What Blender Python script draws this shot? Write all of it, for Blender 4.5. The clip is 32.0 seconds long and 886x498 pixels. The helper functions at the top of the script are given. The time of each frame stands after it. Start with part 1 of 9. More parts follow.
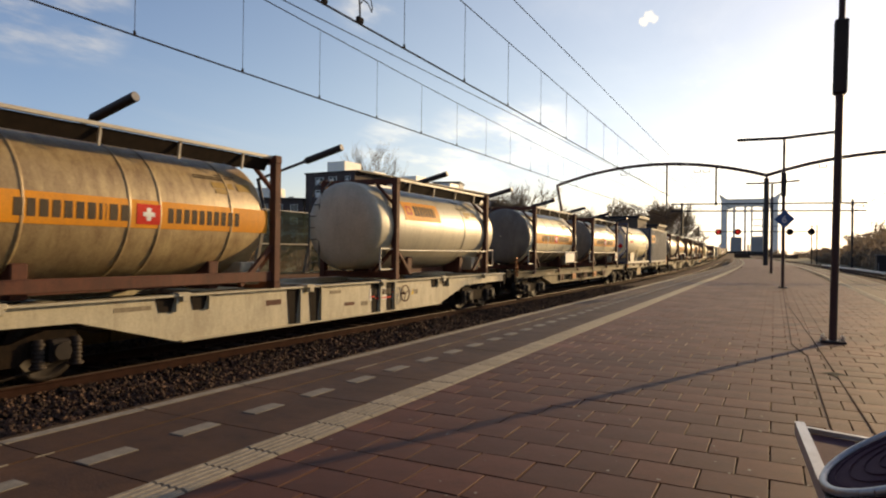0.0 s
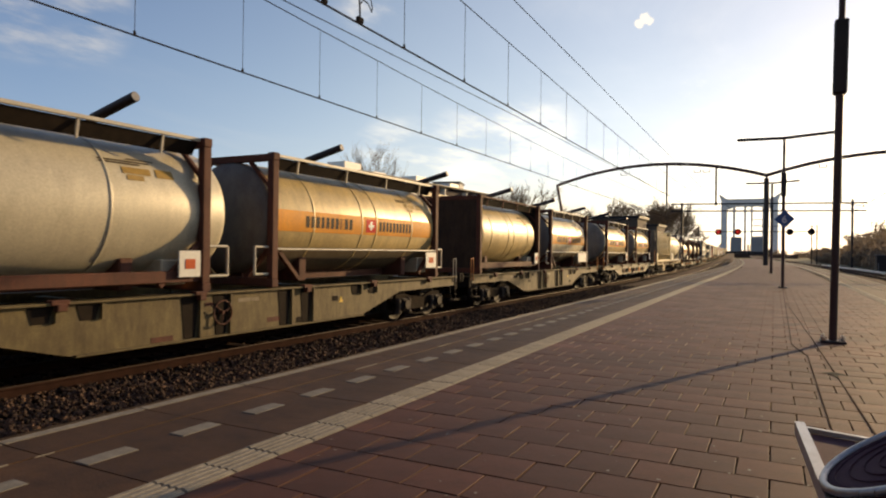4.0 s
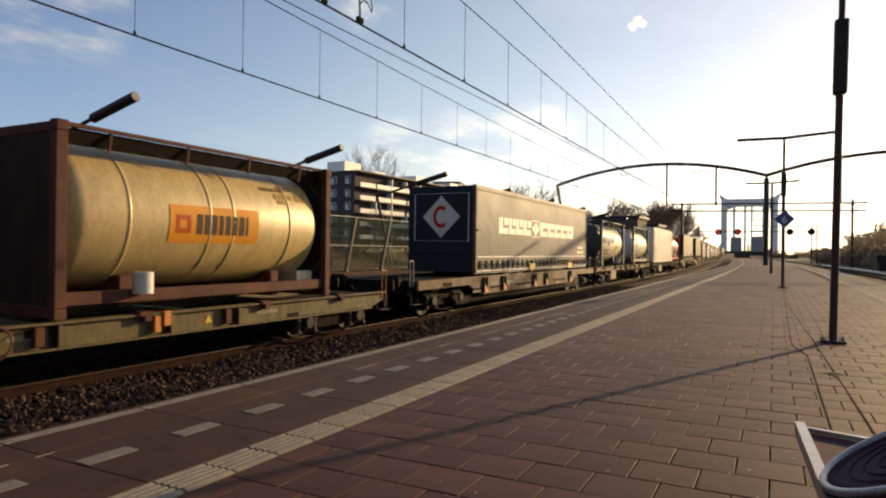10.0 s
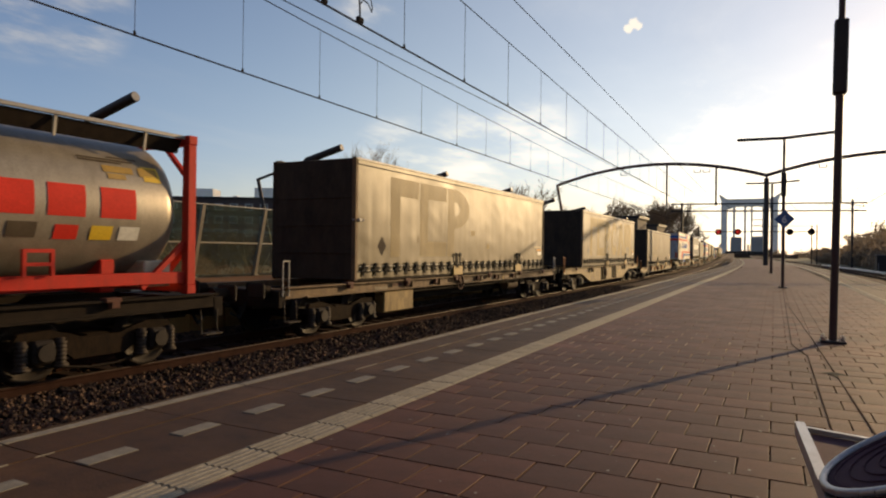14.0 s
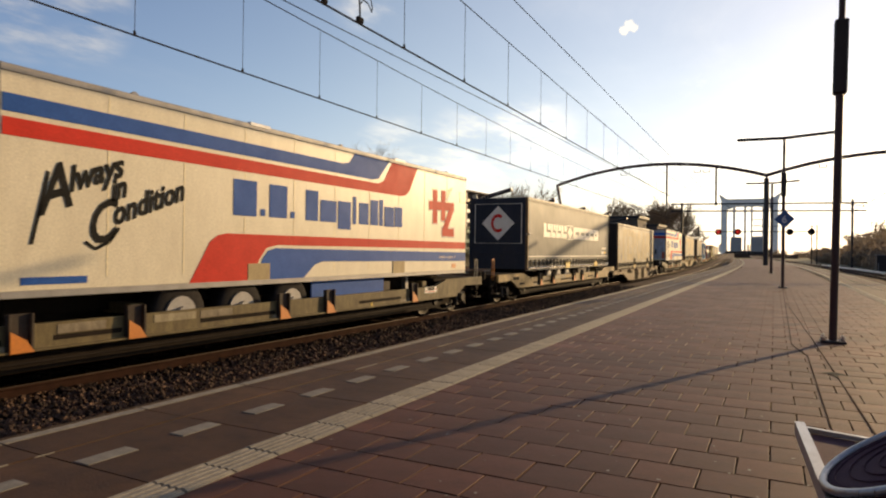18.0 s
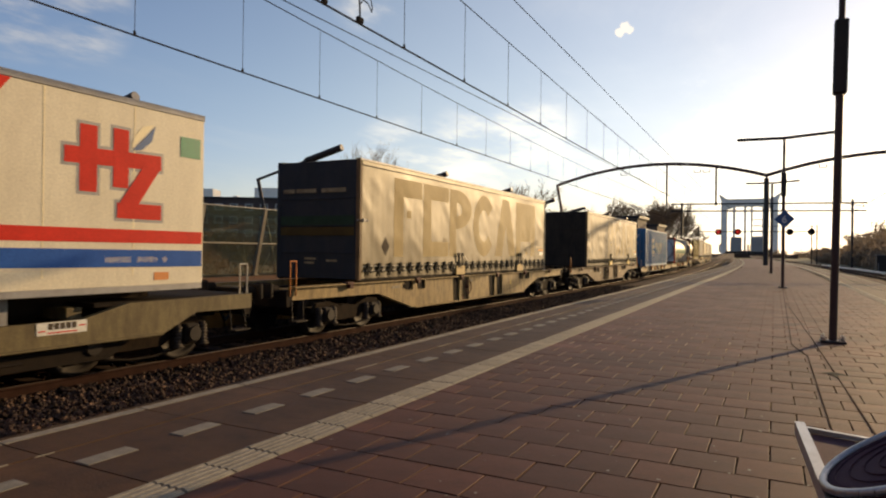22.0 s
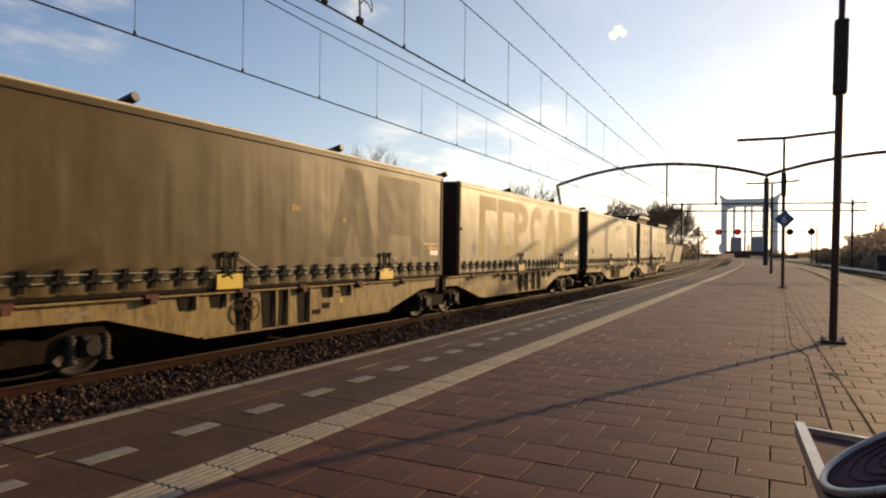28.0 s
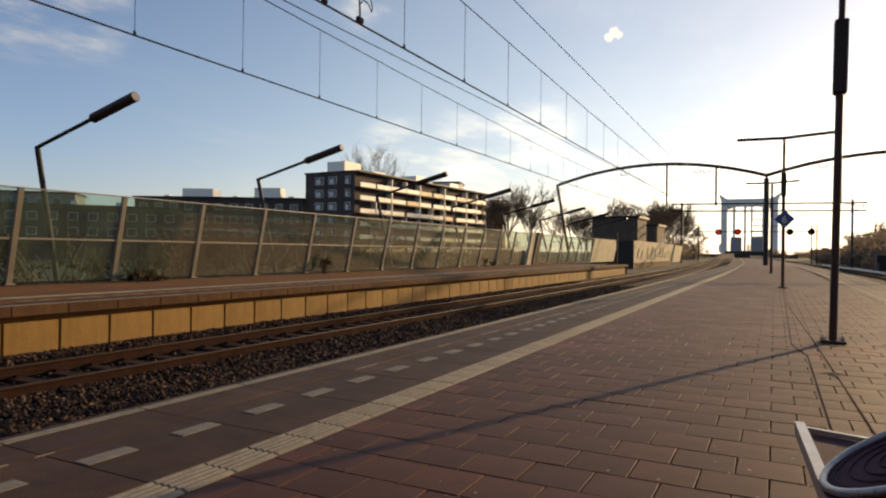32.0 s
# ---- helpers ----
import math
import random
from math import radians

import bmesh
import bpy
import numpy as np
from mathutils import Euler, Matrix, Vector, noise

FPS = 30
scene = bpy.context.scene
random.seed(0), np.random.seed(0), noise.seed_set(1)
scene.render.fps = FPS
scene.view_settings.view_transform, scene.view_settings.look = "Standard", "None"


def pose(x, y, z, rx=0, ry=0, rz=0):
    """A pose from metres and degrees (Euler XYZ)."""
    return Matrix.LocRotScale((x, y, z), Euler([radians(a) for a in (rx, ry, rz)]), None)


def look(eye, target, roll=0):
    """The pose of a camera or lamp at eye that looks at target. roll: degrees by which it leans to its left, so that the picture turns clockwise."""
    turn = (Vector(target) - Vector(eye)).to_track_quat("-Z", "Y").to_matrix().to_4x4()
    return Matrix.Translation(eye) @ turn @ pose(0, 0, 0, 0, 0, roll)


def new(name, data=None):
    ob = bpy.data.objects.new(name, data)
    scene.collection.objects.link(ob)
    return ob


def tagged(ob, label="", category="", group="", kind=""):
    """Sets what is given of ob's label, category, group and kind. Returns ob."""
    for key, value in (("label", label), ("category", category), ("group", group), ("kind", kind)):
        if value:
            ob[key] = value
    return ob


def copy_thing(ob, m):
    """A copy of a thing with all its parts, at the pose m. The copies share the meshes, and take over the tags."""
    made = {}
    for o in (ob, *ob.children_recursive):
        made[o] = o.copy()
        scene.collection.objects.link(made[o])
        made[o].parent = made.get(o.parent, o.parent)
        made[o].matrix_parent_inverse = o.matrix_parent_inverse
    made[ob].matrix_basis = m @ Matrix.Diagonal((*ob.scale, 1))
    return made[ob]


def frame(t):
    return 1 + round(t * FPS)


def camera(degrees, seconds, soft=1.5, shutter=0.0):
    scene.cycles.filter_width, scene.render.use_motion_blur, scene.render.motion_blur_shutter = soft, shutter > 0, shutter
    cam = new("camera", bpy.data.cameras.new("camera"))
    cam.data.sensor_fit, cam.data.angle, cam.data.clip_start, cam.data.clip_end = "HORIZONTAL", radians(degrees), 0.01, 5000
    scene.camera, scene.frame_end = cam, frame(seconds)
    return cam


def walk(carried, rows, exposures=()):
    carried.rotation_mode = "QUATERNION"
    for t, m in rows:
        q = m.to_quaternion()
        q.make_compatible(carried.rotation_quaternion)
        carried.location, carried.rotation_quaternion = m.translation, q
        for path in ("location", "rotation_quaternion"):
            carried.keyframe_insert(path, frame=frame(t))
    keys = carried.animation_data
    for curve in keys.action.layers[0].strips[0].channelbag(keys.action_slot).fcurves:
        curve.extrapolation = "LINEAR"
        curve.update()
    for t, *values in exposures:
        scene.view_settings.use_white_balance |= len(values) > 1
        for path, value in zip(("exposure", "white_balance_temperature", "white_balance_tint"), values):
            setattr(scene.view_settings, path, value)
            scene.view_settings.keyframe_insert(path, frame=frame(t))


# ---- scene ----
cam = camera(69.0, 32.0, soft=2.1, shutter=0.05)
EYE = Vector((0, 0, 1.1))
STAND = look(EYE, EYE + Vector((-math.sin(0.475), math.cos(0.475), 0.002)), 0.745)
walk(cam, [(0, STAND), (32, STAND)], exposures=[(t, e + 0.08, 7750, 10) for t, e in ((0, 0.0), (2.5, 0.0), (5, -0.12), (6, -0.14), (7.5, 0.0), (12.5, 0.0), (13.3, -0.08), (14, -0.24), (15.5, -0.14), (17, 0.0), (20, -0.08), (22, -0.1), (23, -0.15), (24, -0.05), (28, 0.0), (29, -0.07), (32, -0.1))])

# ---- light: a low winter sun ahead to the right, thin cloud near it
SUN_AZ, SUN_EL = radians(22), radians(11.6)
SUN = Vector((math.sin(SUN_AZ) * math.cos(SUN_EL), math.cos(SUN_AZ) * math.cos(SUN_EL), math.sin(SUN_EL)))
lamp = bpy.data.lights.new("sun", "SUN")
lamp.energy, lamp.angle, lamp.color = 4.8, radians(0.6), (1.0, 0.74, 0.44)
sun = new("sun", lamp)
sun.matrix_world = look(SUN * 100, (0, 0, 0))


# direction, inner and outer radius in degrees, strength
CLOUDS = (((-0.835, 0.47, 0.297), 1.0, 4.5, 0.42), ((-0.80, 0.515, 0.30), 1.0, 4.6, 0.42), ((-0.522, 0.775, 0.365), 1.0, 3.6, 0.45),
          ((-0.518, 0.844, 0.140), 0.5, 4.5, 0.30), ((-0.418, 0.896, 0.145), 0.5, 5, 0.34), ((-0.338, 0.928, 0.159), 0.5, 5.5, 0.34), ((-0.40, 0.91, 0.10), 0.5, 5, 0.28))


def make_world():
    w = bpy.data.worlds.new("sky")
    w.use_nodes = True
    scene.world = w
    nt = w.node_tree
    N, L = nt.nodes, nt.links
    bg = N["Background"]
    sky = N.new("ShaderNodeTexSky")
    sky.sky_type, sky.sun_disc = "NISHITA", False
    sky.sun_elevation, sky.sun_rotation = SUN_EL, SUN_AZ
    sky.air_density, sky.dust_density, sky.ozone_density = 1.0, 0.35, 1.2
    tc = N.new("ShaderNodeTexCoord")
    sep = N.new("ShaderNodeSeparateXYZ")
    L.new(tc.outputs["Generated"], sep.inputs[0])
    # flat cloud layers: direction divided by its height
    h = N.new("ShaderNodeMath")
    h.operation = "MAXIMUM"
    h.inputs[1].default_value = 0.03
    L.new(sep.outputs[2], h.inputs[0])
    h2 = N.new("ShaderNodeMath")
    h2.operation = "ADD"
    h2.inputs[1].default_value = 0.10
    L.new(h.outputs[0], h2.inputs[0])
    div = N.new("ShaderNodeVectorMath")
    div.operation = "DIVIDE"
    comb = N.new("ShaderNodeCombineXYZ")
    for i in range(3):
        L.new(h2.outputs[0], comb.inputs[i])
    L.new(tc.outputs["Generated"], div.inputs[0])
    L.new(comb.outputs[0], div.inputs[1])
    mapn = N.new("ShaderNodeMapping")
    mapn.inputs["Scale"].default_value = (0.9, 0.55, 0.0)
    mapn.inputs["Location"].default_value = (2.1, 0.35, 0.0)
    L.new(div.outputs[0], mapn.inputs[0])
    n1 = N.new("ShaderNodeTexNoise")
    n1.inputs["Scale"].default_value, n1.inputs["Detail"].default_value = 1.1, 7
    n1.inputs["Roughness"].default_value, n1.inputs["Distortion"].default_value = 0.58, 0.5
    L.new(mapn.outputs[0], n1.inputs[0])
    ramp = N.new("ShaderNodeMapRange")
    ramp.interpolation_type = "SMOOTHSTEP"
    ramp.inputs[1].default_value, ramp.inputs[2].default_value = 0.50, 0.78
    L.new(n1.outputs[0], ramp.inputs[0])
    # bank of bright thin cloud round the sun: it climbs towards the sun's bearing, with a ragged upper edge
    dot = N.new("ShaderNodeVectorMath")
    dot.operation = "DOT_PRODUCT"
    dot.inputs[1].default_value = SUN
    nor = N.new("ShaderNodeVectorMath")
    nor.operation = "NORMALIZE"
    L.new(tc.outputs["Generated"], nor.inputs[0])
    L.new(nor.outputs[0], dot.inputs[0])

    def calc(op, x, y, clamp=False):
        k = N.new("ShaderNodeMath")
        k.operation, k.use_clamp = op, clamp
        for i, q in enumerate((x, y)):
            if isinstance(q, (int, float)):
                k.inputs[i].default_value = q
            else:
                L.new(q, k.inputs[i])
        return k.outputs[0]
    nsep = N.new("ShaderNodeSeparateXYZ")
    L.new(nor.outputs[0], nsep.inputs[0])
    flat = calc("ADD", calc("MULTIPLY", nsep.outputs[0], math.sin(SUN_AZ)), calc("MULTIPLY", nsep.outputs[1], math.cos(SUN_AZ)))
    flat = calc("DIVIDE", flat, calc("SQRT", calc("MAXIMUM", calc("SUBTRACT", 1.0, calc("MULTIPLY", nsep.outputs[2], nsep.outputs[2])), 0.01), 0))
    over = calc("SUBTRACT", flat, 0.8)
    top = calc("ADD", 0.075, calc("MULTIPLY", over, 0.55))
    pos = calc("MAXIMUM", over, 0.0)
    top = calc("ADD", top, calc("MULTIPLY", calc("MULTIPLY", pos, pos), 2.2))
    wisp = N.new("ShaderNodeTexNoise")
    wisp.inputs["Scale"].default_value, wisp.inputs["Detail"].default_value, wisp.inputs["Roughness"].default_value = 3.0, 9, 0.66
    L.new(mapn.outputs[0], wisp.inputs[0])
    rise = calc("ADD", calc("SUBTRACT", top, nsep.outputs[2]), calc("MULTIPLY", calc("SUBTRACT", wisp.outputs[0], 0.5), 0.36))
    bank = N.new("ShaderNodeMapRange")
    bank.interpolation_type = "SMOOTHSTEP"
    bank.inputs[1].default_value, bank.inputs[2].default_value = -0.075, 0.11
    bank.inputs[4].default_value = 0.70
    L.new(rise, bank.inputs[0])
    glare = N.new("ShaderNodeMapRange")
    glare.interpolation_type = "SMOOTHSTEP"
    glare.inputs[1].default_value, glare.inputs[2].default_value = 0.45, 0.95
    glare.inputs[4].default_value = 0.075
    L.new(dot.outputs["Value"], glare.inputs[0])
    vs = N.new("ShaderNodeMath")
    vs.operation = "ADD"
    L.new(bank.outputs[0], vs.inputs[0])
    L.new(glare.outputs[0], vs.inputs[1])
    # separate clouds: a soft patch of sky each, broken up by the noise
    total = None
    for way, inner, outer, weight in CLOUDS:
        dd = N.new("ShaderNodeVectorMath")
        dd.operation = "DOT_PRODUCT"
        dd.inputs[1].default_value = Vector(way).normalized()
        L.new(nor.outputs[0], dd.inputs[0])
        mk = N.new("ShaderNodeMapRange")
        mk.interpolation_type = "SMOOTHSTEP"
        mk.inputs[1].default_value, mk.inputs[2].default_value = math.cos(radians(outer)), math.cos(radians(inner))
        mk.inputs[4].default_value = weight
        L.new(dd.outputs["Value"], mk.inputs[0])
        if total is None:
            total = mk.outputs[0]
        else:
            ad = N.new("ShaderNodeMath")
            ad.operation = "MAXIMUM"
            L.new(total, ad.inputs[0])
            L.new(mk.outputs[0], ad.inputs[1])
            total = ad.outputs[0]
    n2 = N.new("ShaderNodeTexNoise")
    n2.inputs["Scale"].default_value, n2.inputs["Detail"].default_value, n2.inputs["Roughness"].default_value = 2.2, 8, 0.6
    L.new(mapn.outputs[0], n2.inputs[0])
    br = N.new("ShaderNodeMapRange")
    br.interpolation_type = "SMOOTHSTEP"
    br.inputs[1].default_value, br.inputs[2].default_value = 0.42, 0.62
    L.new(n2.outputs[0], br.inputs[0])
    puffs = N.new("ShaderNodeMath")
    puffs.operation = "MULTIPLY"
    L.new(total, puffs.inputs[0])
    L.new(br.outputs[0], puffs.inputs[1])
    thin = N.new("ShaderNodeMath")
    thin.operation = "MULTIPLY_ADD"
    thin.inputs[1].default_value = 0.10
    L.new(ramp.outputs[0], thin.inputs[0])
    L.new(puffs.outputs[0], thin.inputs[2])
    fac = N.new("ShaderNodeMath")
    fac.operation, fac.use_clamp = "ADD", True
    L.new(thin.outputs[0], fac.inputs[0])
    L.new(vs.outputs[0], fac.inputs[1])
    bright = N.new("ShaderNodeMapRange")
    bright.inputs[1].default_value, bright.inputs[2].default_value = 0.2, 1.0
    bright.inputs[3].default_value, bright.inputs[4].default_value = 6.3, 13.4
    L.new(dot.outputs["Value"], bright.inputs[0])
    white = N.new("ShaderNodeVectorMath")
    white.operation = "SCALE"
    white.inputs[0].default_value = (1.0, 0.95, 0.86)
    body = N.new("ShaderNodeMapRange")
    body.inputs[1].default_value, body.inputs[2].default_value = 0.35, 0.65
    body.inputs[3].default_value, body.inputs[4].default_value = 0.80, 1.16
    L.new(n2.outputs[0], body.inputs[0])
    L.new(calc("MULTIPLY", bright.outputs[0], body.outputs[0]), white.inputs["Scale"])
    mix = N.new("ShaderNodeMix")
    mix.data_type = "RGBA"
    L.new(fac.outputs[0], mix.inputs["Factor"])
    tint = N.new("ShaderNodeVectorMath")
    tint.operation = "MULTIPLY"
    haze = N.new("ShaderNodeMapRange")
    haze.interpolation_type = "SMOOTHSTEP"
    haze.inputs[1].default_value, haze.inputs[2].default_value = 0.0, 0.26
    L.new(nsep.outputs[2], haze.inputs[0])
    hue = N.new("ShaderNodeMix")
    hue.data_type = "RGBA"
    hue.inputs["A"].default_value, hue.inputs["B"].default_value = (0.95, 0.94, 1.22, 1), (1.07, 1.06, 1.19, 1)
    L.new(haze.outputs[0], hue.inputs["Factor"])
    L.new(hue.outputs["Result"], tint.inputs[1])
    L.new(sky.outputs[0], tint.inputs[0])
    away = N.new("ShaderNodeMapRange")
    away.inputs[1].default_value, away.inputs[2].default_value = 0.18, 0.62
    L.new(dot.outputs["Value"], away.inputs[0])
    deep = N.new("ShaderNodeMix")
    deep.data_type = "RGBA"
    deep.inputs["A"].default_value, deep.inputs["B"].default_value = (0.78, 0.87, 1.06, 1), (1.09, 1.05, 1.05, 1)
    L.new(away.outputs[0], deep.inputs["Factor"])
    blue = N.new("ShaderNodeVectorMath")
    blue.operation = "MULTIPLY"
    L.new(tint.outputs[0], blue.inputs[0])
    L.new(deep.outputs["Result"], blue.inputs[1])
    L.new(blue.outputs[0], mix.inputs["A"])
    L.new(white.outputs[0], mix.inputs["B"])
    L.new(mix.outputs["Result"], bg.inputs["Color"])
    bg.inputs["Strength"].default_value = 0.15


make_world()


# ---- materials
def mat(name, c1, c2=None, rough=0.6, metal=0.0, scale=3.0, fine=40.0, bump=0.15, dirt=None, amount=0.35, stretch=(1, 1, 1), spec=0.5, island=0.0, rnd=0.0, depth=0.01, coat=0.0):
    """Two tones mixed by coarse noise, fine grain, dirt blotches, bump; each from object space."""
    m = bpy.data.materials.new(name)
    m.use_nodes = True
    nt = m.node_tree
    N, L = nt.nodes, nt.links
    p = N["Principled BSDF"]
    c2 = c2 or tuple(v * 0.75 for v in c1)
    tc = N.new("ShaderNodeTexCoord")
    mp = N.new("ShaderNodeMapping")
    mp.inputs["Scale"].default_value = stretch
    L.new(tc.outputs["Object"], mp.inputs[0])
    a = N.new("ShaderNodeTexNoise")
    a.inputs["Scale"].default_value, a.inputs["Detail"].default_value, a.inputs["Roughness"].default_value = scale, 6, 0.65
    b = N.new("ShaderNodeTexNoise")
    b.inputs["Scale"].default_value, b.inputs["Detail"].default_value = fine, 4
    L.new(mp.outputs[0], a.inputs[0])
    L.new(mp.outputs[0], b.inputs[0])
    r = N.new("ShaderNodeMapRange")
    r.inputs[1].default_value, r.inputs[2].default_value = 0.32, 0.68
    L.new(a.outputs[0], r.inputs[0])
    mix = N.new("ShaderNodeMix")
    mix.data_type = "RGBA"
    mix.inputs["A"].default_value, mix.inputs["B"].default_value = (*c1, 1), (*c2, 1)
    L.new(r.outputs[0], mix.inputs["Factor"])
    out = mix.outputs["Result"]
    g = N.new("ShaderNodeMapRange")
    g.inputs[1].default_value, g.inputs[2].default_value, g.inputs[3].default_value, g.inputs[4].default_value = 0.2, 0.8, 0.82, 1.18
    L.new(b.outputs[0], g.inputs[0])
    hs = N.new("ShaderNodeHueSaturation")
    L.new(out, hs.inputs["Color"])
    val = g.outputs[0]
    for source, width in (("island", island), ("rnd", rnd)):
        if width:
            node = N.new("ShaderNodeNewGeometry") if source == "island" else N.new("ShaderNodeObjectInfo")
            k = N.new("ShaderNodeMapRange")
            k.inputs[3].default_value, k.inputs[4].default_value = 1 - width, 1 + width
            L.new(node.outputs["Random Per Island" if source == "island" else "Random"], k.inputs[0])
            mu = N.new("ShaderNodeMath")
            mu.operation = "MULTIPLY"
            L.new(val, mu.inputs[0])
            L.new(k.outputs[0], mu.inputs[1])
            val = mu.outputs[0]
    L.new(val, hs.inputs["Value"])
    out = hs.outputs[0]
    if dirt:
        d = N.new("ShaderNodeTexNoise")
        d.inputs["Scale"].default_value, d.inputs["Detail"].default_value, d.inputs["Roughness"].default_value = scale * 2.3, 8, 0.75
        mp2 = N.new("ShaderNodeMapping")
        mp2.inputs["Scale"].default_value = (1.3, 1.6, 0.45)
        mp2.inputs["Location"].default_value = (4.2, 1.7, 9.1)
        L.new(tc.outputs["Object"], mp2.inputs[0])
        L.new(mp2.outputs[0], d.inputs[0])
        dr = N.new("ShaderNodeMapRange")
        dr.inputs[1].default_value, dr.inputs[2].default_value = 0.42, 0.72
        dr.inputs[4].default_value = amount * 2
        L.new(d.outputs[0], dr.inputs[0])
        m2 = N.new("ShaderNodeMix")
        m2.data_type = "RGBA"
        m2.inputs["B"].default_value = (*dirt, 1)
        L.new(dr.outputs[0], m2.inputs["Factor"])
        L.new(out, m2.inputs["A"])
        out = m2.outputs["Result"]
    L.new(out, p.inputs["Base Color"])
    rr = N.new("ShaderNodeMapRange")
    rr.inputs[3].default_value, rr.inputs[4].default_value = max(0.03, rough - 0.12), min(1, rough + 0.12)
    L.new(a.outputs[0], rr.inputs[0])
    L.new(rr.outputs[0], p.inputs["Roughness"])
    p.inputs["Metallic"].default_value = metal
    p.inputs["Specular IOR Level"].default_value = spec
    p.inputs["Coat Weight"].default_value = coat
    if bump:
        bp = N.new("ShaderNodeBump")
        bp.inputs["Strength"].default_value, bp.inputs["Distance"].default_value = bump, depth
        L.new(b.outputs[0], bp.inputs["Height"])
        L.new(bp.outputs[0], p.inputs["Normal"])
    return m


def glow(name, c, strength):
    m = bpy.data.materials.new(name)
    m.use_nodes = True
    p = m.node_tree.nodes["Principled BSDF"]
    p.inputs["Base Color"].default_value = (*c, 1)
    p.inputs["Emission Color"].default_value = (*c, 1)
    p.inputs["Emission Strength"].default_value = strength
    return m


def glass(name, tint, clear=0.9, rough=0.05):
    """A pane: it lets light through with a tint and mirrors at a slant."""
    m = bpy.data.materials.new(name)
    m.use_nodes = True
    N, L = m.node_tree.nodes, m.node_tree.links
    t = N.new("ShaderNodeBsdfTransparent")
    t.inputs[0].default_value = (*tint, 1)
    d = N.new("ShaderNodeBsdfDiffuse")
    d.inputs[0].default_value = (0.27, 0.34, 0.26, 1)
    tc = N.new("ShaderNodeTexCoord")
    no = N.new("ShaderNodeTexNoise")
    no.inputs["Scale"].default_value, no.inputs["Detail"].default_value = 1.7, 6
    L.new(tc.outputs["Object"], no.inputs[0])
    mr = N.new("ShaderNodeMapRange")
    mr.inputs[1].default_value, mr.inputs[2].default_value = 0.3, 0.75
    mr.inputs[3].default_value, mr.inputs[4].default_value = (1 - clear) * 0.5, (1 - clear) * 1.5
    L.new(no.outputs[0], mr.inputs[0])
    m1 = N.new("ShaderNodeMixShader")
    L.new(mr.outputs[0], m1.inputs[0])
    L.new(t.outputs[0], m1.inputs[1])
    L.new(d.outputs[0], m1.inputs[2])
    g = N.new("ShaderNodeBsdfGlossy")
    g.inputs["Roughness"].default_value = rough
    fr = N.new("ShaderNodeFresnel")
    fr.inputs[0].default_value = 1.5
    sc = N.new("ShaderNodeMath")
    sc.operation = "MULTIPLY"
    sc.inputs[1].default_value = 0.35
    sc.use_clamp = True
    L.new(fr.outputs[0], sc.inputs[0])
    m2 = N.new("ShaderNodeMixShader")
    L.new(sc.outputs[0], m2.inputs[0])
    L.new(m1.outputs[0], m2.inputs[1])
    L.new(g.outputs[0], m2.inputs[2])
    L.new(m2.outputs[0], N["Material Output"].inputs[0])
    return m


def foliage(name, c1, c2):
    """Thin leaves and twigs: they let part of the light through."""
    m = bpy.data.materials.new(name)
    m.use_nodes = True
    N, L = m.node_tree.nodes, m.node_tree.links
    geo = N.new("ShaderNodeNewGeometry")
    mix = N.new("ShaderNodeMix")
    mix.data_type = "RGBA"
    mix.inputs["A"].default_value, mix.inputs["B"].default_value = (*c1, 1), (*c2, 1)
    L.new(geo.outputs["Random Per Island"], mix.inputs["Factor"])
    d, t = N.new("ShaderNodeBsdfDiffuse"), N.new("ShaderNodeBsdfTranslucent")
    L.new(mix.outputs["Result"], d.inputs[0])
    L.new(mix.outputs["Result"], t.inputs[0])
    ms = N.new("ShaderNodeMixShader")
    ms.inputs[0].default_value = 0.45
    L.new(d.outputs[0], ms.inputs[1])
    L.new(t.outputs[0], ms.inputs[2])
    L.new(ms.outputs[0], N["Material Output"].inputs[0])
    return m


PAVER = mat("paver", (0.138, 0.050, 0.028), (0.088, 0.034, 0.021), 0.66, scale=1.1, fine=90, bump=0.4, island=0.22, rnd=0.22, dirt=(0.046, 0.022, 0.015), amount=0.32, depth=0.004, spec=0.21)
JOINT = mat("joint_sand", (0.042, 0.016, 0.011), (0.024, 0.010, 0.008), 0.95, fine=200, bump=0.4, spec=0.03)
EDGESLAB = mat("edge_concrete", (0.104, 0.050, 0.022), (0.060, 0.030, 0.015), 0.70, scale=1.1, fine=70, bump=0.5, dirt=(0.027, 0.015, 0.012), amount=0.38, depth=0.004, spec=0.22, rnd=0.14)
WHITEMARK = mat("worn_white_paint", (0.30, 0.265, 0.20), (0.23, 0.20, 0.155), 0.8, scale=4, fine=80, bump=0.2, dirt=(0.10, 0.08, 0.06), amount=0.3, depth=0.003, spec=0.25)
TACTILE = mat("tactile_tile", (0.30, 0.262, 0.195), (0.235, 0.205, 0.155), 0.8, scale=3, fine=80, bump=0.25, dirt=(0.10, 0.08, 0.065), amount=0.28, rnd=0.10, depth=0.003, spec=0.25)
BALLAST = mat("ballast", (0.104, 0.060, 0.038), (0.026, 0.017, 0.014), 0.9, scale=7, fine=60, bump=0.8, island=0.85, depth=0.02, spec=0.2)
RAILSIDE = mat("rusty_rail", (0.046, 0.022, 0.015), (0.030, 0.015, 0.011), 0.95, scale=5, fine=60, bump=0.3, spec=0.04)
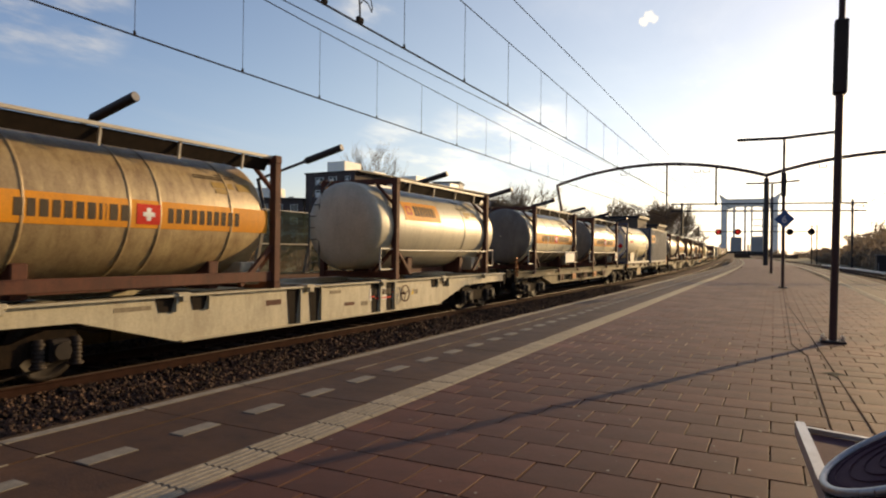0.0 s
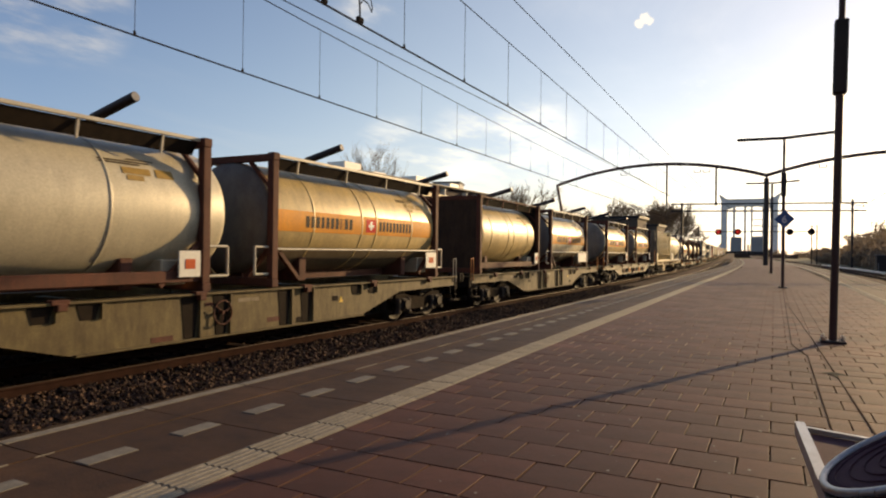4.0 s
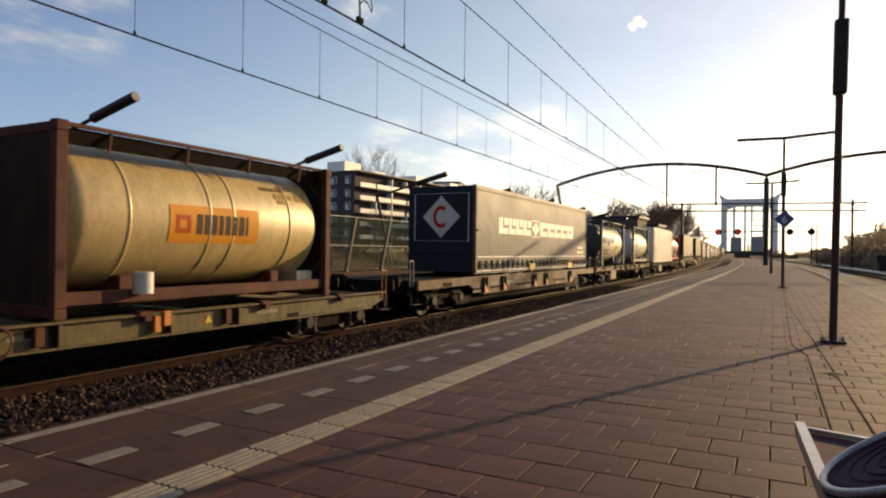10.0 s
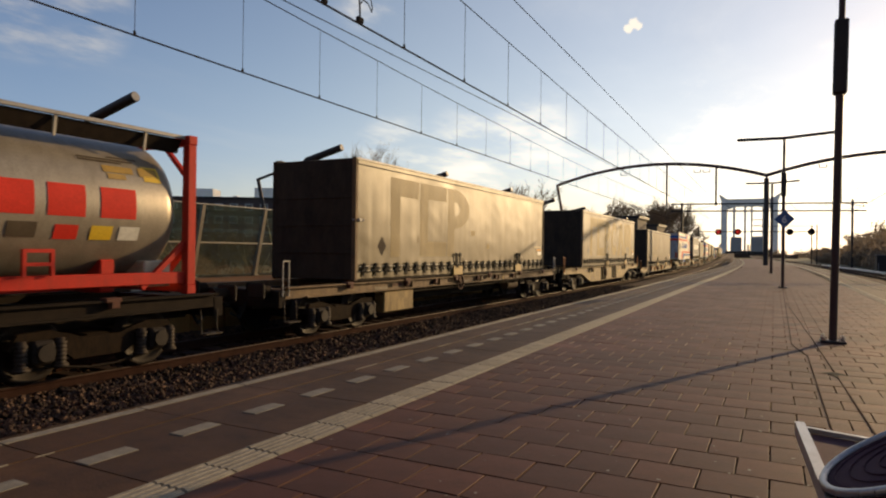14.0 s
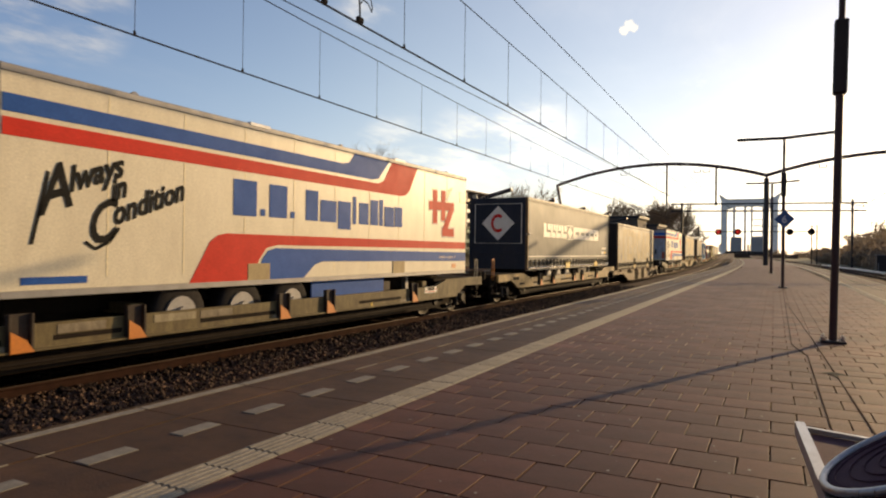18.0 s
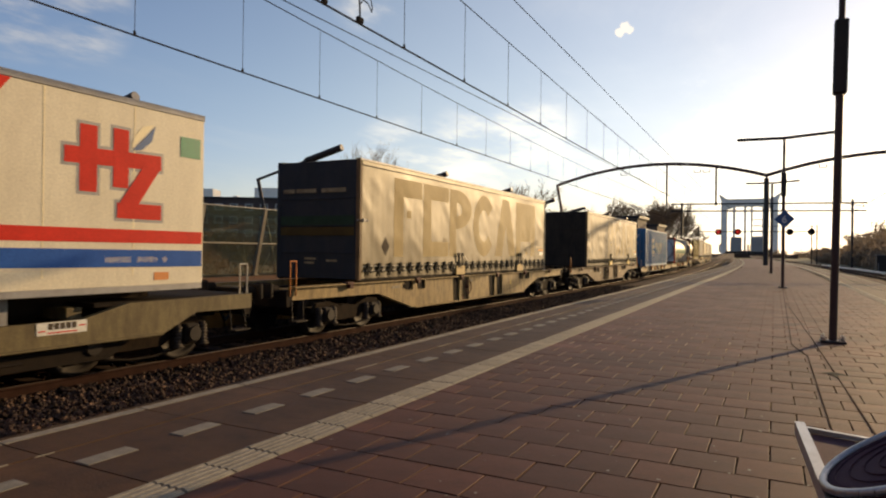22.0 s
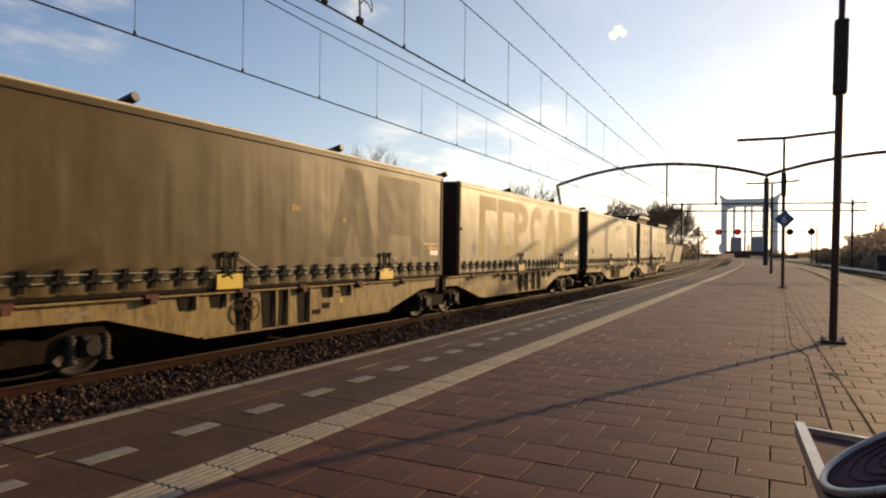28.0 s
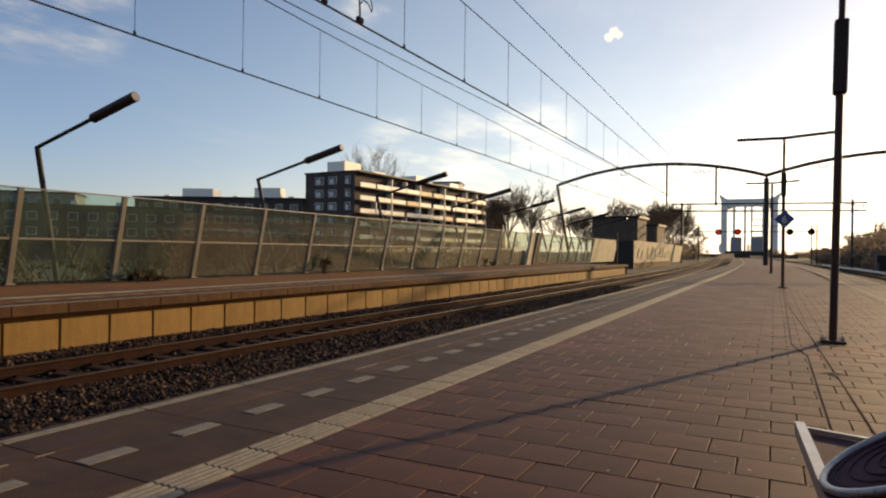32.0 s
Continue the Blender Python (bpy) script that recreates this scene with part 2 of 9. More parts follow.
RAILTOP = mat("polished_rail", (0.060, 0.040, 0.030), (0.044, 0.030, 0.023), 0.6, metal=0.3, scale=5, bump=0.02, spec=0.12)
SLEEPER = mat("sleeper", (0.050, 0.028, 0.019), (0.034, 0.020, 0.014), 0.9, scale=3, fine=50, bump=0.4, rnd=0.15, spec=0.12)
YPANEL = mat("ochre_panel", (0.33, 0.190, 0.058), (0.27, 0.155, 0.05), 0.8, scale=1.2, fine=50, bump=0.2, dirt=(0.12, 0.07, 0.03), amount=0.25, rnd=0.08, spec=0.2)
COPING = mat("coping", (0.120, 0.060, 0.030), (0.084, 0.044, 0.024), 0.85, scale=1.6, fine=50, bump=0.3, rnd=0.16, dirt=(0.045, 0.027, 0.018), amount=0.33, spec=0.1)
FARPAVE = mat("ochre_paving", (0.235, 0.103, 0.038), (0.170, 0.076, 0.032), 0.85, scale=0.8, fine=30, bump=0.3, dirt=(0.085, 0.045, 0.025), amount=0.28, spec=0.1)
POLE = mat("dark_pole_paint", (0.036, 0.028, 0.026), (0.025, 0.021, 0.020), 0.55, scale=4, fine=60, bump=0.06, spec=0.25)
REDPOLE = mat("brown_pole_paint", (0.062, 0.030, 0.026), (0.044, 0.022, 0.021), 0.5, scale=4, fine=60, bump=0.06, spec=0.3)
CHROME = mat("bolt_steel", (0.72, 0.70, 0.67), None, 0.25, metal=1.0, bump=0.03)
WIRE = mat("dull_wire", (0.035, 0.032, 0.032), None, 0.95, bump=0, spec=0.0)
GALV = mat("grey_steel", (0.27, 0.26, 0.25), (0.20, 0.19, 0.185), 0.55, metal=0.2, scale=3, bump=0.08)
POSTM = mat("beige_steel_post", (0.19, 0.16, 0.12), (0.14, 0.12, 0.092), 0.6, scale=2, bump=0.1, dirt=(0.11, 0.085, 0.065), amount=0.2)
BARRIERGLASS = glass("barrier_glass", (0.80, 0.88, 0.83), 0.92)
SCREEN = mat("screen_concrete", (0.62, 0.53, 0.36), (0.50, 0.43, 0.29), 0.85, scale=1.0, fine=20, bump=0.2, dirt=(0.26, 0.2, 0.13), amount=0.28)
SCRAWL = mat("faded_scrawl", (0.36, 0.30, 0.20), (0.47, 0.40, 0.27), 0.85, scale=2, bump=0.05)
GRASS = mat("rough_grass", (0.055, 0.058, 0.025), (0.075, 0.06, 0.03), 0.95, scale=0.4, fine=8, bump=0.6, depth=0.1)
TWIG = foliage("bare_twigs", (0.32, 0.25, 0.18), (0.19, 0.148, 0.105))
LEAF = foliage("winter_leaves", (0.075, 0.056, 0.031), (0.045, 0.034, 0.021))
BARK = mat("bark", (0.075, 0.058, 0.044), (0.045, 0.036, 0.03), 0.9, scale=5, fine=40, bump=0.6)
DBRICK = mat("dark_brick", (0.075, 0.048, 0.042), (0.05, 0.036, 0.034), 0.85, scale=0.8, fine=14, bump=0.2)
LCONC = mat("pale_concrete", (0.84, 0.77, 0.66), (0.76, 0.69, 0.59), 0.38, scale=0.5, fine=10, bump=0.05, spec=0.6)
WINDOW = mat("dark_window", (0.03, 0.035, 0.042), (0.05, 0.055, 0.06), 0.12, scale=0.4, fine=1, bump=0)
WFRAME = mat("white_frame", (0.6, 0.58, 0.54), None, 0.5, bump=0.03)
CURTAINW = mat("net_curtain", (0.66, 0.60, 0.52), (0.42, 0.37, 0.32), 0.6, scale=0.6, bump=0)
# Bridge grey lightened so that its colour carries the haze of distance.
TOWERM = mat("hazed_bridge_grey", (0.80, 0.74, 0.66), (0.72, 0.67, 0.60), 0.6, scale=0.2, fine=3, bump=0.05, spec=0.5)
SIGNBLUE = mat("blue_sign", (0.028, 0.085, 0.22), (0.024, 0.07, 0.19), 0.4, bump=0.02)
SIGNWHITE = mat("white_sign", (0.75, 0.75, 0.73), None, 0.45, bump=0.02)
REDLAMP = glow("red_signal", (0.9, 0.03, 0.015), 0.36)
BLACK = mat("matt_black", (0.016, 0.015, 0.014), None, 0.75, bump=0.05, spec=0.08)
RUBBER = mat("tyre_rubber", (0.018, 0.016, 0.016), (0.03, 0.027, 0.025), 0.9, scale=8, bump=0.1, spec=0.1)


# ---- mesh tools
class MB:
    def __init__(self):
        self.v, self.f, self.s = [], [], []

    def add(self, verts, faces, smooth=False):
        n = len(self.v)
        self.v.extend([tuple(p) for p in verts])
        self.f.extend([tuple(i + n for i in f) for f in faces])
        self.s.extend([smooth] * len(faces))
        return self

    def box(self, cx, cy, cz, sx, sy, sz, ch=0.0, m=None):
        """A box, its edges cut at an angle by ch."""
        hx, hy, hz = sx / 2, sy / 2, sz / 2
        if not ch:
            vs = [Vector((x * hx, y * hy, z * hz)) for x in (-1, 1) for y in (-1, 1) for z in (-1, 1)]
            fs = [(0, 1, 3, 2), (4, 6, 7, 5), (0, 4, 5, 1), (2, 3, 7, 6), (0, 2, 6, 4), (1, 5, 7, 3)]
        else:
            vs, fs, idx = [], [], {}
            for x in (-1, 1):
                for y in (-1, 1):
                    for z in (-1, 1):
                        for a in range(3):
                            k = [x * hx, y * hy, z * hz]
                            for b in range(3):
                                if b != a:
                                    k[b] -= math.copysign(ch, k[b])
                            idx[x, y, z, a] = len(vs)
                            vs.append(Vector(k))
            for a in range(3):
                b, c = (a + 1) % 3, (a + 2) % 3
                for sg in (-1, 1):
                    loop = []
                    for u, w in ((-1, -1), (1, -1), (1, 1), (-1, 1)):
                        k = [0, 0, 0]
                        k[a], k[b], k[c] = sg, u, w
                        loop.append(idx[k[0], k[1], k[2], a])
                    fs.append(tuple(loop if sg > 0 else loop[::-1]))
                for u in (-1, 1):
                    for w in (-1, 1):
                        lo, hi = [0, 0, 0], [0, 0, 0]
                        lo[a], hi[a] = -1, 1
                        lo[b] = hi[b] = u
                        lo[c] = hi[c] = w
                        q = (idx[(*lo, b)], idx[(*hi, b)], idx[(*hi, c)], idx[(*lo, c)])
                        fs.append(q if u * w > 0 else q[::-1])
            for x in (-1, 1):
                for y in (-1, 1):
                    for z in (-1, 1):
                        t = (idx[x, y, z, 0], idx[x, y, z, 1], idx[x, y, z, 2])
                        fs.append(t if x * y * z > 0 else t[::-1])
        if m is not None:
            vs = [m @ p for p in vs]
        c = Vector((cx, cy, cz))
        return self.add([p + c for p in vs], fs)

    def beam(self, p0, p1, w, h=None):
        """A square bar from p0 to p1."""
        p0, p1 = Vector(p0), Vector(p1)
        d = p1 - p0
        q = d.to_track_quat("Y", "Z").to_matrix()
        c = (p0 + p1) / 2
        return self.box(c.x, c.y, c.z, w, d.length, h or w, 0.0, q)

    def cyl(self, p0, p1, r, n=10, r2=None, caps=True):
        p0, p1 = Vector(p0), Vector(p1)
        q = (p1 - p0).to_track_quat("Z", "Y").to_matrix()
        r2 = r if r2 is None else r2
        ring = [(math.cos(2 * math.pi * i / n), math.sin(2 * math.pi * i / n)) for i in range(n)]
        vs = [p0 + q @ Vector((c * r, s * r, 0)) for c, s in ring] + [p1 + q @ Vector((c * r2, s * r2, 0)) for c, s in ring]
        self.add(vs, [(i, (i + 1) % n, n + (i + 1) % n, n + i) for i in range(n)], True)
        if caps:
            self.add(vs, [tuple(range(n))[::-1], tuple(range(n, 2 * n))])
        return self

    def tube(self, pts, r, n=8):
        for a, b in zip(pts, pts[1:]):
            self.cyl(a, b, r, n)
        return self

    def lathe(self, prof, n=32, cx=0.0, cz=0.0, a0=0.0, a1=360.0):
        """A profile of (y, radius) turned about the y axis."""
        full = a1 - a0 >= 359.9
        k = n if full else n + 1
        vs = []
        for y, r in prof:
            for i in range(k):
                a = radians(a0 + (a1 - a0) * i / n)
                vs.append((cx + r * math.cos(a), y, cz + r * math.sin(a)))
        fs = []
        for j in range(len(prof) - 1):
            for i in range(n):
                i2 = (i + 1) % k
                fs.append((j * k + i, (j + 1) * k + i, (j + 1) * k + i2, j * k + i2))
        return self.add(vs, fs, True)

    def prism(self, poly, axis, a, b):
        """A flat outline carried from a to b along x or y. The outline is (y, z) for x and (x, z) for y."""
        n = len(poly)
        if axis == "x":
            vs = [(a, p, q) for p, q in poly] + [(b, p, q) for p, q in poly]
        elif axis == "y":
            vs = [(p, a, q) for p, q in poly] + [(p, b, q) for p, q in poly]
        else:
            vs = [(p, q, a) for p, q in poly] + [(p, q, b) for p, q in poly]
        fs = [tuple(range(n))[::-1], tuple(range(n, 2 * n))] + [(i, (i + 1) % n, n + (i + 1) % n, n + i) for i in range(n)]
        return self.add(vs, fs)

    def grid(self, fn, nu, nv, smooth=True):
        vs = [fn(i / nu, j / nv) for j in range(nv + 1) for i in range(nu + 1)]
        fs = [(j * (nu + 1) + i, j * (nu + 1) + i + 1, (j + 1) * (nu + 1) + i + 1, (j + 1) * (nu + 1) + i) for j in range(nv) for i in range(nu)]
        return self.add(vs, fs, smooth)

    def mesh(self, name, material):
        me = bpy.data.meshes.new(name)
        me.from_pydata(self.v, [], self.f)
        me.polygons.foreach_set("use_smooth", self.s)
        me.materials.append(material)
        me.update()
        return me


def part(name, mb, material, parent, label=""):
    """One mesh object under a thing or under a part."""
    ob = new(name, mb.mesh(name, material) if isinstance(mb, MB) else mb)
    ob.parent = parent
    return tagged(ob, label)


def thing(name, label, category, m=None, group=""):
    ob = new(name)
    ob.empty_display_size = 0.2
    if m is not None:
        ob.matrix_world = m
    return tagged(ob, label, category, group)


def solid(name, mb, material, label, category="", kind="", group="", m=None):
    ob = new(name, mb.mesh(name, material))
    if m is not None:
        ob.matrix_world = m
    return tagged(ob, label, category, group, kind)


def text_mb(body, size, shear=0.0, bold=0.0):
    """Letters of the built-in font, lying in the xy plane from the origin."""
    cu = bpy.data.curves.new("letters", "FONT")
    cu.body, cu.size, cu.shear, cu.offset, cu.resolution_u = body, size, shear, bold, 3
    ob = bpy.data.objects.new("letters", cu)
    me = ob.to_mesh()
    mb = MB()
    mb.add([tuple(v.co) for v in me.vertices], [tuple(p.vertices) for p in me.polygons])
    ob.to_mesh_clear()
    bpy.data.objects.remove(ob)
    return mb


# ---- the line: straight past the camera, then bending away and rising to the bridge
BEND, RADIUS, SWING = 35.0, 1500.0, 0.05
RAIL_Z = -0.80


def line(s, off=0.0, z=0.0):
    """The point at s metres along the line, off metres to the right of the far track's centre."""
    a = min(max(s - BEND, 0.0) / RADIUS, SWING)
    rest = max(s - BEND, 0.0) - RADIUS * a
    x = -9.83 - RADIUS * (1 - math.cos(a)) - math.sin(a) * rest
    y = min(s, BEND) + RADIUS * math.sin(a) + math.cos(a) * rest
    return Vector((x + off * math.cos(a), y + off * math.sin(a), z))


def heading(s):
    return min(max(s - BEND, 0.0) / RADIUS, SWING)


def climb(s):
    return 0.0 if s < 170 else 0.00002 * (s - 170) ** 2 if s < 420 else 1.25 + 0.01 * (s - 420)


def at_x(x):
    """Offset from the far track's centre for a place abreast of the camera."""
    return x + 9.83


def stations(s0, s1):
    out, s = [], s0
    while s < s1 - 1e-6:
        out.append(s)
        s += 4.0 if s < 60 else 8.0 if s < 150 else 25.0
    return out + [s1]


def sweep(mb, prof, s0, s1, closed=True, rise=True, step=None):
    """Carries an outline of (x abreast of the camera, z) along the line."""
    st = stations(s0, s1) if step is None else [s0 + (s1 - s0) * i / max(1, round((s1 - s0) / step)) for i in range(max(1, round((s1 - s0) / step)) + 1)]
    n = len(prof)
    vs = [line(s, at_x(x), z + (climb(s) if rise else 0)) for s in st for x, z in prof]
    fs = []
    for j in range(len(st) - 1):
        for i in range(n if closed else n - 1):
            k = (i + 1) % n
            fs.append((j * n + i, j * n + k, (j + 1) * n + k, (j + 1) * n + i))
    mb.add(vs, fs)
    if closed:
        mb.add([vs[i] for i in range(n)], [tuple(range(n))])
        mb.add([vs[-n + i] for i in range(n)], [tuple(range(n))[::-1]])
    return mb


# ---- ground and permanent way
def ground():
    mb = MB()
    sweep(mb, [(-4000, -1.6), (-60, -1.6), (-23, -1.5), (-19.5, -1.05), (13.5, -1.05), (17, -1.3), (60, -1.6), (4000, -1.6)], -1500, 200, closed=False, rise=False)
    a = line(200, at_x(-4000), -1.6)
    mb.add([a, line(200, at_x(4000), -1.6), (4000, 4500, -1.6), (-4400, 4500, -1.6)], [(0, 1, 2, 3)])
    solid("ground", mb, GRASS, "rough winter grass and soil beside the railway", "ground", "structure")


def ballast_bed(name, x0, x1, s1, label):
    mb = MB()

    def fn(u, v):
        s = -6 + 76 * v
        x = x0 + (x1 - x0) * u
        p = line(s, at_x(x))
        bed = min(abs(x + 9.83), abs(x + 5.95), abs(x - 5.85), abs(x - 9.75))
        z = (-1.03 if bed < 1.25 else -0.97) + 0.035 * noise.noise(Vector((x * 7, s * 7, 0))) + 0.03 * noise.noise(Vector((x * 1.7, s * 1.3, 4)))
        if x < -10.85:
            z += 0.17 * min(1.0, (-10.85 - x) / 0.35)
        return (p.x, p.y, z)

    def rough(u, v):
        s = 70 + 190 * v
        x = x0 + (x1 - x0) * u
        p = line(s, at_x(x))
        return (p.x, p.y, -1.0 + climb(s) + 0.10 * noise.noise(Vector((x * 5, s * 3, 0))))
    mb.grid(fn, 44, 420)
    mb.grid(rough, 30, 420, False)
    sweep(mb, [(x0, -0.97), (x1, -0.97)], 260, s1, closed=False)
    solid(name, mb, BALLAST, label, "ballast", "structure")


def loose_stones():
    mb = MB()
    rnd = random.Random(11)
    base = [(-1, -1, -0.7), (1, -0.9, -0.7), (0.9, 1, -0.6), (-0.8, 0.9, -0.7), (-0.6, -0.5, 0.6), (0.5, -0.6, 0.75), (0.6, 0.5, 0.6), (-0.4, 0.6, 0.8)]
    fs = [(0, 1, 5, 4), (1, 2, 6, 5), (2, 3, 7, 6), (3, 0, 4, 7), (4, 5, 6, 7)]
    for k in range(17000):
        s = 4 + 36 * rnd.random() ** 1.6
        x = rnd.uniform(-8.95, -6.3) if k % 5 else rnd.uniform(-11.4, -10.75)
        if k % 11 == 0:
            x = rnd.uniform(-10.5, -9.2)
        z = (-0.94 if k % 11 else -1.01) + rnd.uniform(-0.02, 0.03) + (0.16 if x < -10.7 else 0.0)
        r = rnd.uniform(0.016, 0.036)
        q = Euler((rnd.uniform(-0.7, 0.7), rnd.uniform(-0.7, 0.7), rnd.uniform(0, 6.3))).to_matrix()
        c = Vector((x, s, z))
        mb.add([c + q @ Vector((a * r, b * r * rnd.uniform(0.7, 1.3), d * r)) for a, b, d in base], fs)
    solid("ballast_stones", mb, BALLAST, "loose brown and grey crushed ballast stones beside the rails", "stones", "stuff")


SLEEPER_MESH = MB().box(0, 0, -0.09, 2.5, 0.26, 0.18, 0.02).mesh("sleeper", SLEEPER)
CLIP_MB = MB()
for _x in (-0.83, -0.64, 0.64, 0.83):
    CLIP_MB.box(_x, 0, 0.02, 0.09, 0.10, 0.05, 0.01)
CLIP_MESH = CLIP_MB.mesh("rail_clip", RAILSIDE)


def track(name, x, s1, sleepers, label):
    root = tagged(new(name), label, "railway track", "tracks", "structure")
    for sx in (-0.7525, 0.7525):
        prof = [(-0.07, 0.0), (0.07, 0.0), (0.065, 0.018), (0.012, 0.03), (0.012, 0.125), (0.034, 0.135), (0.034, 0.162), (-0.034, 0.162), (-0.034, 0.135), (-0.012, 0.125), (-0.012, 0.03), (-0.065, 0.018)]
        mb = sweep(MB(), [(x + sx + a, RAIL_Z - 0.172 + b) for a, b in prof], -30, s1)
        rail = part("rail", mb, RAILSIDE, root, "rusty steel rail with a bright worn head")
        part("rail_head", sweep(MB(), [(x + sx - 0.034, RAIL_Z - 0.010), (x + sx + 0.034, RAIL_Z - 0.010), (x + sx + 0.03, RAIL_Z), (x + sx - 0.03, RAIL_Z)], -30, s1), RAILTOP, rail)
    far = MB()
    s, k = -4.0, 0
    while s < s1:
        if k < sleepers:
            ob = part("sleeper", SLEEPER_MESH, None, root)
            ob.matrix_basis = Matrix.Translation(line(s, at_x(x), RAIL_Z - 0.172)) @ pose(0, 0, 0, 0, 0, math.degrees(heading(s)))
            if x < -9 and k < 40:
                part("rail_clips", CLIP_MESH, None, ob)
        else:
            p = line(s, at_x(x), RAIL_Z - 0.262 + climb(s))
            far.box(p.x, p.y, p.z, 2.5, 0.26, 0.18)
        s += 0.62
        k += 1
    tagged(part("sleepers", far, SLEEPER, root), "", "", "", "stuff")


# ---- the platform that the camera stands on
EDGE_L, EDGE_R = -3.84, 3.75
PAVER_MESH = MB().box(0, 0, -0.03, 0.3005, 0.3005, 0.06, 0.0012).mesh("paver", PAVER)


def platform():
    root = tagged(new("platform"), "island platform of red-brown concrete pavers with pale edge markings", "platform", "", "structure")
    end = 172
    body = sweep(MB(), [(EDGE_L + 0.12, -1.1), (EDGE_R - 0.12, -1.1), (EDGE_R - 0.12, -0.05), (EDGE_L + 0.12, -0.05)], -11.7, end)
    part("core", body, JOINT, root, "dark jointing sand below the pavers")
    for e, sg in ((EDGE_L, 1), (EDGE_R, -1)):
        # a coping row and a wider inner row, their cross joints in line
        s, k = 2.05 - 15 * 0.906, 0
        while s < end:
            ln = 0.906 if sg > 0 and -1.0 < s < 42 else 4.53 if s < 60 else 10.0
            for o0, o1 in ((0.0, 0.436), (0.446, 1.255)):
                mb = sweep(MB(), [(e + sg * o0, -0.20), (e + sg * o1, -0.20), (e + sg * o1, 0.0), (e + sg * (o0 + 0.012), 0.0), (e + sg * o0, -0.012)], s + 0.005, min(s + ln - 0.005, end), step=ln)
                part("edge_slab", mb, EDGESLAB, root, "" if k else "brown concrete platform edge slab")
            mb = sweep(MB(), [(e + sg * 0.012, 0.001), (e + sg * 0.092, 0.001), (e + sg * 0.092, 0.005), (e + sg * 0.012, 0.005)], s + 0.008, min(s + ln - 0.008, end), step=ln)
            part("edge_line", mb, WHITEMARK, root, "" if k else "worn white line along the platform edge")
            s += ln
            k += 1
    # pale mortar left in the long joint
    rnd = random.Random(8)
    crumbs = MB()
    s = 0.4
    while s < 30:
        ln = rnd.uniform(0.06, 0.45)
        if rnd.random() < 0.4:
            crumbs.box(EDGE_L + 0.441 + rnd.uniform(-0.006, 0.006), s + ln / 2, -0.001, rnd.uniform(0.004, 0.009), ln, 0.006)
        s += ln + rnd.uniform(0.02, 0.3)
    tagged(part("mortar_crumbs", crumbs, WHITEMARK, root), "", "", "", "stuff")
    # pale blocks let into the slabs, and the ribbed guide tiles
    mark = MB().box(0, 0, 0.002, 0.115, 0.29, 0.006, 0.002).mesh("white_mark", WHITEMARK)
    s, k = 0.465, 0
    mb = MB()
    for i in range(1, 20):
        for x in (EDGE_L + 0.745, EDGE_R - 0.745):
            p = line(s - 0.581 * i, at_x(x))
            mb.box(p.x, p.y, 0.002, 0.115, 0.29, 0.006)
    while s < 60:
        ob = part("white_mark", mark, None, root, "" if k else "worn white dash on the edge slab")
        ob.matrix_basis = Matrix.Translation(line(s, at_x(EDGE_L + 0.745))) @ pose(0, 0, 0, 0, 0, math.degrees(heading(s)))
        p = line(s, at_x(EDGE_R - 0.745))
        mb.box(p.x, p.y, 0.002, 0.115, 0.29, 0.006)
        k += 1
        s += 0.581
    for x in (EDGE_L + 0.745, EDGE_R - 0.745):
        s = 60.0
        while s < end - 0.5:
            p = line(s, at_x(x))
            mb.box(p.x, p.y, 0.002, 0.11, 0.30, 0.006)
            s += 0.581
    tagged(part("far_marks", mb, WHITEMARK, root), "", "", "", "stuff")
    tile = MB().box(0, 0, -0.028, 0.242, 0.294, 0.06, 0.004)
    for i in range(5):
        tile.prism([(-0.109 + i * 0.046, 0.002), (-0.079 + i * 0.046, 0.002), (-0.084 + i * 0.046, 0.007), (-0.104 + i * 0.046, 0.007)], "y", -0.143, 0.143)
    tile = tile.mesh("guide_tile", TACTILE)
    s, k = 1.30 - 42 * 0.302, 0
    rest = MB()
    while s < end - 0.3:
        for x in (EDGE_L + 1.382, EDGE_R - 1.382):
            if -1.5 < s < 40 and x < 0:
                ob = part("guide_tile", tile, None, root, "" if k else "pale ribbed tactile guide tile")
                ob.matrix_basis = Matrix.Translation(line(s, at_x(x), rnd.uniform(-0.0015, 0.0015))) @ pose(0, 0, 0, rnd.uniform(-0.4, 0.4), rnd.uniform(-0.3, 0.3), math.degrees(heading(s)) + rnd.uniform(-0.4, 0.4))
                k += 1
            else:
                p = line(s, at_x(x))
                for i in range(3):
                    rest.box(p.x - 0.082 + 0.082 * i, p.y, -0.012, 0.066, 0.276, 0.034)
        s += 0.302
    tagged(part("far_guide_tiles", rest, TACTILE, root), "", "", "", "stuff")
    # pavers in half bond, rows across the platform
    rnd = random.Random(3)
    x0, x1 = EDGE_L + 1.508, EDGE_R - 1.508
    pick = []
    pitch = 0.3095
    row, s = -40, 0.6 - 40 * 0.3095
    far = MB()
    while s < 62:
        x = x0 + (0.155 if row % 2 == 0 else 0.0)
        while x < x1 + 0.15:
            a, b = max(x - 0.155, x0), min(x + 0.155, x1)
            if b - a > 0.3:
                pick.append((x, s, row))
            elif b - a > 0.03 and s < 30:
                far.box((a + b) / 2, s, -0.03, b - a - 0.009, 0.3005, 0.06, 0.0012)
            x += pitch
        row += 1
        s += pitch
    pick.sort(key=lambda q: (q[0] - 0.2) ** 2 + (q[1] - 4.2) ** 2)
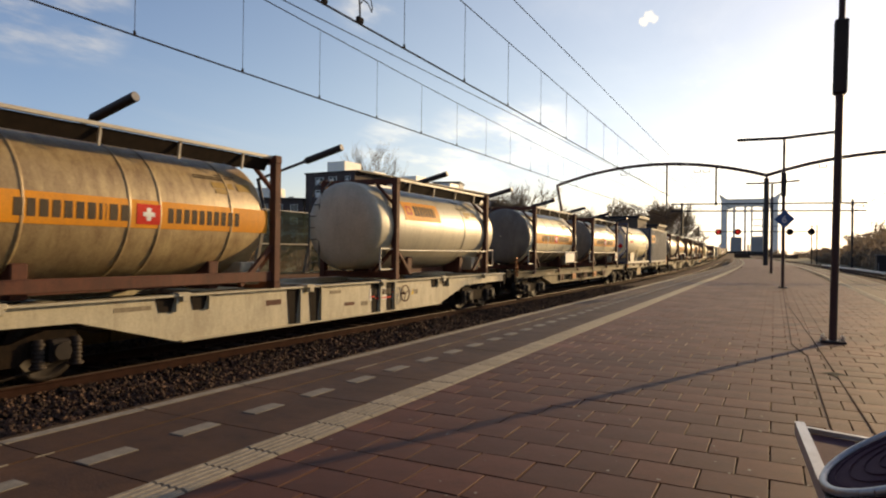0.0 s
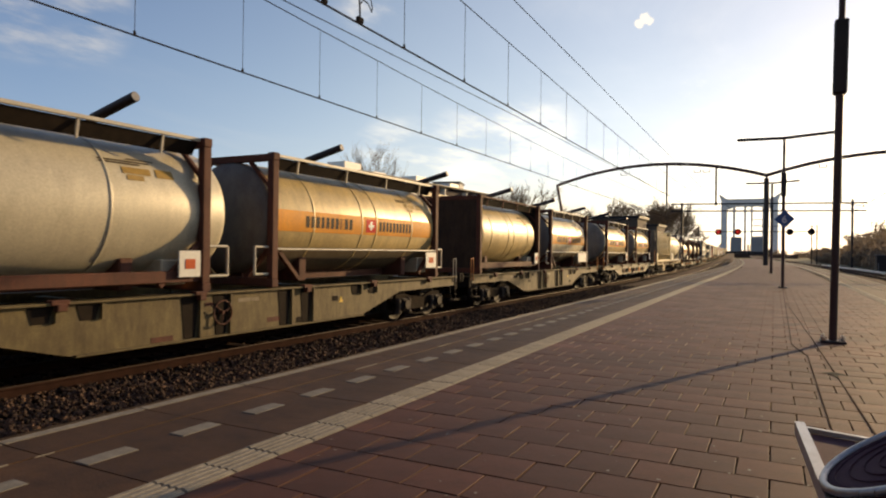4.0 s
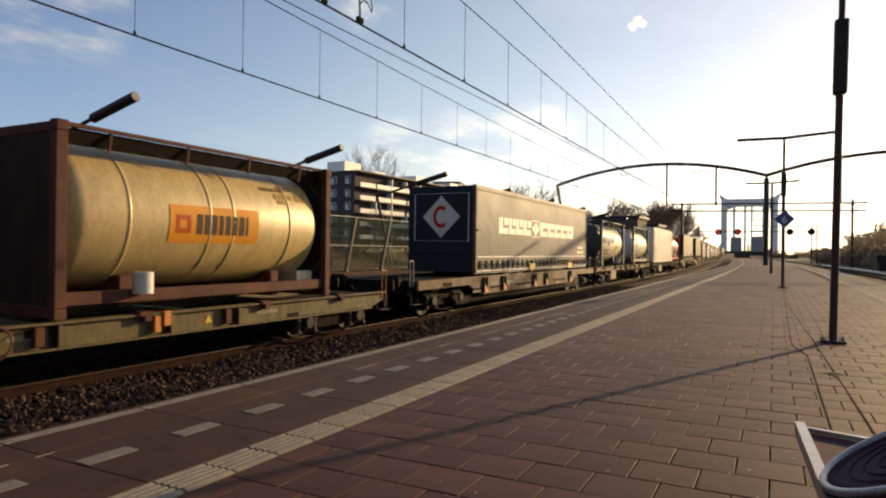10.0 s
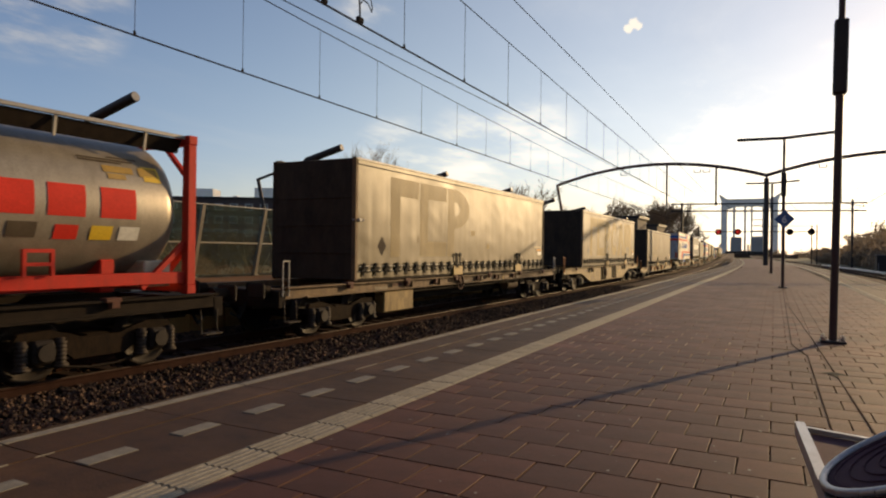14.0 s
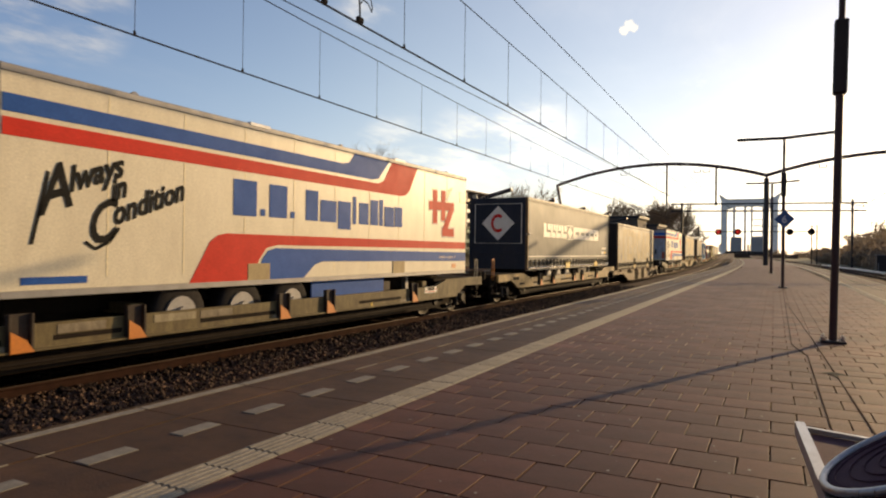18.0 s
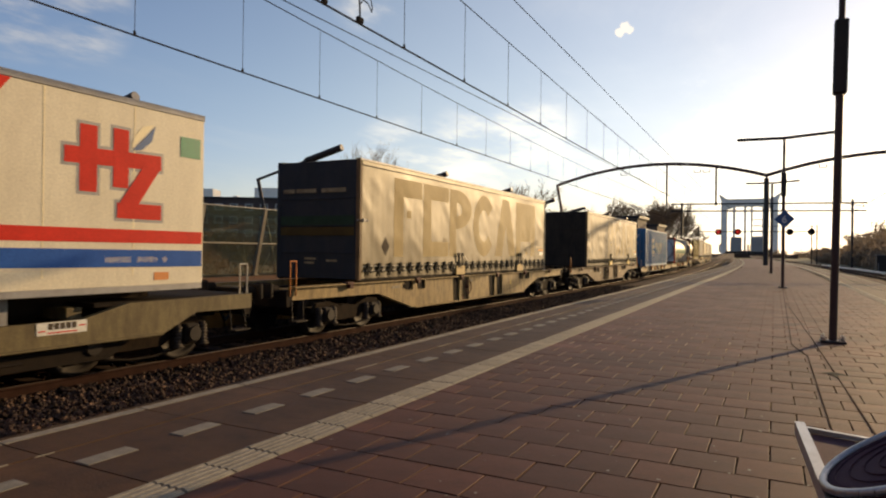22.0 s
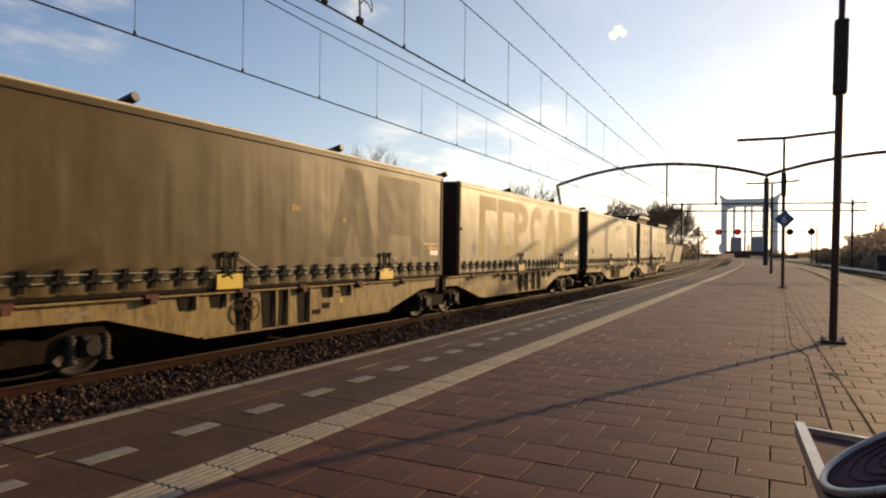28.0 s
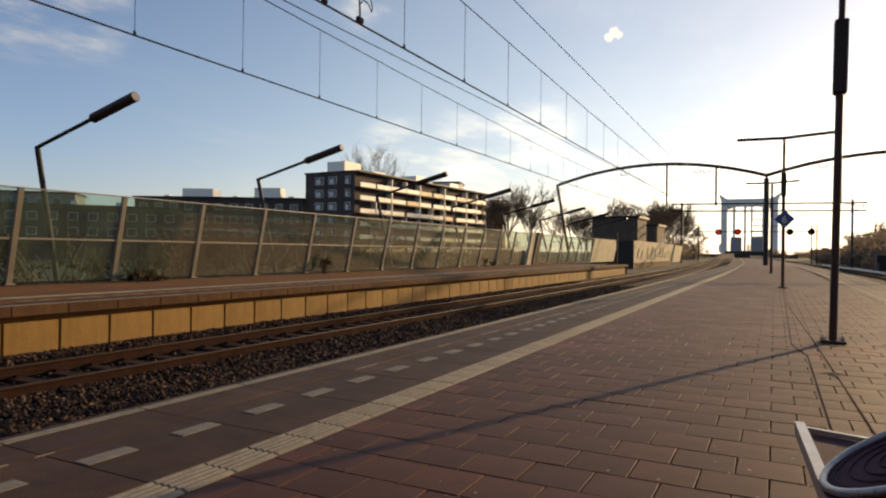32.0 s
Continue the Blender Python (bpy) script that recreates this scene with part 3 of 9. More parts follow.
    for k, (x, s, row) in enumerate(pick):
        p = line(s, at_x(x), rnd.uniform(-0.0015, 0.0015))
        if k < 300:
            ob = part("paver", PAVER_MESH, None, root)
            ob.matrix_basis = Matrix.Translation(p) @ pose(0, 0, 0, rnd.uniform(-0.35, 0.35), rnd.uniform(-0.35, 0.35), rnd.uniform(-0.5, 0.5))
        else:
            g = 0.0035 if s < 22 else 0.0
            h = 0.1525
            tl = Euler((rnd.uniform(-0.006, 0.006), rnd.uniform(-0.006, 0.006), rnd.uniform(-0.008, 0.008) + heading(s))).to_matrix()
            if s < 24:
                far.box(p.x, p.y, p.z - 0.03, 0.3005, 0.3005, 0.06, 0.0012, tl)
            else:
                far.add([p + tl @ Vector(q) for q in ((-h, -h, 0), (h, -h, 0), (h, h, 0), (-h, h, 0))], [(0, 1, 2, 3)])
    tagged(part("pavers", far, PAVER, root), "", "", "", "stuff")
    deck = MB()
    sweep(deck, [(x0, -0.04), (x1, -0.04), (x1, 0.0), (x0, 0.0)], 61.9, end)
    part("far_paving", deck, PAVER, root)
    for pts in (((0.245, 23.2), (0.20, 9.0), (0.26, 8.5), (0.333, 8.1), (0.333, 4.8), (0.36, 2.0)), ((0.25, 16.7), (0.451, 9.7), (0.481, 8.4), (0.522, 6.7), (0.555, 5.2), (0.62, 2.0))):
        seam = MB()
        for (xa, ya), (xb, yb) in zip(pts, pts[1:]):
            seam.beam((xa, ya, 0.0), (xb, yb, 0.0), 0.009, 0.008)
        part("trench_seam", seam, JOINT, root, "dark seam of a cable trench in the paving")
    spots = MB()
    for _ in range(260):
        x, y = rnd.uniform(x0, x1), rnd.uniform(2.0, 12.0)
        r = rnd.uniform(0.004, 0.013)
        spots.add([(x + r * math.cos(1.05 * i) * rnd.uniform(0.7, 1.2), y + r * math.sin(1.05 * i) * rnd.uniform(0.7, 1.2), 0.0045) for i in range(6)], [tuple(range(6))])
    tagged(part("gum_spots", spots, WHITEMARK, root), "", "", "", "stuff")
    # a crushed dark leaf of plastic on the paving
    litter = MB().add([(0.39, 6.97, 0.004), (0.47, 6.92, 0.004), (0.51, 6.78, 0.004), (0.54, 6.90, 0.006), (0.63, 6.92, 0.004), (0.53, 6.98, 0.012), (0.50, 7.05, 0.006)], [(0, 1, 5), (1, 2, 3), (3, 4, 5), (1, 3, 5), (0, 5, 6)])
    part("litter", litter, BLACK, root, "dark scrap lying on the paving")


# ---- the opposite platform
FAR_E, FAR_Z, FAR_END = -11.53, 0.05, 58.0


def far_platform():
    root = tagged(new("far_platform"), "opposite platform with an ochre panelled front", "platform", "", "structure")
    core = MB().box((FAR_E - 0.25 - 17.9) / 2, (FAR_END - 20) / 2, -0.55, 17.9 + FAR_E - 0.25, FAR_END + 20, 1.14)
    part("core", core, FARPAVE, root, "brown paving of the opposite platform")
    cop = MB().box(0, 0, -0.095, 0.62, 0.988, 0.19, 0.008).mesh("coping_slab", COPING)
    pan = MB().box(0, 0, 0, 0.09, 0.955, 0.66, 0.008).mesh("front_panel", YPANEL)
    mark = MB().box(0, 0, 0.002, 0.12, 0.3, 0.006).mesh("white_mark", WHITEMARK)
    y, k = 0.4, 0
    while y < FAR_END - 0.5:
        ob = part("coping_slab", cop, None, root, "" if k else "brown concrete coping slab")
        ob.location = (FAR_E - 0.31, y + 0.5, FAR_Z)
        ob = part("front_panel", pan, None, root, "" if k else "ochre concrete front panel of the platform")
        ob.location = (FAR_E - 0.20, y + 0.44, FAR_Z - 0.31 - 0.33)
        for d in (0.2, 0.8):
            ob = part("white_mark", mark, None, root)
            ob.location = (FAR_E - 1.02, y + d, FAR_Z - 0.01)
        y += 1.0
        k += 1
    part("edge_line", MB().box(FAR_E - 0.09, FAR_END / 2, FAR_Z + 0.003, 0.11, FAR_END, 0.006), WHITEMARK, root, "white line along the platform edge")
    part("guide_strip", MB().box(FAR_E - 1.9, FAR_END / 2, FAR_Z - 0.006, 0.3, FAR_END, 0.02), TACTILE, root, "pale tactile strip")
    # Black sheet put in as the shade of the gaps round the panels.
    part("panel_shade", MB().box(FAR_E - 0.27, FAR_END / 2, -0.55, 0.03, FAR_END, 1.1), BLACK, root, "black sheet painting the shade in the gaps round the panels")
    part("end_wall", MB().box((FAR_E - 18) / 2, FAR_END + 0.06, -0.5, 18 + FAR_E - 0.1, 0.12, 1.08), COPING, root)


def barrier():
    """Leaning glass noise barrier along the back of the opposite platform."""
    root = thing("glass_barrier", "leaning glass noise barrier with beige steel posts", "noise barrier")
    X0, X1, TOP = -17.75, -17.2, 2.52
    post = MB().prism([(X0 - 0.07, 0.0), (X0 + 0.08, 0.0), (X1 + 0.05, TOP), (X1 - 0.05, TOP)], "y", -0.07, 0.07)
    post.box(X0, 0, 0.02, 0.30, 0.24, 0.04)
    post = post.mesh("post", POSTM)
    up = Vector((X1 - X0, 0, TOP)).normalized()

    def panel(z0, z1, w):
        mb = MB()
        a, b = z0 / TOP, z1 / TOP
        xa, xb = X0 + (X1 - X0) * a, X0 + (X1 - X0) * b
        mb.prism([(xa - 0.012, z0), (xa + 0.012, z0), (xb + 0.012, z1), (xb - 0.012, z1)], "y", 0.09, w - 0.09)
        return mb
    low, high = panel(0.06, 1.18, 2.98).mesh("pane", BARRIERGLASS), panel(1.25, TOP - 0.02, 2.98).mesh("pane", BARRIERGLASS)
    xm = X0 + (X1 - X0) * 0.484
    rail = MB().box(xm, 1.49, 1.215, 0.07, 2.98, 0.06, 0.01).mesh("mid_rail", POSTM)
    cap = MB().box(X1, 1.49, TOP, 0.05, 2.98, 0.035, 0.006).mesh("top_rail", GALV)
    sill = MB().box(X0, 1.49, 0.03, 0.14, 2.98, 0.06).mesh("sill", BLACK)
    y = 0.8
    while y < 68:
        if not 48 < y < 51:
            part("post", post, None, root).location = (0, y, FAR_Z)
        for me, nm in ((low, "pane"), (high, "pane"), (rail, "mid_rail"), (cap, "top_rail"), (sill, "sill")):
            ob = part(nm, me, None, root)
            ob.location = (0, y, FAR_Z)
            ob.visible_shadow = nm != "pane"
        y += 2.98
    # thick buttress where the barrier changes
    b = thing("barrier_buttress", "leaning concrete and steel buttress in the glass barrier", "buttress")
    part("web", MB().prism([(X0 - 0.1, -0.02), (X0 + 0.40, -0.02), (X1 + 0.40, 2.62), (X1 - 0.1, 2.62)], "y", 49.5, 50.2), POLE, b, "dark steel web")
    part("flange", MB().prism([(X0 + 0.05, -0.02), (X0 + 0.30, -0.02), (X1 + 0.25, 2.60), (X1 + 0.02, 2.60)], "y", 48.4, 49.5), SCREEN, b, "pale front flange")


def graffiti_wall():
    """Concrete screens past the end of the glass, a dark return wall and the painted wall beside the line."""
    def lean(nm, lab, x, y0, y1, z0, z1, n):
        w = thing(nm, lab, "wall", group="screen walls")
        step = (y1 - y0) / n
        for i in range(n):
            part("slab", MB().prism([(x - 0.25, z0), (x + 0.05, z0), (x + 0.58, z1), (x + 0.38, z1)], "y", y0 + i * step + 0.02, y0 + (i + 1) * step - 0.02), SCREEN, w)
        return w
    lean("concrete_screen", "pale leaning concrete screen beyond the glass barrier", -17.75, 69.2, 80.5, 0.0, 2.6, 3)
    r = thing("return_wall", "concrete return wall beside the line, its unlit face painted dark", "wall", group="screen walls")
    # Near-black colour stands for the shade on this sunless face.
    part("wall_body", MB().box(-18.0, 86.2, 0.75, 3.4, 0.3, 3.7), POLE, r)
    part("coping", MB().box(-18.0, 86.2, 2.64, 3.5, 0.42, 0.10), COPING, r)
    w = lean("painted_screen", "pale leaning concrete screen wall with painted scrawls beside the line", -16.95, 86.5, 124.0, -0.25, 2.72, 9)
    part("plinth", MB().box(-17.0, 105.25, -0.65, 0.5, 37.5, 0.78), COPING, w)
    rnd = random.Random(61)
    scr = MB()
    y = 87.2
    while y < 122:
        # tall letters without meaning: an upright, a hook and a slash each
        wd, z0, z1 = rnd.uniform(1.3, 3.4), rnd.uniform(-0.05, 0.6), rnd.uniform(1.2, 2.4)
        for u0, v0, u1, v1 in ((0, 0, 0.15, 1), (0.15, 1, 0.6, 0.8), (0.6, 0.8, 0.2, 0.45), (0.3, 0.5, 0.8, 0.0)):
            pa, pb = [Vector((-16.88 + 0.53 * (z0 + (z1 - z0) * v + 0.25) / 2.97, y + wd * u, z0 + (z1 - z0) * v)) for u, v in ((u0, v0), (u1, v1))]
            scr.beam(pa, pb, 0.03, 0.10)
        y += wd + rnd.uniform(0.2, 2.6)
    tagged(part("scrawl", scr, SCRAWL, w, "dark painted scrawl"), kind="stuff")
    lean("concrete_screen", "short pale leaning screen at the end of the painted wall", -17.2, 128.0, 139.0, -0.6, 2.6, 2)
    p = thing("slim_mast", "slim dark mast at the end of the opposite platform", "post", pose(-16.0, 74.5, 0))
    part("shaft", MB().cyl((0, 0, -1.0), (0, 0, 3.4), 0.09, 8), POLE, p)


def street_lamps():
    """Lamps of the opposite platform: a post that leans back and a long arm that rises over the platform."""
    root = thing("platform_lamp", "dark platform lamp with a leaning post and a long rising arm", "lamp", group="platform lamps")
    part("post", MB().tube([(-17.98, 0, 0.0), (-19.0, 0, 3.86)], 0.075, 10), POLE, root)
    part("base_plate", MB().box(-17.98, 0, 0.012, 0.34, 0.34, 0.024, 0.004), POLE, root)
    d = Vector((4.2, 0, 1.06))
    e = Vector((-19.0, 0, 3.88))
    part("arm", MB().cyl(e - d * 0.012, e + d * 0.62, 0.055, 10), POLE, root)
    head = part("lamp_head", MB().cyl(e + d * 0.60, e + d * 1.0, 0.135, 16).cyl(e + d * 0.57, e + d * 0.60, 0.06, 16, 0.135, False), POLE, root, "thick dark tubular lamp head")
    part("end_cap", MB().cyl(e + d * 1.0, e + d * 1.004, 0.12, 16), GALV, head, "grey end cap")
    root.location = (0, 11.2, FAR_Z)
    for k in range(1, 8):
        copy_thing(root, pose(0, 11.2 + 8.97 * k, FAR_Z))


# ---- posts on the island platform
def platform_post(name, x, y, top, box0, box1, arm, sign, r=0.052, lean=0.0):
    root = thing(name, "dark red-brown tubular platform post with a long box round it" if not sign else "dark platform post with a crossarm and a blue diamond sign", "post", pose(x, y, 0, 0, lean, 0), "platform posts")
    part("shaft", MB().cyl((0, 0, 0.03), (0, 0, box0 + 0.02), r, 16).cyl((0, 0, box0), (0, 0, top), r * 0.82, 14), REDPOLE, root)
    foot = part("base_plate", MB().box(0, 0, 0.015, 0.28, 0.28, 0.03, 0.006), POLE, root)
    for bx in (-0.105, 0.105):
        for by in (-0.105, 0.105):
            part("bolt", MB().cyl((bx, by, 0.03), (bx, by, 0.075), 0.026, 8).cyl((bx, by, 0.075), (bx, by, 0.10), 0.014, 8), CHROME, foot, "bright steel bolt")
    part("casing", MB().box(0, 0, (box0 + box1) / 2, 0.155, 0.17, box1 - box0, 0.02), POLE, root, "dark box casing round the post")
    if arm:
        part("crossarm", MB().cyl((-1.42, 0, top + 0.02), (0, 0, top), 0.05, 10).cyl((0, 0, top), (1.42, 0, top + 0.10), 0.05, 10), POLE, root)
    if sign:
        q = pose(0, 0, 0, 0, 45, 0).to_3x3()
        s = part("sign", MB().box(0.03, -0.13, sign, 0.43, 0.03, 0.43, 0.004, q), SIGNBLUE, root, "blue diamond sign")
        t = text_mb("6", 0.34)
        xs = [v[0] for v in t.v]
        t.v = [(p[0] - (min(xs) + max(xs)) / 2 + 0.03, -0.148, p[1] + sign - 0.12) for p in t.v]
        part("numeral", t, SIGNWHITE, s, "white numeral")
    return root


# ---- overhead line
def arch():
    root = thing("catenary_arch", "slender brown steel arch carrying the overhead wires over the tracks", "gantry")
    Y = 72.4

    def bow(x0, z0, x1, z1, up, n=18):
        return [Vector((x0 + (x1 - x0) * i / n, Y, z0 + (z1 - z0) * i / n + up * 4 * (i / n) * (1 - i / n))) for i in range(n + 1)]
    part("left_bow", MB().tube(bow(-22.45, 8.78, -0.78, 9.05, 1.75), 0.17, 8), REDPOLE, root)
    part("right_bow", MB().tube(bow(-0.78, 9.05, 22.0, 9.2, 1.75), 0.17, 8), REDPOLE, root)
    part("left_leg", MB().cyl((-22.45, Y, 8.78), (-20.6, Y, -1.2), 0.17, 8), REDPOLE, root)
    part("right_leg", MB().cyl((22.0, Y, 9.2), (20.2, Y, -1.2), 0.17, 8), REDPOLE, root)
    part("centre_mast", MB().cyl((-0.78, Y, 0), (-0.78, Y, 8.75), 0.24, 12).cyl((-0.78, Y, 8.75), (-0.78, Y, 9.05), 0.10, 12), POLE, root)
    for x, zt in ((-10.35, 10.65), (-5.46, 10.12), (5.6, 10.4), (10.1, 10.75)):
        part("drop_tube", MB().cyl((x, Y, zt), (x, Y, 6.1), 0.10, 8), POLE, root)
        part("steady_arm", MB().cyl((x, Y, 6.15), (x - 2.0 if x < 0 else x + 2.0, Y, 5.75), 0.03, 6), POLE, root)
    for x in (-14.9, -7.3, -6.4, 4.1, 13.0):
        part("bracket", MB().tube([(x - 0.32, Y, 9.95), (x - 0.32, Y, 9.62), (x + 0.32, Y, 9.62), (x + 0.32, Y, 9.95)], 0.045, 6), GALV, root, "pale hanging bracket")


def wires():
    """Contact wires, bearer cables and the droppers between them."""
    def run(name, x, zc, zm, sag, label, ys=-40, ye=72.4):
        root = thing(name, label, "overhead wire", group="overhead wires")

        def zcat(y):
            u = (y - 8.0) / 64.4
            return zm + sag * (4 * (u - 0.5) ** 2)
        part("contact_wire", MB().tube([(x, ys, zc), (x, ye, zc)], 0.016, 6), WIRE, root)
        part("bearer_cable", MB().tube([(x, y, zcat(y)) for y in range(-40, 73, 4)] + [(x, ye, zcat(ye))], 0.011, 6), WIRE, root)
        y = 5.0 - 2.55 * 6
        while y < 70:
            dr = part("dropper", MB().tube([(x, y, zc), (x, y, zcat(y))], 0.006, 5), WIRE, root)
            part("clip", MB().box(x, y, zc + 0.03, 0.03, 0.05, 0.09, 0.006), WIRE, dr)
            y += 2.53
        # onward from the arch to the bridge
        a, b = line(72, at_x(x), zc), line(400, at_x(x), zc + 1.2)
        part("contact_wire", MB().tube([a, line(150, at_x(x), zc), line(260, at_x(x), zc + 0.4), b], 0.012, 5), WIRE, root)
        part("bearer_cable", MB().tube([line(72, at_x(x), zcat(72)), line(110, at_x(x), zm - 0.1), line(150, at_x(x), zcat(72)), line(260, at_x(x), zm + 0.5), b + Vector((0, 0, 1))], 0.012, 5), WIRE, root)
        return root
    run("overhead_wire", -9.83, 4.73, 6.0, 0.53, "overhead contact wire with droppers above the far track")
    near = run("overhead_wire", -5.95, 4.71, 5.97, 0.55, "overhead contact wire with droppers above the near track")
    part("second_wire", MB().tube([(-6.75, -30, 4.73), (-6.42, 8.0, 4.73), (-6.22, 16, 4.73), (-5.97, 40, 4.73)], 0.008, 6), WIRE, near)
    run("overhead_wire", 5.7, 4.73, 6.2, 0.4, "overhead contact wire above the outer track")
    hi = thing("high_cable", "thin cable running high above the tracks", "overhead wire", group="overhead wires")
    part("cable", MB().tube([(-6.0, -30, 7.8), (-6.0, 15.5, 7.53), (-6.0, 28.5, 7.43), (-6.0, 72, 7.1)], 0.012, 6), WIRE, hi)
    reg = thing("registration_arm", "steel registration arm holding the contact wire", "overhead fitting")
    p = Vector((-5.95, 8.55, 4.73))
    part("clamp", MB().box(p.x, p.y, p.z + 0.04, 0.07, 0.16, 0.10, 0.02), WIRE, reg)
    part("hanger", MB().tube([p + Vector((0, 0, 0.05)), p + Vector((0, 0.0, 0.20)), p + Vector((-0.02, -0.02, 0.62)), p + Vector((-0.03, -0.05, 1.5))], 0.016, 6), WIRE, reg)
    part("loop", MB().tube([p + Vector((0.0, 0.0, 0.30)), p + Vector((0.02, 0.07, 0.38)), p + Vector((0.03, 0.18, 0.37)), p + Vector((0.03, 0.29, 0.26)), p + Vector((0.03, 0.31, 0.34)), p + Vector((0.02, 0.22, 0.62)), p + Vector((0.0, 0.1, 1.2))], 0.010, 6), WIRE, reg)
    part("rod", MB().tube([p + Vector((0.0, -0.32, 0.30)), p + Vector((0.0, -0.28, 0.45)), p + Vector((-0.03, -0.05, 1.5))], 0.014, 6), WIRE, reg)
    q = Vector((-5.95, 7.64, 4.73))
    part("clamp", MB().box(q.x, q.y, q.z + 0.03, 0.06, 0.12, 0.09, 0.02), WIRE, reg)
    part("hanger", MB().tube([q, q + Vector((0, 0, 1.4))], 0.012, 6), WIRE, reg)


def signal_gantry():
    g = thing("catenary_gantry", "straight lattice gantry over the tracks with slim masts", "gantry")
    Y = 150
    for x in (-18.2, 13.6):
        part("mast", MB().beam((x, Y, -1.5), (x, Y, 12.2), 0.40), POLE, g)
    for z in (11.8, 10.25):
        part("chord", MB().beam((-20.5, Y, z + 0.15), (16, Y, z - 0.3), 0.28), POLE, g)
    for i in range(12):
        x = -20 + i * 3
        part("brace", MB().beam((x, Y, 10.3), (x + (1.4 if i % 2 else -1.4), Y, 11.7), 0.09), POLE, g)
    s = thing("signal_gantry", "signal beam with round signal heads between two posts", "signal")
    Y = 190
    for x in (-18.6, 8.45, 9.6):
        part("mast", MB().beam((x, Y, -1.5), (x, Y, 8.8), 0.26), POLE, s)
    part("beam", MB().beam((-18.6, Y, 7.1), (9.6, Y, 7.1), 0.2), POLE, s)
    part("upper_beam", MB().beam((-5.0, Y, 8.5), (8.6, Y, 8.5), 0.12), POLE, s)
    for x, lit in ((-13.57, True), (-8.8, True), (3.5, False), (8.35, False)):
        hd = part("signal_head", MB().cyl((x, Y - 0.3, 7.05), (x, Y + 0.3, 7.05), 0.85, 20), BLACK, s, "round black signal head")
        part("hood", MB().cyl((x, Y - 0.8, 7.3), (x, Y - 0.3, 7.3), 0.5, 16, caps=False), BLACK, hd)
        part("lens", MB().cyl((x, Y - 0.36, 7.05), (x, Y - 0.31, 7.05), 0.46, 16), REDLAMP if lit else BLACK, hd, "red signal lamp" if lit else "unlit signal lamp")


def bridge():
    """Lift bridge far down the line: two portal towers with the span between."""
    for Y, dx in ((600, 0), (700, 1.5)):
        b = thing("lift_bridge_tower", "grey steel portal tower of a railway lift bridge", "bridge", group="lift bridge towers")
        k = Y / 430
        xl, xr = -38.5 * Y / 600, 0.0

        def box(nm, x, z, sx, sz, dep=3.0):
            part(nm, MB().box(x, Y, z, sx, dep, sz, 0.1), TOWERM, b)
        for x in (xl, xr):
            box("leg", x, 15 * k, 4.8, 36 * k, 4)
        box("cross_beam", (xl + xr) / 2, 32.6 * k, xr - xl, 3.0 * k, 5)
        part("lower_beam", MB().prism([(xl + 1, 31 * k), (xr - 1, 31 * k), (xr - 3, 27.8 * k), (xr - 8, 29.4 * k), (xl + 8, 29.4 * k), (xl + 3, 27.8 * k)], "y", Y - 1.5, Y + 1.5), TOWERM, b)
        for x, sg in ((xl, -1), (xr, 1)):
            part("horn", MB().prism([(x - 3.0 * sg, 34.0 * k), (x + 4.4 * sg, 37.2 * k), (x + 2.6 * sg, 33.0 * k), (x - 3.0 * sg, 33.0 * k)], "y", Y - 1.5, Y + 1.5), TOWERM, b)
        for u, wd in ((0.20, 2.0), (0.42, 1.6), (0.55, 1.3), (0.77, 1.0)):
            box("guide", xl + (xr - xl) * u, 16 * k, wd, 30 * k, 1.0)
        for i in range(5):
            box("stair_flight", xl + (xr - xl) * 0.66, (8 + 3.4 * i) * k, 9, 0.7, 1.2)
        for u in (0.25, 0.67):
            part("machine_house", MB().box(xl + (xr - xl) * u, Y - 4, 6.6 * k, 8.5, 5, 8.6 * k, 0.1), GALV, b, "dark grey machine house")
    sp = thing("bridge_span", "grey truss span of the railway bridge", "bridge")
    for x in (-42, -20, 2):
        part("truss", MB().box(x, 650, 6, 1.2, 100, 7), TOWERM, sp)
    part("deck", MB().box(-20, 650, 2.2, 34, 110, 3.0), POLE, sp)
    part("approach", MB().box(-20, 560, -0.6, 70, 70, 3.4), BALLAST, sp)


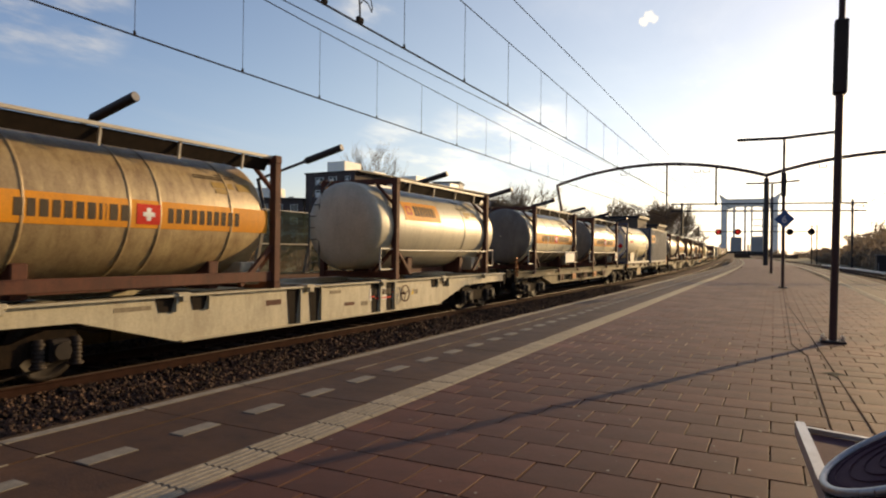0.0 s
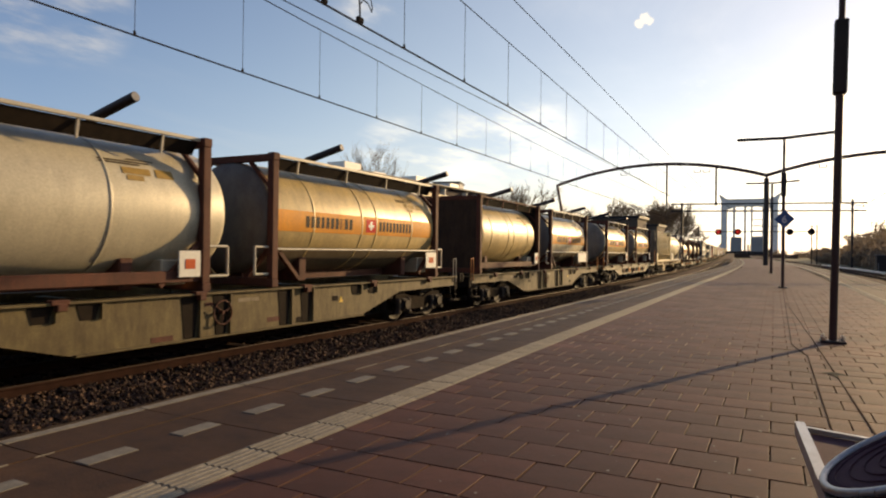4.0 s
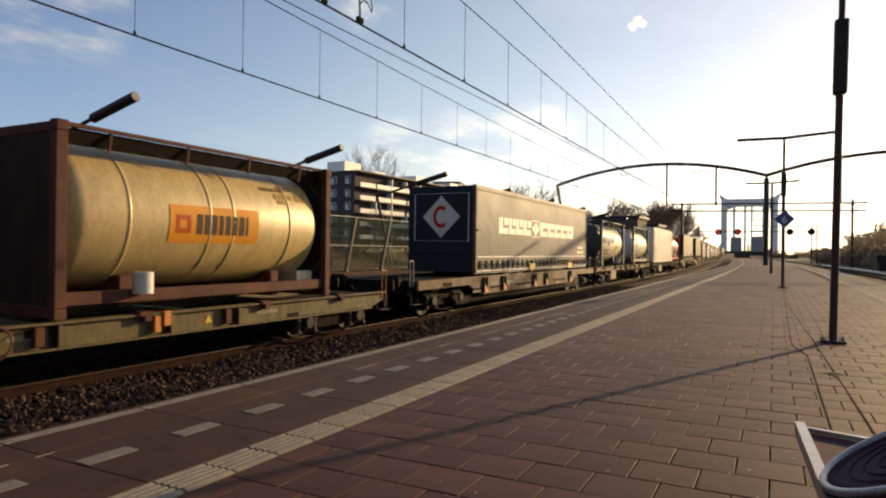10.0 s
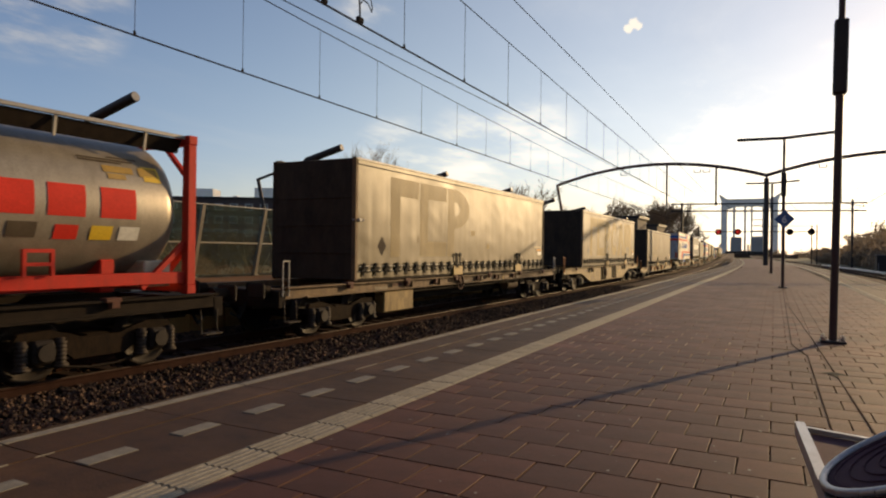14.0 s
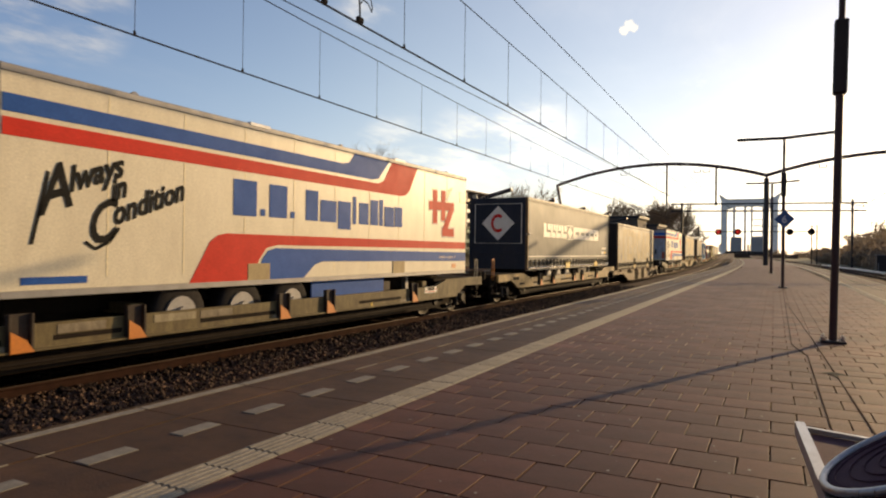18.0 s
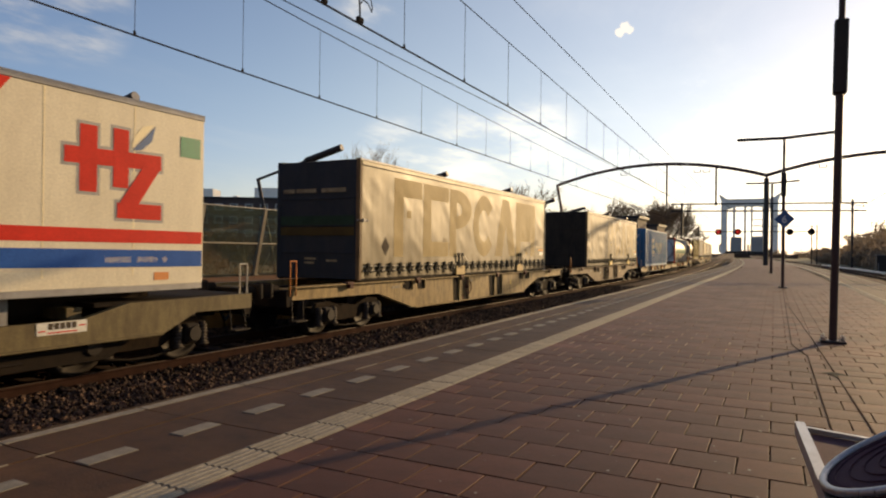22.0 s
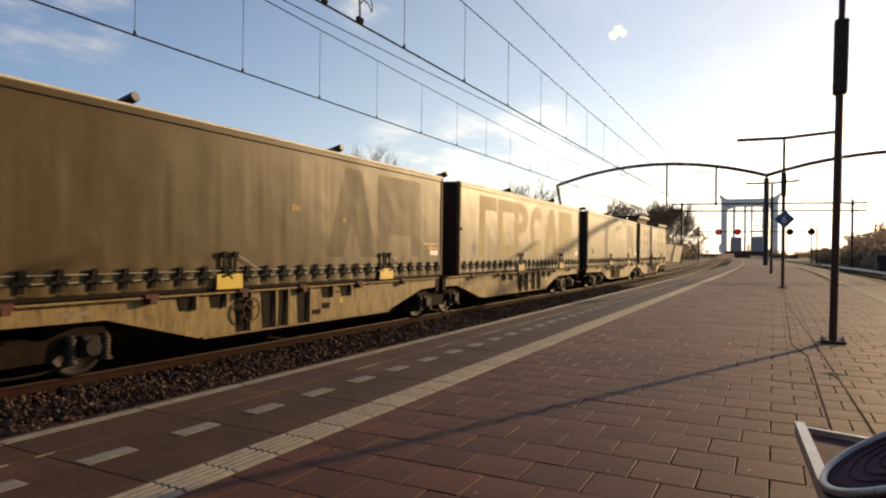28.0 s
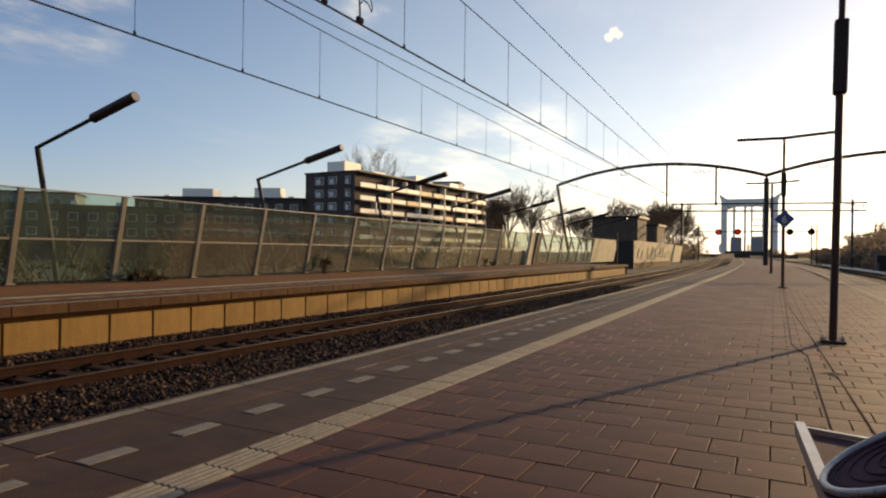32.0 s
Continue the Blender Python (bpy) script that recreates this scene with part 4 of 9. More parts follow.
# ---- buildings
def flats():
    """Six-storey flats: dark brick end wall, long balcony front running away from the camera."""
    root = thing("apartment_block", "six-storey apartment block with a dark brick end wall and white balconies", "building")
    c = Vector((-81.2, 115.6, 0))
    ang = math.pi / 2 - 0.056
    m = Matrix.Translation(c) @ Matrix.Rotation(ang, 4, "Z")
    root.matrix_world = m
    # local x runs along the balcony front, local y back into the depth, the front faces the line
    H, LN, DP, ST = 18.0, 64.0, 14.0, 2.85
    z0 = H - 6 * ST - 0.5
    part("end_wall", MB().box(0.15, DP / 2, H / 2 - 3, 0.3, DP, H + 6), DBRICK, root, "dark brick end wall")
    part("back_wall", MB().box(LN / 2, DP, H / 2 - 3, LN, 0.3, H + 6), DBRICK, root)
    part("front_wall", MB().box(LN / 2 + 0.3, 0.4, H / 2 - 3, LN, 0.3, H + 6), DBRICK, root, "dark brick front wall")
    part("far_wall", MB().box(LN, DP / 2, H / 2 - 3, 0.3, DP, H + 6), DBRICK, root)
    roof = part("roof", MB().box(LN / 2, DP / 2 - 0.4, H + 0.12, LN + 0.4, DP + 1.6, 0.3), POLE, root, "dark flat roof edge")
    for x, w, d, h in ((5, 6, 5, 2.6), (16, 5, 4, 1.6), (34, 5, 5, 2.4), (52, 5, 5, 2.2)):
        part("roof_house", MB().box(x, 7, H + h / 2 + 0.2, w, d, h), LCONC, roof, "pale lift housing on the roof")
    win = MB().box(0, 0, 0, 0.08, 2.2, 1.5).mesh("window", WINDOW)
    fr = MB()
    fr.box(0.0, 0, 0.78, 0.10, 2.3, 0.10).box(0, 0, -0.78, 0.10, 2.3, 0.10).box(0, 1.12, 0, 0.10, 0.10, 1.6).box(0, -1.12, 0, 0.10, 0.10, 1.6).box(0, 0, 0, 0.10, 0.08, 1.5).box(0, 0.3, -0.2, 0.09, 1.2, 1.0)
    fr = fr.mesh("window_frame", WFRAME)
    for k in range(6):
        z = z0 + ST * k + 1.6
        for y, sc in ((1.9, 0.62), (6.2, 1.0), (10.0, 1.0)):
            w = part("window", win, None, root)
            w.location, w.scale = (-0.02, y, z), (1, sc, 1)
            part("window_frame", fr, None, w)
    slab = MB().box(0, 0, 0, 6.0, 1.5, 0.2).mesh("balcony", POLE)
    rnd = random.Random(77)
    ochre = mat("ochre_balcony_panel", (0.58, 0.40, 0.19), (0.48, 0.33, 0.16), 0.5, scale=0.5, fine=10, bump=0.03)
    front = [MB().box(-0.2 + o, -0.72, 0.60, wd, 0.06, 0.95).mesh("parapet", m) for wd, o, m in ((5.4, 0, LCONC), (4.9, -0.3, LCONC), (5.2, 0, ochre), (5.5, 0, LCONC))]
    side = MB().box(2.95, 0, 1.35, 0.26, 1.5, 2.7).mesh("screen", LCONC)
    glassw = MB().box(0, 0.92, 1.5, 4.6, 0.06, 1.9).mesh("window", WINDOW)
    net = [MB().box(o, 0.86, 1.4, wd, 0.05, 2.2).mesh("curtain", CURTAINW) for wd, o in ((2.6, -0.8), (1.4, 0.7), (0.7, -1.6), (3.4, 0.2))]
    for k in range(6):
        for i in range(10):
            b = part("balcony", slab, None, root)
            b.location = (3.4 + 6.1 * i, -0.5, z0 + ST * k)
            for nm, me in (("parapet", rnd.choice(front)), ("screen", side), ("window", glassw), ("curtain", rnd.choice(net))):
                if nm != "screen" or i % 2 or rnd.random() < 0.5:
                    part(nm, me, None, b)


GREYBRICK = mat("brown_brick", (0.105, 0.072, 0.048), (0.075, 0.053, 0.037), 0.85, scale=0.8, fine=14, bump=0.2)
DECK_GREY = mat("blue_grey_cladding", (0.20, 0.21, 0.225), (0.16, 0.17, 0.18), 0.6, scale=0.3, fine=3, bump=0.03)


def low_blocks():
    def block(name, c, ang, ln, dp, h, wall, label, floors, roofs=()):
        root = thing(name, label, "building", Matrix.Translation(c) @ Matrix.Rotation(ang, 4, "Z"), "buildings behind the barrier")
        part("wall", MB().box(0, 0, h / 2 - 4, ln, dp, h + 8), wall, root)
        part("roof", MB().box(0, 0, h + 0.15, ln + 0.8, dp + 0.8, 0.4), POLE, root)
        w = MB().box(0, -dp / 2 - 0.02, 0, 1.5, 0.12, 1.35).mesh("window", WINDOW)
        f = MB().box(0, -dp / 2 - 0.06, 0.72, 1.7, 0.1, 0.1).box(0, -dp / 2 - 0.06, -0.72, 1.7, 0.1, 0.1).box(0.8, -dp / 2 - 0.06, 0, 0.1, 0.1, 1.4).box(-0.8, -dp / 2 - 0.06, 0, 0.1, 0.1, 1.4).mesh("window_frame", WFRAME)
        for k in range(floors):
            for i in range(int(ln / 3.4)):
                ob = part("window", w, None, root)
                ob.location = (-ln / 2 + 2 + 3.4 * i, 0, h - 1.9 - 2.9 * k)
                part("window_frame", f, None, ob)
        for x, y, s, hh in roofs:
            part("roof_house", MB().box(x, y, h + hh / 2 + 0.3, s, s * 0.8, hh), LCONC, root, "pale housing on the roof")
    block("long_flats", (-115, 112, 0), 0.49, 38, 12, 12.2, DBRICK, "long low dark brick block of flats with a flat roof", 3, ((-6, 0, 7, 2.2), (10, 0, 6, 2.6), (-14, 0, 1.2, 0.8), (2, 0, 1.2, 0.8), (15, 0, 1.2, 0.8)))
    block("long_flats", (-128, 76, 0), 0.85, 52, 11, 8.6, DBRICK, "low grey terrace behind the glass barrier", 2, ((-10, 0, 1.2, 1.0), (6, 0, 1.2, 1.1), (14, 0, 1.2, 1.0)))
    block("tower_flats", (-160, 96, 0), 0.8, 16, 12, 13.5, DECK_GREY, "distant pale block of flats", 4)
    block("brick_house", (-82, 186, 0), 0.3, 14, 10, 14.0, DBRICK, "dark brick building among the trees", 3, ((3, 0, 3, 2.6),))
    block("tower_flats", (-106, 210, 0), 0.3, 9.5, 10, 25.3, DECK_GREY, "distant grey tower behind the flats", 4)
    block("brick_block", (-26.0, 123, 0), -0.05, 8.4, 7.0, 7.4, GREYBRICK, "dark square brick building beside the line", 0)
    block("brick_block", (-28.5, 150, 0), -0.05, 12.0, 8.0, 7.0, GREYBRICK, "low brown brick building behind the trackside trees", 1)


# ---- trees
def bare_tree(name, base, h, spread, seed, label, twigs=900, thin=1.0):
    """A trunk that forks again and again into an open crown of fine twigs."""
    rnd = random.Random(seed)
    root = thing(name, label, "tree", Matrix.Translation(base), "bare trees")
    wood, fine = MB(), MB()
    tips = []

    def grow(p, d, ln, r, lvl):
        bend = Vector((rnd.uniform(-1, 1), rnd.uniform(-1, 1), rnd.uniform(-0.2, 0.6))) * 0.16
        m = p + d * ln * 0.5
        e = (d + bend).normalized()
        q = m + e * ln * 0.5
        mb = wood if lvl < 3 else fine
        n = 6 if lvl < 2 else 4 if lvl < 4 else 3
        mb.cyl(p, m, r, n, r * 0.8, False)
        mb.cyl(m, q, r * 0.8, n, r * 0.55, False)
        if lvl > 2:
            tips.append((m, q, e))
        if lvl < 5:
            for i in range(4 if lvl < 2 else 3):
                turn = Vector((rnd.uniform(-1, 1), rnd.uniform(-1, 1), rnd.uniform(-0.15, 0.75))) * spread
                f = rnd.uniform(0.35, 1.0) if i else 1.0
                start = m + (q - m) * (f - 0.5) * 2 if f > 0.5 else p + (m - p) * f * 2
                grow(start, (e + turn).normalized(), ln * rnd.uniform(0.60, 0.84), max(r * 0.55, h * 0.0021 * thin), lvl + 1)
    grow(Vector((0, 0, 0)), Vector((0, 0, 1)), h * 0.27, h * 0.012 * thin, 0)
    part("trunk", wood, BARK, root)
    for _ in range(twigs):
        m, q, e = rnd.choice(tips)
        p = m + (q - m) * rnd.random()
        nd = (e + Vector((rnd.uniform(-1, 1), rnd.uniform(-1, 1), rnd.uniform(-0.3, 0.9))) * 0.9).normalized()
        fine.cyl(p, p + nd * h * rnd.uniform(0.04, 0.10), h * 0.0019 * thin, 3, h * 0.0008 * thin, False)
    part("crown", fine, TWIG, root)


def thicket(name, spots, label, material, seed, leaf=0.28, per=500):
    """Scrub: many small leaves and twigs round uneven clumps."""
    rnd = random.Random(seed)
    mb, tw = MB(), MB()
    for x, y, z, r, h in spots:
        lumps = [(rnd.uniform(-r, r), rnd.uniform(-r, r), rnd.uniform(0.25, 1.0) * h, rnd.uniform(0.25, 0.5) * r) for _ in range(7)]
        for i in range(8):
            lx, ly, lz, lr = rnd.choice(lumps)
            tw.cyl((x + rnd.uniform(-0.3, 0.3) * r, y + rnd.uniform(-0.3, 0.3) * r, z - 0.5), (x + lx, y + ly, z + lz + lr * rnd.uniform(0.2, 1.3)), 0.06, 4, 0.015, False)
        for i in range(per):
            lx, ly, lz, lr = rnd.choice(lumps)
            d = Vector((rnd.gauss(0, 1), rnd.gauss(0, 1), rnd.gauss(0, 0.9))).normalized() * lr * rnd.uniform(0.3, 1.15)
            p = Vector((x + lx, y + ly, max(z, z + lz))) + d
            q = Euler((rnd.uniform(0, 6), rnd.uniform(0, 6), rnd.uniform(0, 6))).to_matrix()
            s = leaf * rnd.uniform(0.5, 1.2)
            mb.add([p + q @ Vector(k) for k in ((-s, 0, 0), (0, -s * 0.45, s * 0.1), (s, 0, 0), (0, s * 0.45, s * 0.1))], [(0, 1, 2, 3)])
    root = tagged(new(name), label, "bushes", "", "stuff")
    part("leaves", mb, material, root)
    part("stems", tw, TWIG, root)


def greenery():
    bare_tree("bare_tree", (-99, 150, -1), 40, 0.33, 1, "tall bare winter tree behind the flats", 500, 0.42)
    bare_tree("bare_tree", (-60, 96, -1), 12, 0.75, 7, "slender bare tree in front of the flats", 500)
    for i, (x, y, h) in enumerate(((-62.5, 159, 25), (-70, 165, 22), (-56, 158, 23), (-50, 166, 18), (-44, 163, 17), (-39, 150, 16), (-29, 187, 22), (-31, 172, 21), (-27.5, 200, 22), (-34, 160, 20), (-26.5, 215, 20), (-28, 235, 19), (-27, 182, 20.5), (-30, 146, 16.5), (-26.5, 160, 17.5), (-27, 260, 17))):
        bare_tree("bare_tree", (x, y, -1), h, 0.80, 40 + i, "bare winter tree with a fine twiggy crown", 700)
    rnd = random.Random(21)
    thicket("line_scrub", [(-24 - rnd.uniform(0, 9) - (y - 110) * 0.02, y, -1, rnd.uniform(2.4, 4), rnd.uniform(3.5, 8.0)) for y in range(126, 330, 4)], "dense bare scrub along the embankment", TWIG, 8, 0.16, 1300)
    thicket("right_hedge", [(15.5 + rnd.uniform(0, 2.5), y, -1.2, rnd.uniform(2.0, 3.2), rnd.uniform(3.2, 4.6)) for y in range(96, 330, 4)], "brown hedge along the outer track", TWIG, 9, 0.24, 1000)
    thicket("right_wood", [(20 + rnd.uniform(0, 14) + (y - 110) * 0.05, y, -1.2, rnd.uniform(3, 5), rnd.uniform(6.0, 9.0) + (y - 120) * 0.012) for y in range(110, 400, 3)], "dark bare wood behind the hedge", TWIG, 10, 0.30, 900)
    thicket("far_wood", [(-24 + 4.2 * i + rnd.uniform(-2, 2), 620 + rnd.uniform(-40, 40), -1, 7, rnd.uniform(3, 6)) for i in range(70)], "distant wood on the horizon", TWIG, 12, 0.6, 330)
    thicket("barrier_scrub", [(-21.5 - rnd.uniform(0, 7), y, -1.0, rnd.uniform(1.2, 2.2), rnd.uniform(1.2, 3.0)) for y in [2 + 1.7 * i for i in range(44)]], "brown winter scrub behind the glass barrier", LEAF, 15, 0.13, 420)
    thicket("barrier_weeds", [(-17.3, 13.35, 0.05, 0.30, 0.30), (-17.2, 13.9, 0.05, 0.35, 0.12), (-17.4, 22.6, 0.05, 0.4, 0.6), (-17.3, 41.5, 0.05, 0.25, 0.3)], "weeds at the foot of the glass barrier", LEAF, 13, 0.06, 260)


def right_side():
    f = thing("trackside_cabinet", "dark steel trackside cabinet beside the outer track", "cabinet")
    part("body", MB().box(13.9, 112, 0.0, 1.6, 2.6, 2.4, 0.04), POLE, f)
    part("roof", MB().box(13.9, 112, 1.24, 1.8, 2.8, 0.1, 0.02), GALV, f)
    for y in range(90, 200, 10):
        p = thing("fence_post", "slim dark steel post beside the outer track", "post", pose(13.2, y, -1.05), "right-hand fence posts")
        part("shaft", MB().beam((0, 0, 0), (0, 0, 1.2), 0.07), GALV, p)
    part("cable_trough", sweep(MB(), [(12.4, -1.05), (12.9, -1.05), (12.9, -0.82), (12.4, -0.82)], 10, 150), LCONC, tagged(new("cable_duct"), "pale concrete cable duct beside the tracks", "cable duct"))


# ---- the metal bench at the camera's side
def bench():
    root = thing("bench", "dark purple steel bench with a silver frame and round seat", "bench")
    seat = mat("perforated_steel", (0.085, 0.042, 0.055), (0.062, 0.030, 0.042), 0.8, spec=0.10, scale=6, fine=160, bump=0.25)
    alu = mat("brushed_aluminium", (0.46, 0.44, 0.42), (0.36, 0.34, 0.33), 0.42, metal=0.8, scale=6, fine=120, bump=0.05)
    z = 0.42
    c, r, n = Vector((0.095, 2.90, z)), Vector((0.70, 2.715, z)), Vector((0.165, 1.70, z))
    f = r + n - c
    part("front_bar", MB().beam(c, n, 0.034, 0.05), alu, root, "silver frame bar")
    part("rear_bar", MB().beam(c, r, 0.022, 0.018), alu, root, "silver frame bar")
    part("side_bar", MB().beam(r, f, 0.03, 0.05), alu, root)
    part("near_bar", MB().beam(n, f, 0.03, 0.05), alu, root)
    lo = Vector((0, 0, -0.012))
    part("tray", MB().add([c + lo, r + lo, f + lo, n + lo, c + 2 * lo, r + 2 * lo, f + 2 * lo, n + 2 * lo], [(0, 1, 2, 3), (7, 6, 5, 4), (0, 4, 5, 1), (1, 5, 6, 2), (2, 6, 7, 3), (3, 7, 4, 0)]), seat, root, "dark purple sheet tray")
    for u, v in ((0.3, 0.3), (0.8, 0.3), (0.3, 0.8), (0.8, 0.8)):
        p = c + (r - c) * u + (n - c) * v
        part("leg", MB().cyl((p.x, p.y, 0), (p.x, p.y, z - 0.03), 0.022, 10), alu, root)
    m = Matrix.Translation((0.335, 2.121, 0.574)) @ Matrix.Rotation(-0.517, 4, "Y")
    disc = MB()
    prof = [(0.0, -0.012), (0.03, -0.006), (0.10, -0.004), (0.18, -0.006), (0.232, 0.0), (0.232, -0.02), (0.0, -0.03)]
    k = 36
    vs = [m @ Vector((rr * math.cos(RIMTURN * i / k), rr * math.sin(RIMTURN * i / k), zz)) for rr, zz in prof for i in range(k)]
    disc.add(vs, [(j * k + i, j * k + (i + 1) % k, (j + 1) * k + (i + 1) % k, (j + 1) * k + i) for j in range(len(prof) - 1) for i in range(k)], True)
    s = part("round_seat", disc, seat, root, "dark purple round seat")
    ring = MB()
    pts = [m @ Vector((0.236 * math.cos(RIMTURN * i / k), 0.236 * math.sin(RIMTURN * i / k), 0.0)) for i in range(3, 30)]
    part("rim_tube", ring.tube(pts, 0.012, 8), alu, s, "silver tube rim")
    for i in range(5):
        rr = 0.045 + 0.04 * i
        g = MB().tube([m @ Vector((rr * math.cos(RIMTURN * j / k), rr * math.sin(RIMTURN * j / k), -0.002)) for j in range(k + 1)], 0.0025, 4)
        part("groove", g, seat, s)
    skirt = MB()
    top = [m @ Vector((0.232 * math.cos(RIMTURN * i / k), 0.232 * math.sin(RIMTURN * i / k), -0.012)) for i in range(k)]
    skirt.add(top + [Vector((p.x + 0.02, p.y, max(z - 0.01, p.z - 0.26))) for p in top], [(i, (i + 1) % k, k + (i + 1) % k, k + i) for i in range(k)], True)
    part("skirt", skirt, seat, s, "dark purple ribbed side below the rim")
    part("seat_stem", MB().cyl((0.335, 2.121, z - 0.02), (0.335, 2.121, 0.56), 0.03, 10), alu, root)


RIMTURN = 2 * math.pi


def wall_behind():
    """Plain unseen wall added behind the camera to block skylight, open over the tracks."""
    root = tagged(new("wall_behind"), "plain unseen wall added to block skylight, open over the tracks", "wall", "", "structure")
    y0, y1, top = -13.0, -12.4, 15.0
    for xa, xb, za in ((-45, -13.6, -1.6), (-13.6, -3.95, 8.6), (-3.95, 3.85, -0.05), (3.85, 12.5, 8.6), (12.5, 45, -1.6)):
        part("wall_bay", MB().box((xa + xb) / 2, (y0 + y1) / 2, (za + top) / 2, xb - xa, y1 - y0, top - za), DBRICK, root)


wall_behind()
ground()
ballast_bed("ballast_left", -11.7, -3.9, 640, "brown ballast bed between the platforms")
ballast_bed("ballast_right", 3.8, 12.3, 420, "brown ballast bed of the outer track")
loose_stones()
track("track_far", -9.83, 640, 110, "railway track along the opposite platform")
track("track_near", -5.95, 420, 40, "railway track along the island platform")
track("track_right", 5.85, 420, 30, "railway track beyond the island platform")
track("track_outer", 9.75, 420, 30, "outermost railway track beside the hedge")
far_platform()
barrier()
graffiti_wall()
street_lamps()
platform_post("platform_post", 0.667, 9.5, 5.0, 3.13, 4.07, True, 0, 0.046, 0.8)
platform_post("platform_post", 0.25, 24.05, 4.95, 3.02, 3.80, True, 2.27)
platform_post("platform_post", -0.16, 42.5, 5.3, 3.2, 4.1, True, 0, 0.075)
arch()
wires()
signal_gantry()
bridge()
flats()
low_blocks()
greenery()
right_side()
bench()


# ---- the goods train
RUST = mat("rusty_brown_frame", (0.125, 0.042, 0.024), (0.080, 0.031, 0.021), 0.75, scale=2.5, fine=50, bump=0.2, dirt=(0.04, 0.024, 0.019), amount=0.3, spec=0.25)
DARKFRAME = mat("dark_green_frame", (0.060, 0.060, 0.050), (0.042, 0.042, 0.036), 0.6, scale=2.5, bump=0.1)
BLUEFRAME = mat("dull_blue_frame", (0.050, 0.055, 0.105), (0.036, 0.040, 0.078), 0.6, scale=2.5, bump=0.1, dirt=(0.07, 0.045, 0.035), amount=0.25, spec=0.2)
REDFRAME = mat("red_frame", (0.52, 0.026, 0.016), (0.42, 0.024, 0.015), 0.62, scale=2, bump=0.08, dirt=(0.16, 0.03, 0.02), amount=0.2, spec=0.15)
SHELL_BEIGE = mat("dirty_beige_tank", (0.66, 0.49, 0.21), (0.54, 0.39, 0.16), 0.45, metal=0.05, scale=0.9, fine=30, bump=0.05, dirt=(0.2, 0.135, 0.075), amount=0.26, stretch=(1, 0.6, 1), spec=0.65)
SHELL_GREY = mat("grey_tank", (0.56, 0.50, 0.36), (0.47, 0.42, 0.30), 0.45, metal=0.05, scale=0.8, fine=30, bump=0.05, dirt=(0.21, 0.165, 0.11), amount=0.2, spec=0.6)
SHELL_CREAM = mat("cream_tank", (0.86, 0.75, 0.50), (0.80, 0.69, 0.45), 0.44, scale=0.8, fine=30, bump=0.04, dirt=(0.38, 0.28, 0.18), amount=0.2, spec=0.7, coat=0.05)
FADEDBUFF = mat("faded_buff_notice", (0.42, 0.33, 0.18), (0.34, 0.26, 0.14), 0.6, scale=4, bump=0.02, spec=0.2)
SHELL_WHITE = mat("white_tank", (0.84, 0.73, 0.46), (0.78, 0.67, 0.42), 0.55, scale=0.8, fine=30, bump=0.03, dirt=(0.5, 0.4, 0.27), amount=0.14, spec=0.35)
SHELL_BROWN = mat("brown_grime_tank", (0.215, 0.128, 0.064), (0.155, 0.093, 0.049), 0.5, scale=0.9, fine=30, bump=0.06, dirt=(0.085, 0.053, 0.033), amount=0.25)
SHELL_STEEL = mat("steel_tank", (0.30, 0.26, 0.20), (0.24, 0.205, 0.16), 0.40, metal=0.30, scale=0.9, fine=40, bump=0.04, dirt=(0.11, 0.085, 0.06), amount=0.25)
DARKJACKET = mat("darker_jacket", (0.20, 0.155, 0.095), (0.13, 0.10, 0.064), 0.6, scale=1.1, fine=30, bump=0.05, dirt=(0.075, 0.055, 0.038), amount=0.3, spec=0.25)
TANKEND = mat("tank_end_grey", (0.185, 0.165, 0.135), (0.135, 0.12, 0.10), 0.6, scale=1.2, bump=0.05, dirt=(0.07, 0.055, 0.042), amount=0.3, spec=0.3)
ORANGE = mat("orange_band", (0.74, 0.29, 0.010), (0.64, 0.245, 0.010), 0.6, scale=1.5, fine=40, bump=0.03, dirt=(0.25, 0.13, 0.05), amount=0.16, spec=0.25)
DULLRED = mat("dull_red_paint", (0.50, 0.085, 0.02), (0.42, 0.07, 0.02), 0.6, scale=3, bump=0.02, spec=0.15)
INK = mat("dark_lettering", (0.060, 0.045, 0.030), (0.095, 0.072, 0.048), 0.7, scale=3, bump=0.02, spec=0.12)
DECALRED = mat("red_decal", (0.60, 0.030, 0.018), (0.50, 0.028, 0.018), 0.62, bump=0.02, spec=0.12)
DECALBLUE = mat("blue_decal", (0.016, 0.090, 0.34), (0.013, 0.074, 0.28), 0.62, bump=0.02, spec=0.12)
DECALYEL = mat("yellow_decal", (0.68, 0.44, 0.03), (0.58, 0.38, 0.03), 0.45, bump=0.02)
DECALGRN = mat("green_decal", (0.03, 0.22, 0.10), (0.025, 0.18, 0.085), 0.4, bump=0.02)
DECALWHT = mat("white_decal", (0.72, 0.70, 0.62), (0.62, 0.6, 0.52), 0.45, bump=0.02, dirt=(0.3, 0.26, 0.2), amount=0.12)
PALERAIL = mat("pale_rail", (0.50, 0.46, 0.37), (0.40, 0.36, 0.29), 0.5, scale=3, bump=0.05)
CURTAIN = mat("olive_tan_curtain", (0.094, 0.063, 0.017), (0.068, 0.046, 0.0135), 0.46, scale=0.8, fine=25, bump=0.10, dirt=(0.140, 0.090, 0.024), amount=0.18, spec=0.31)
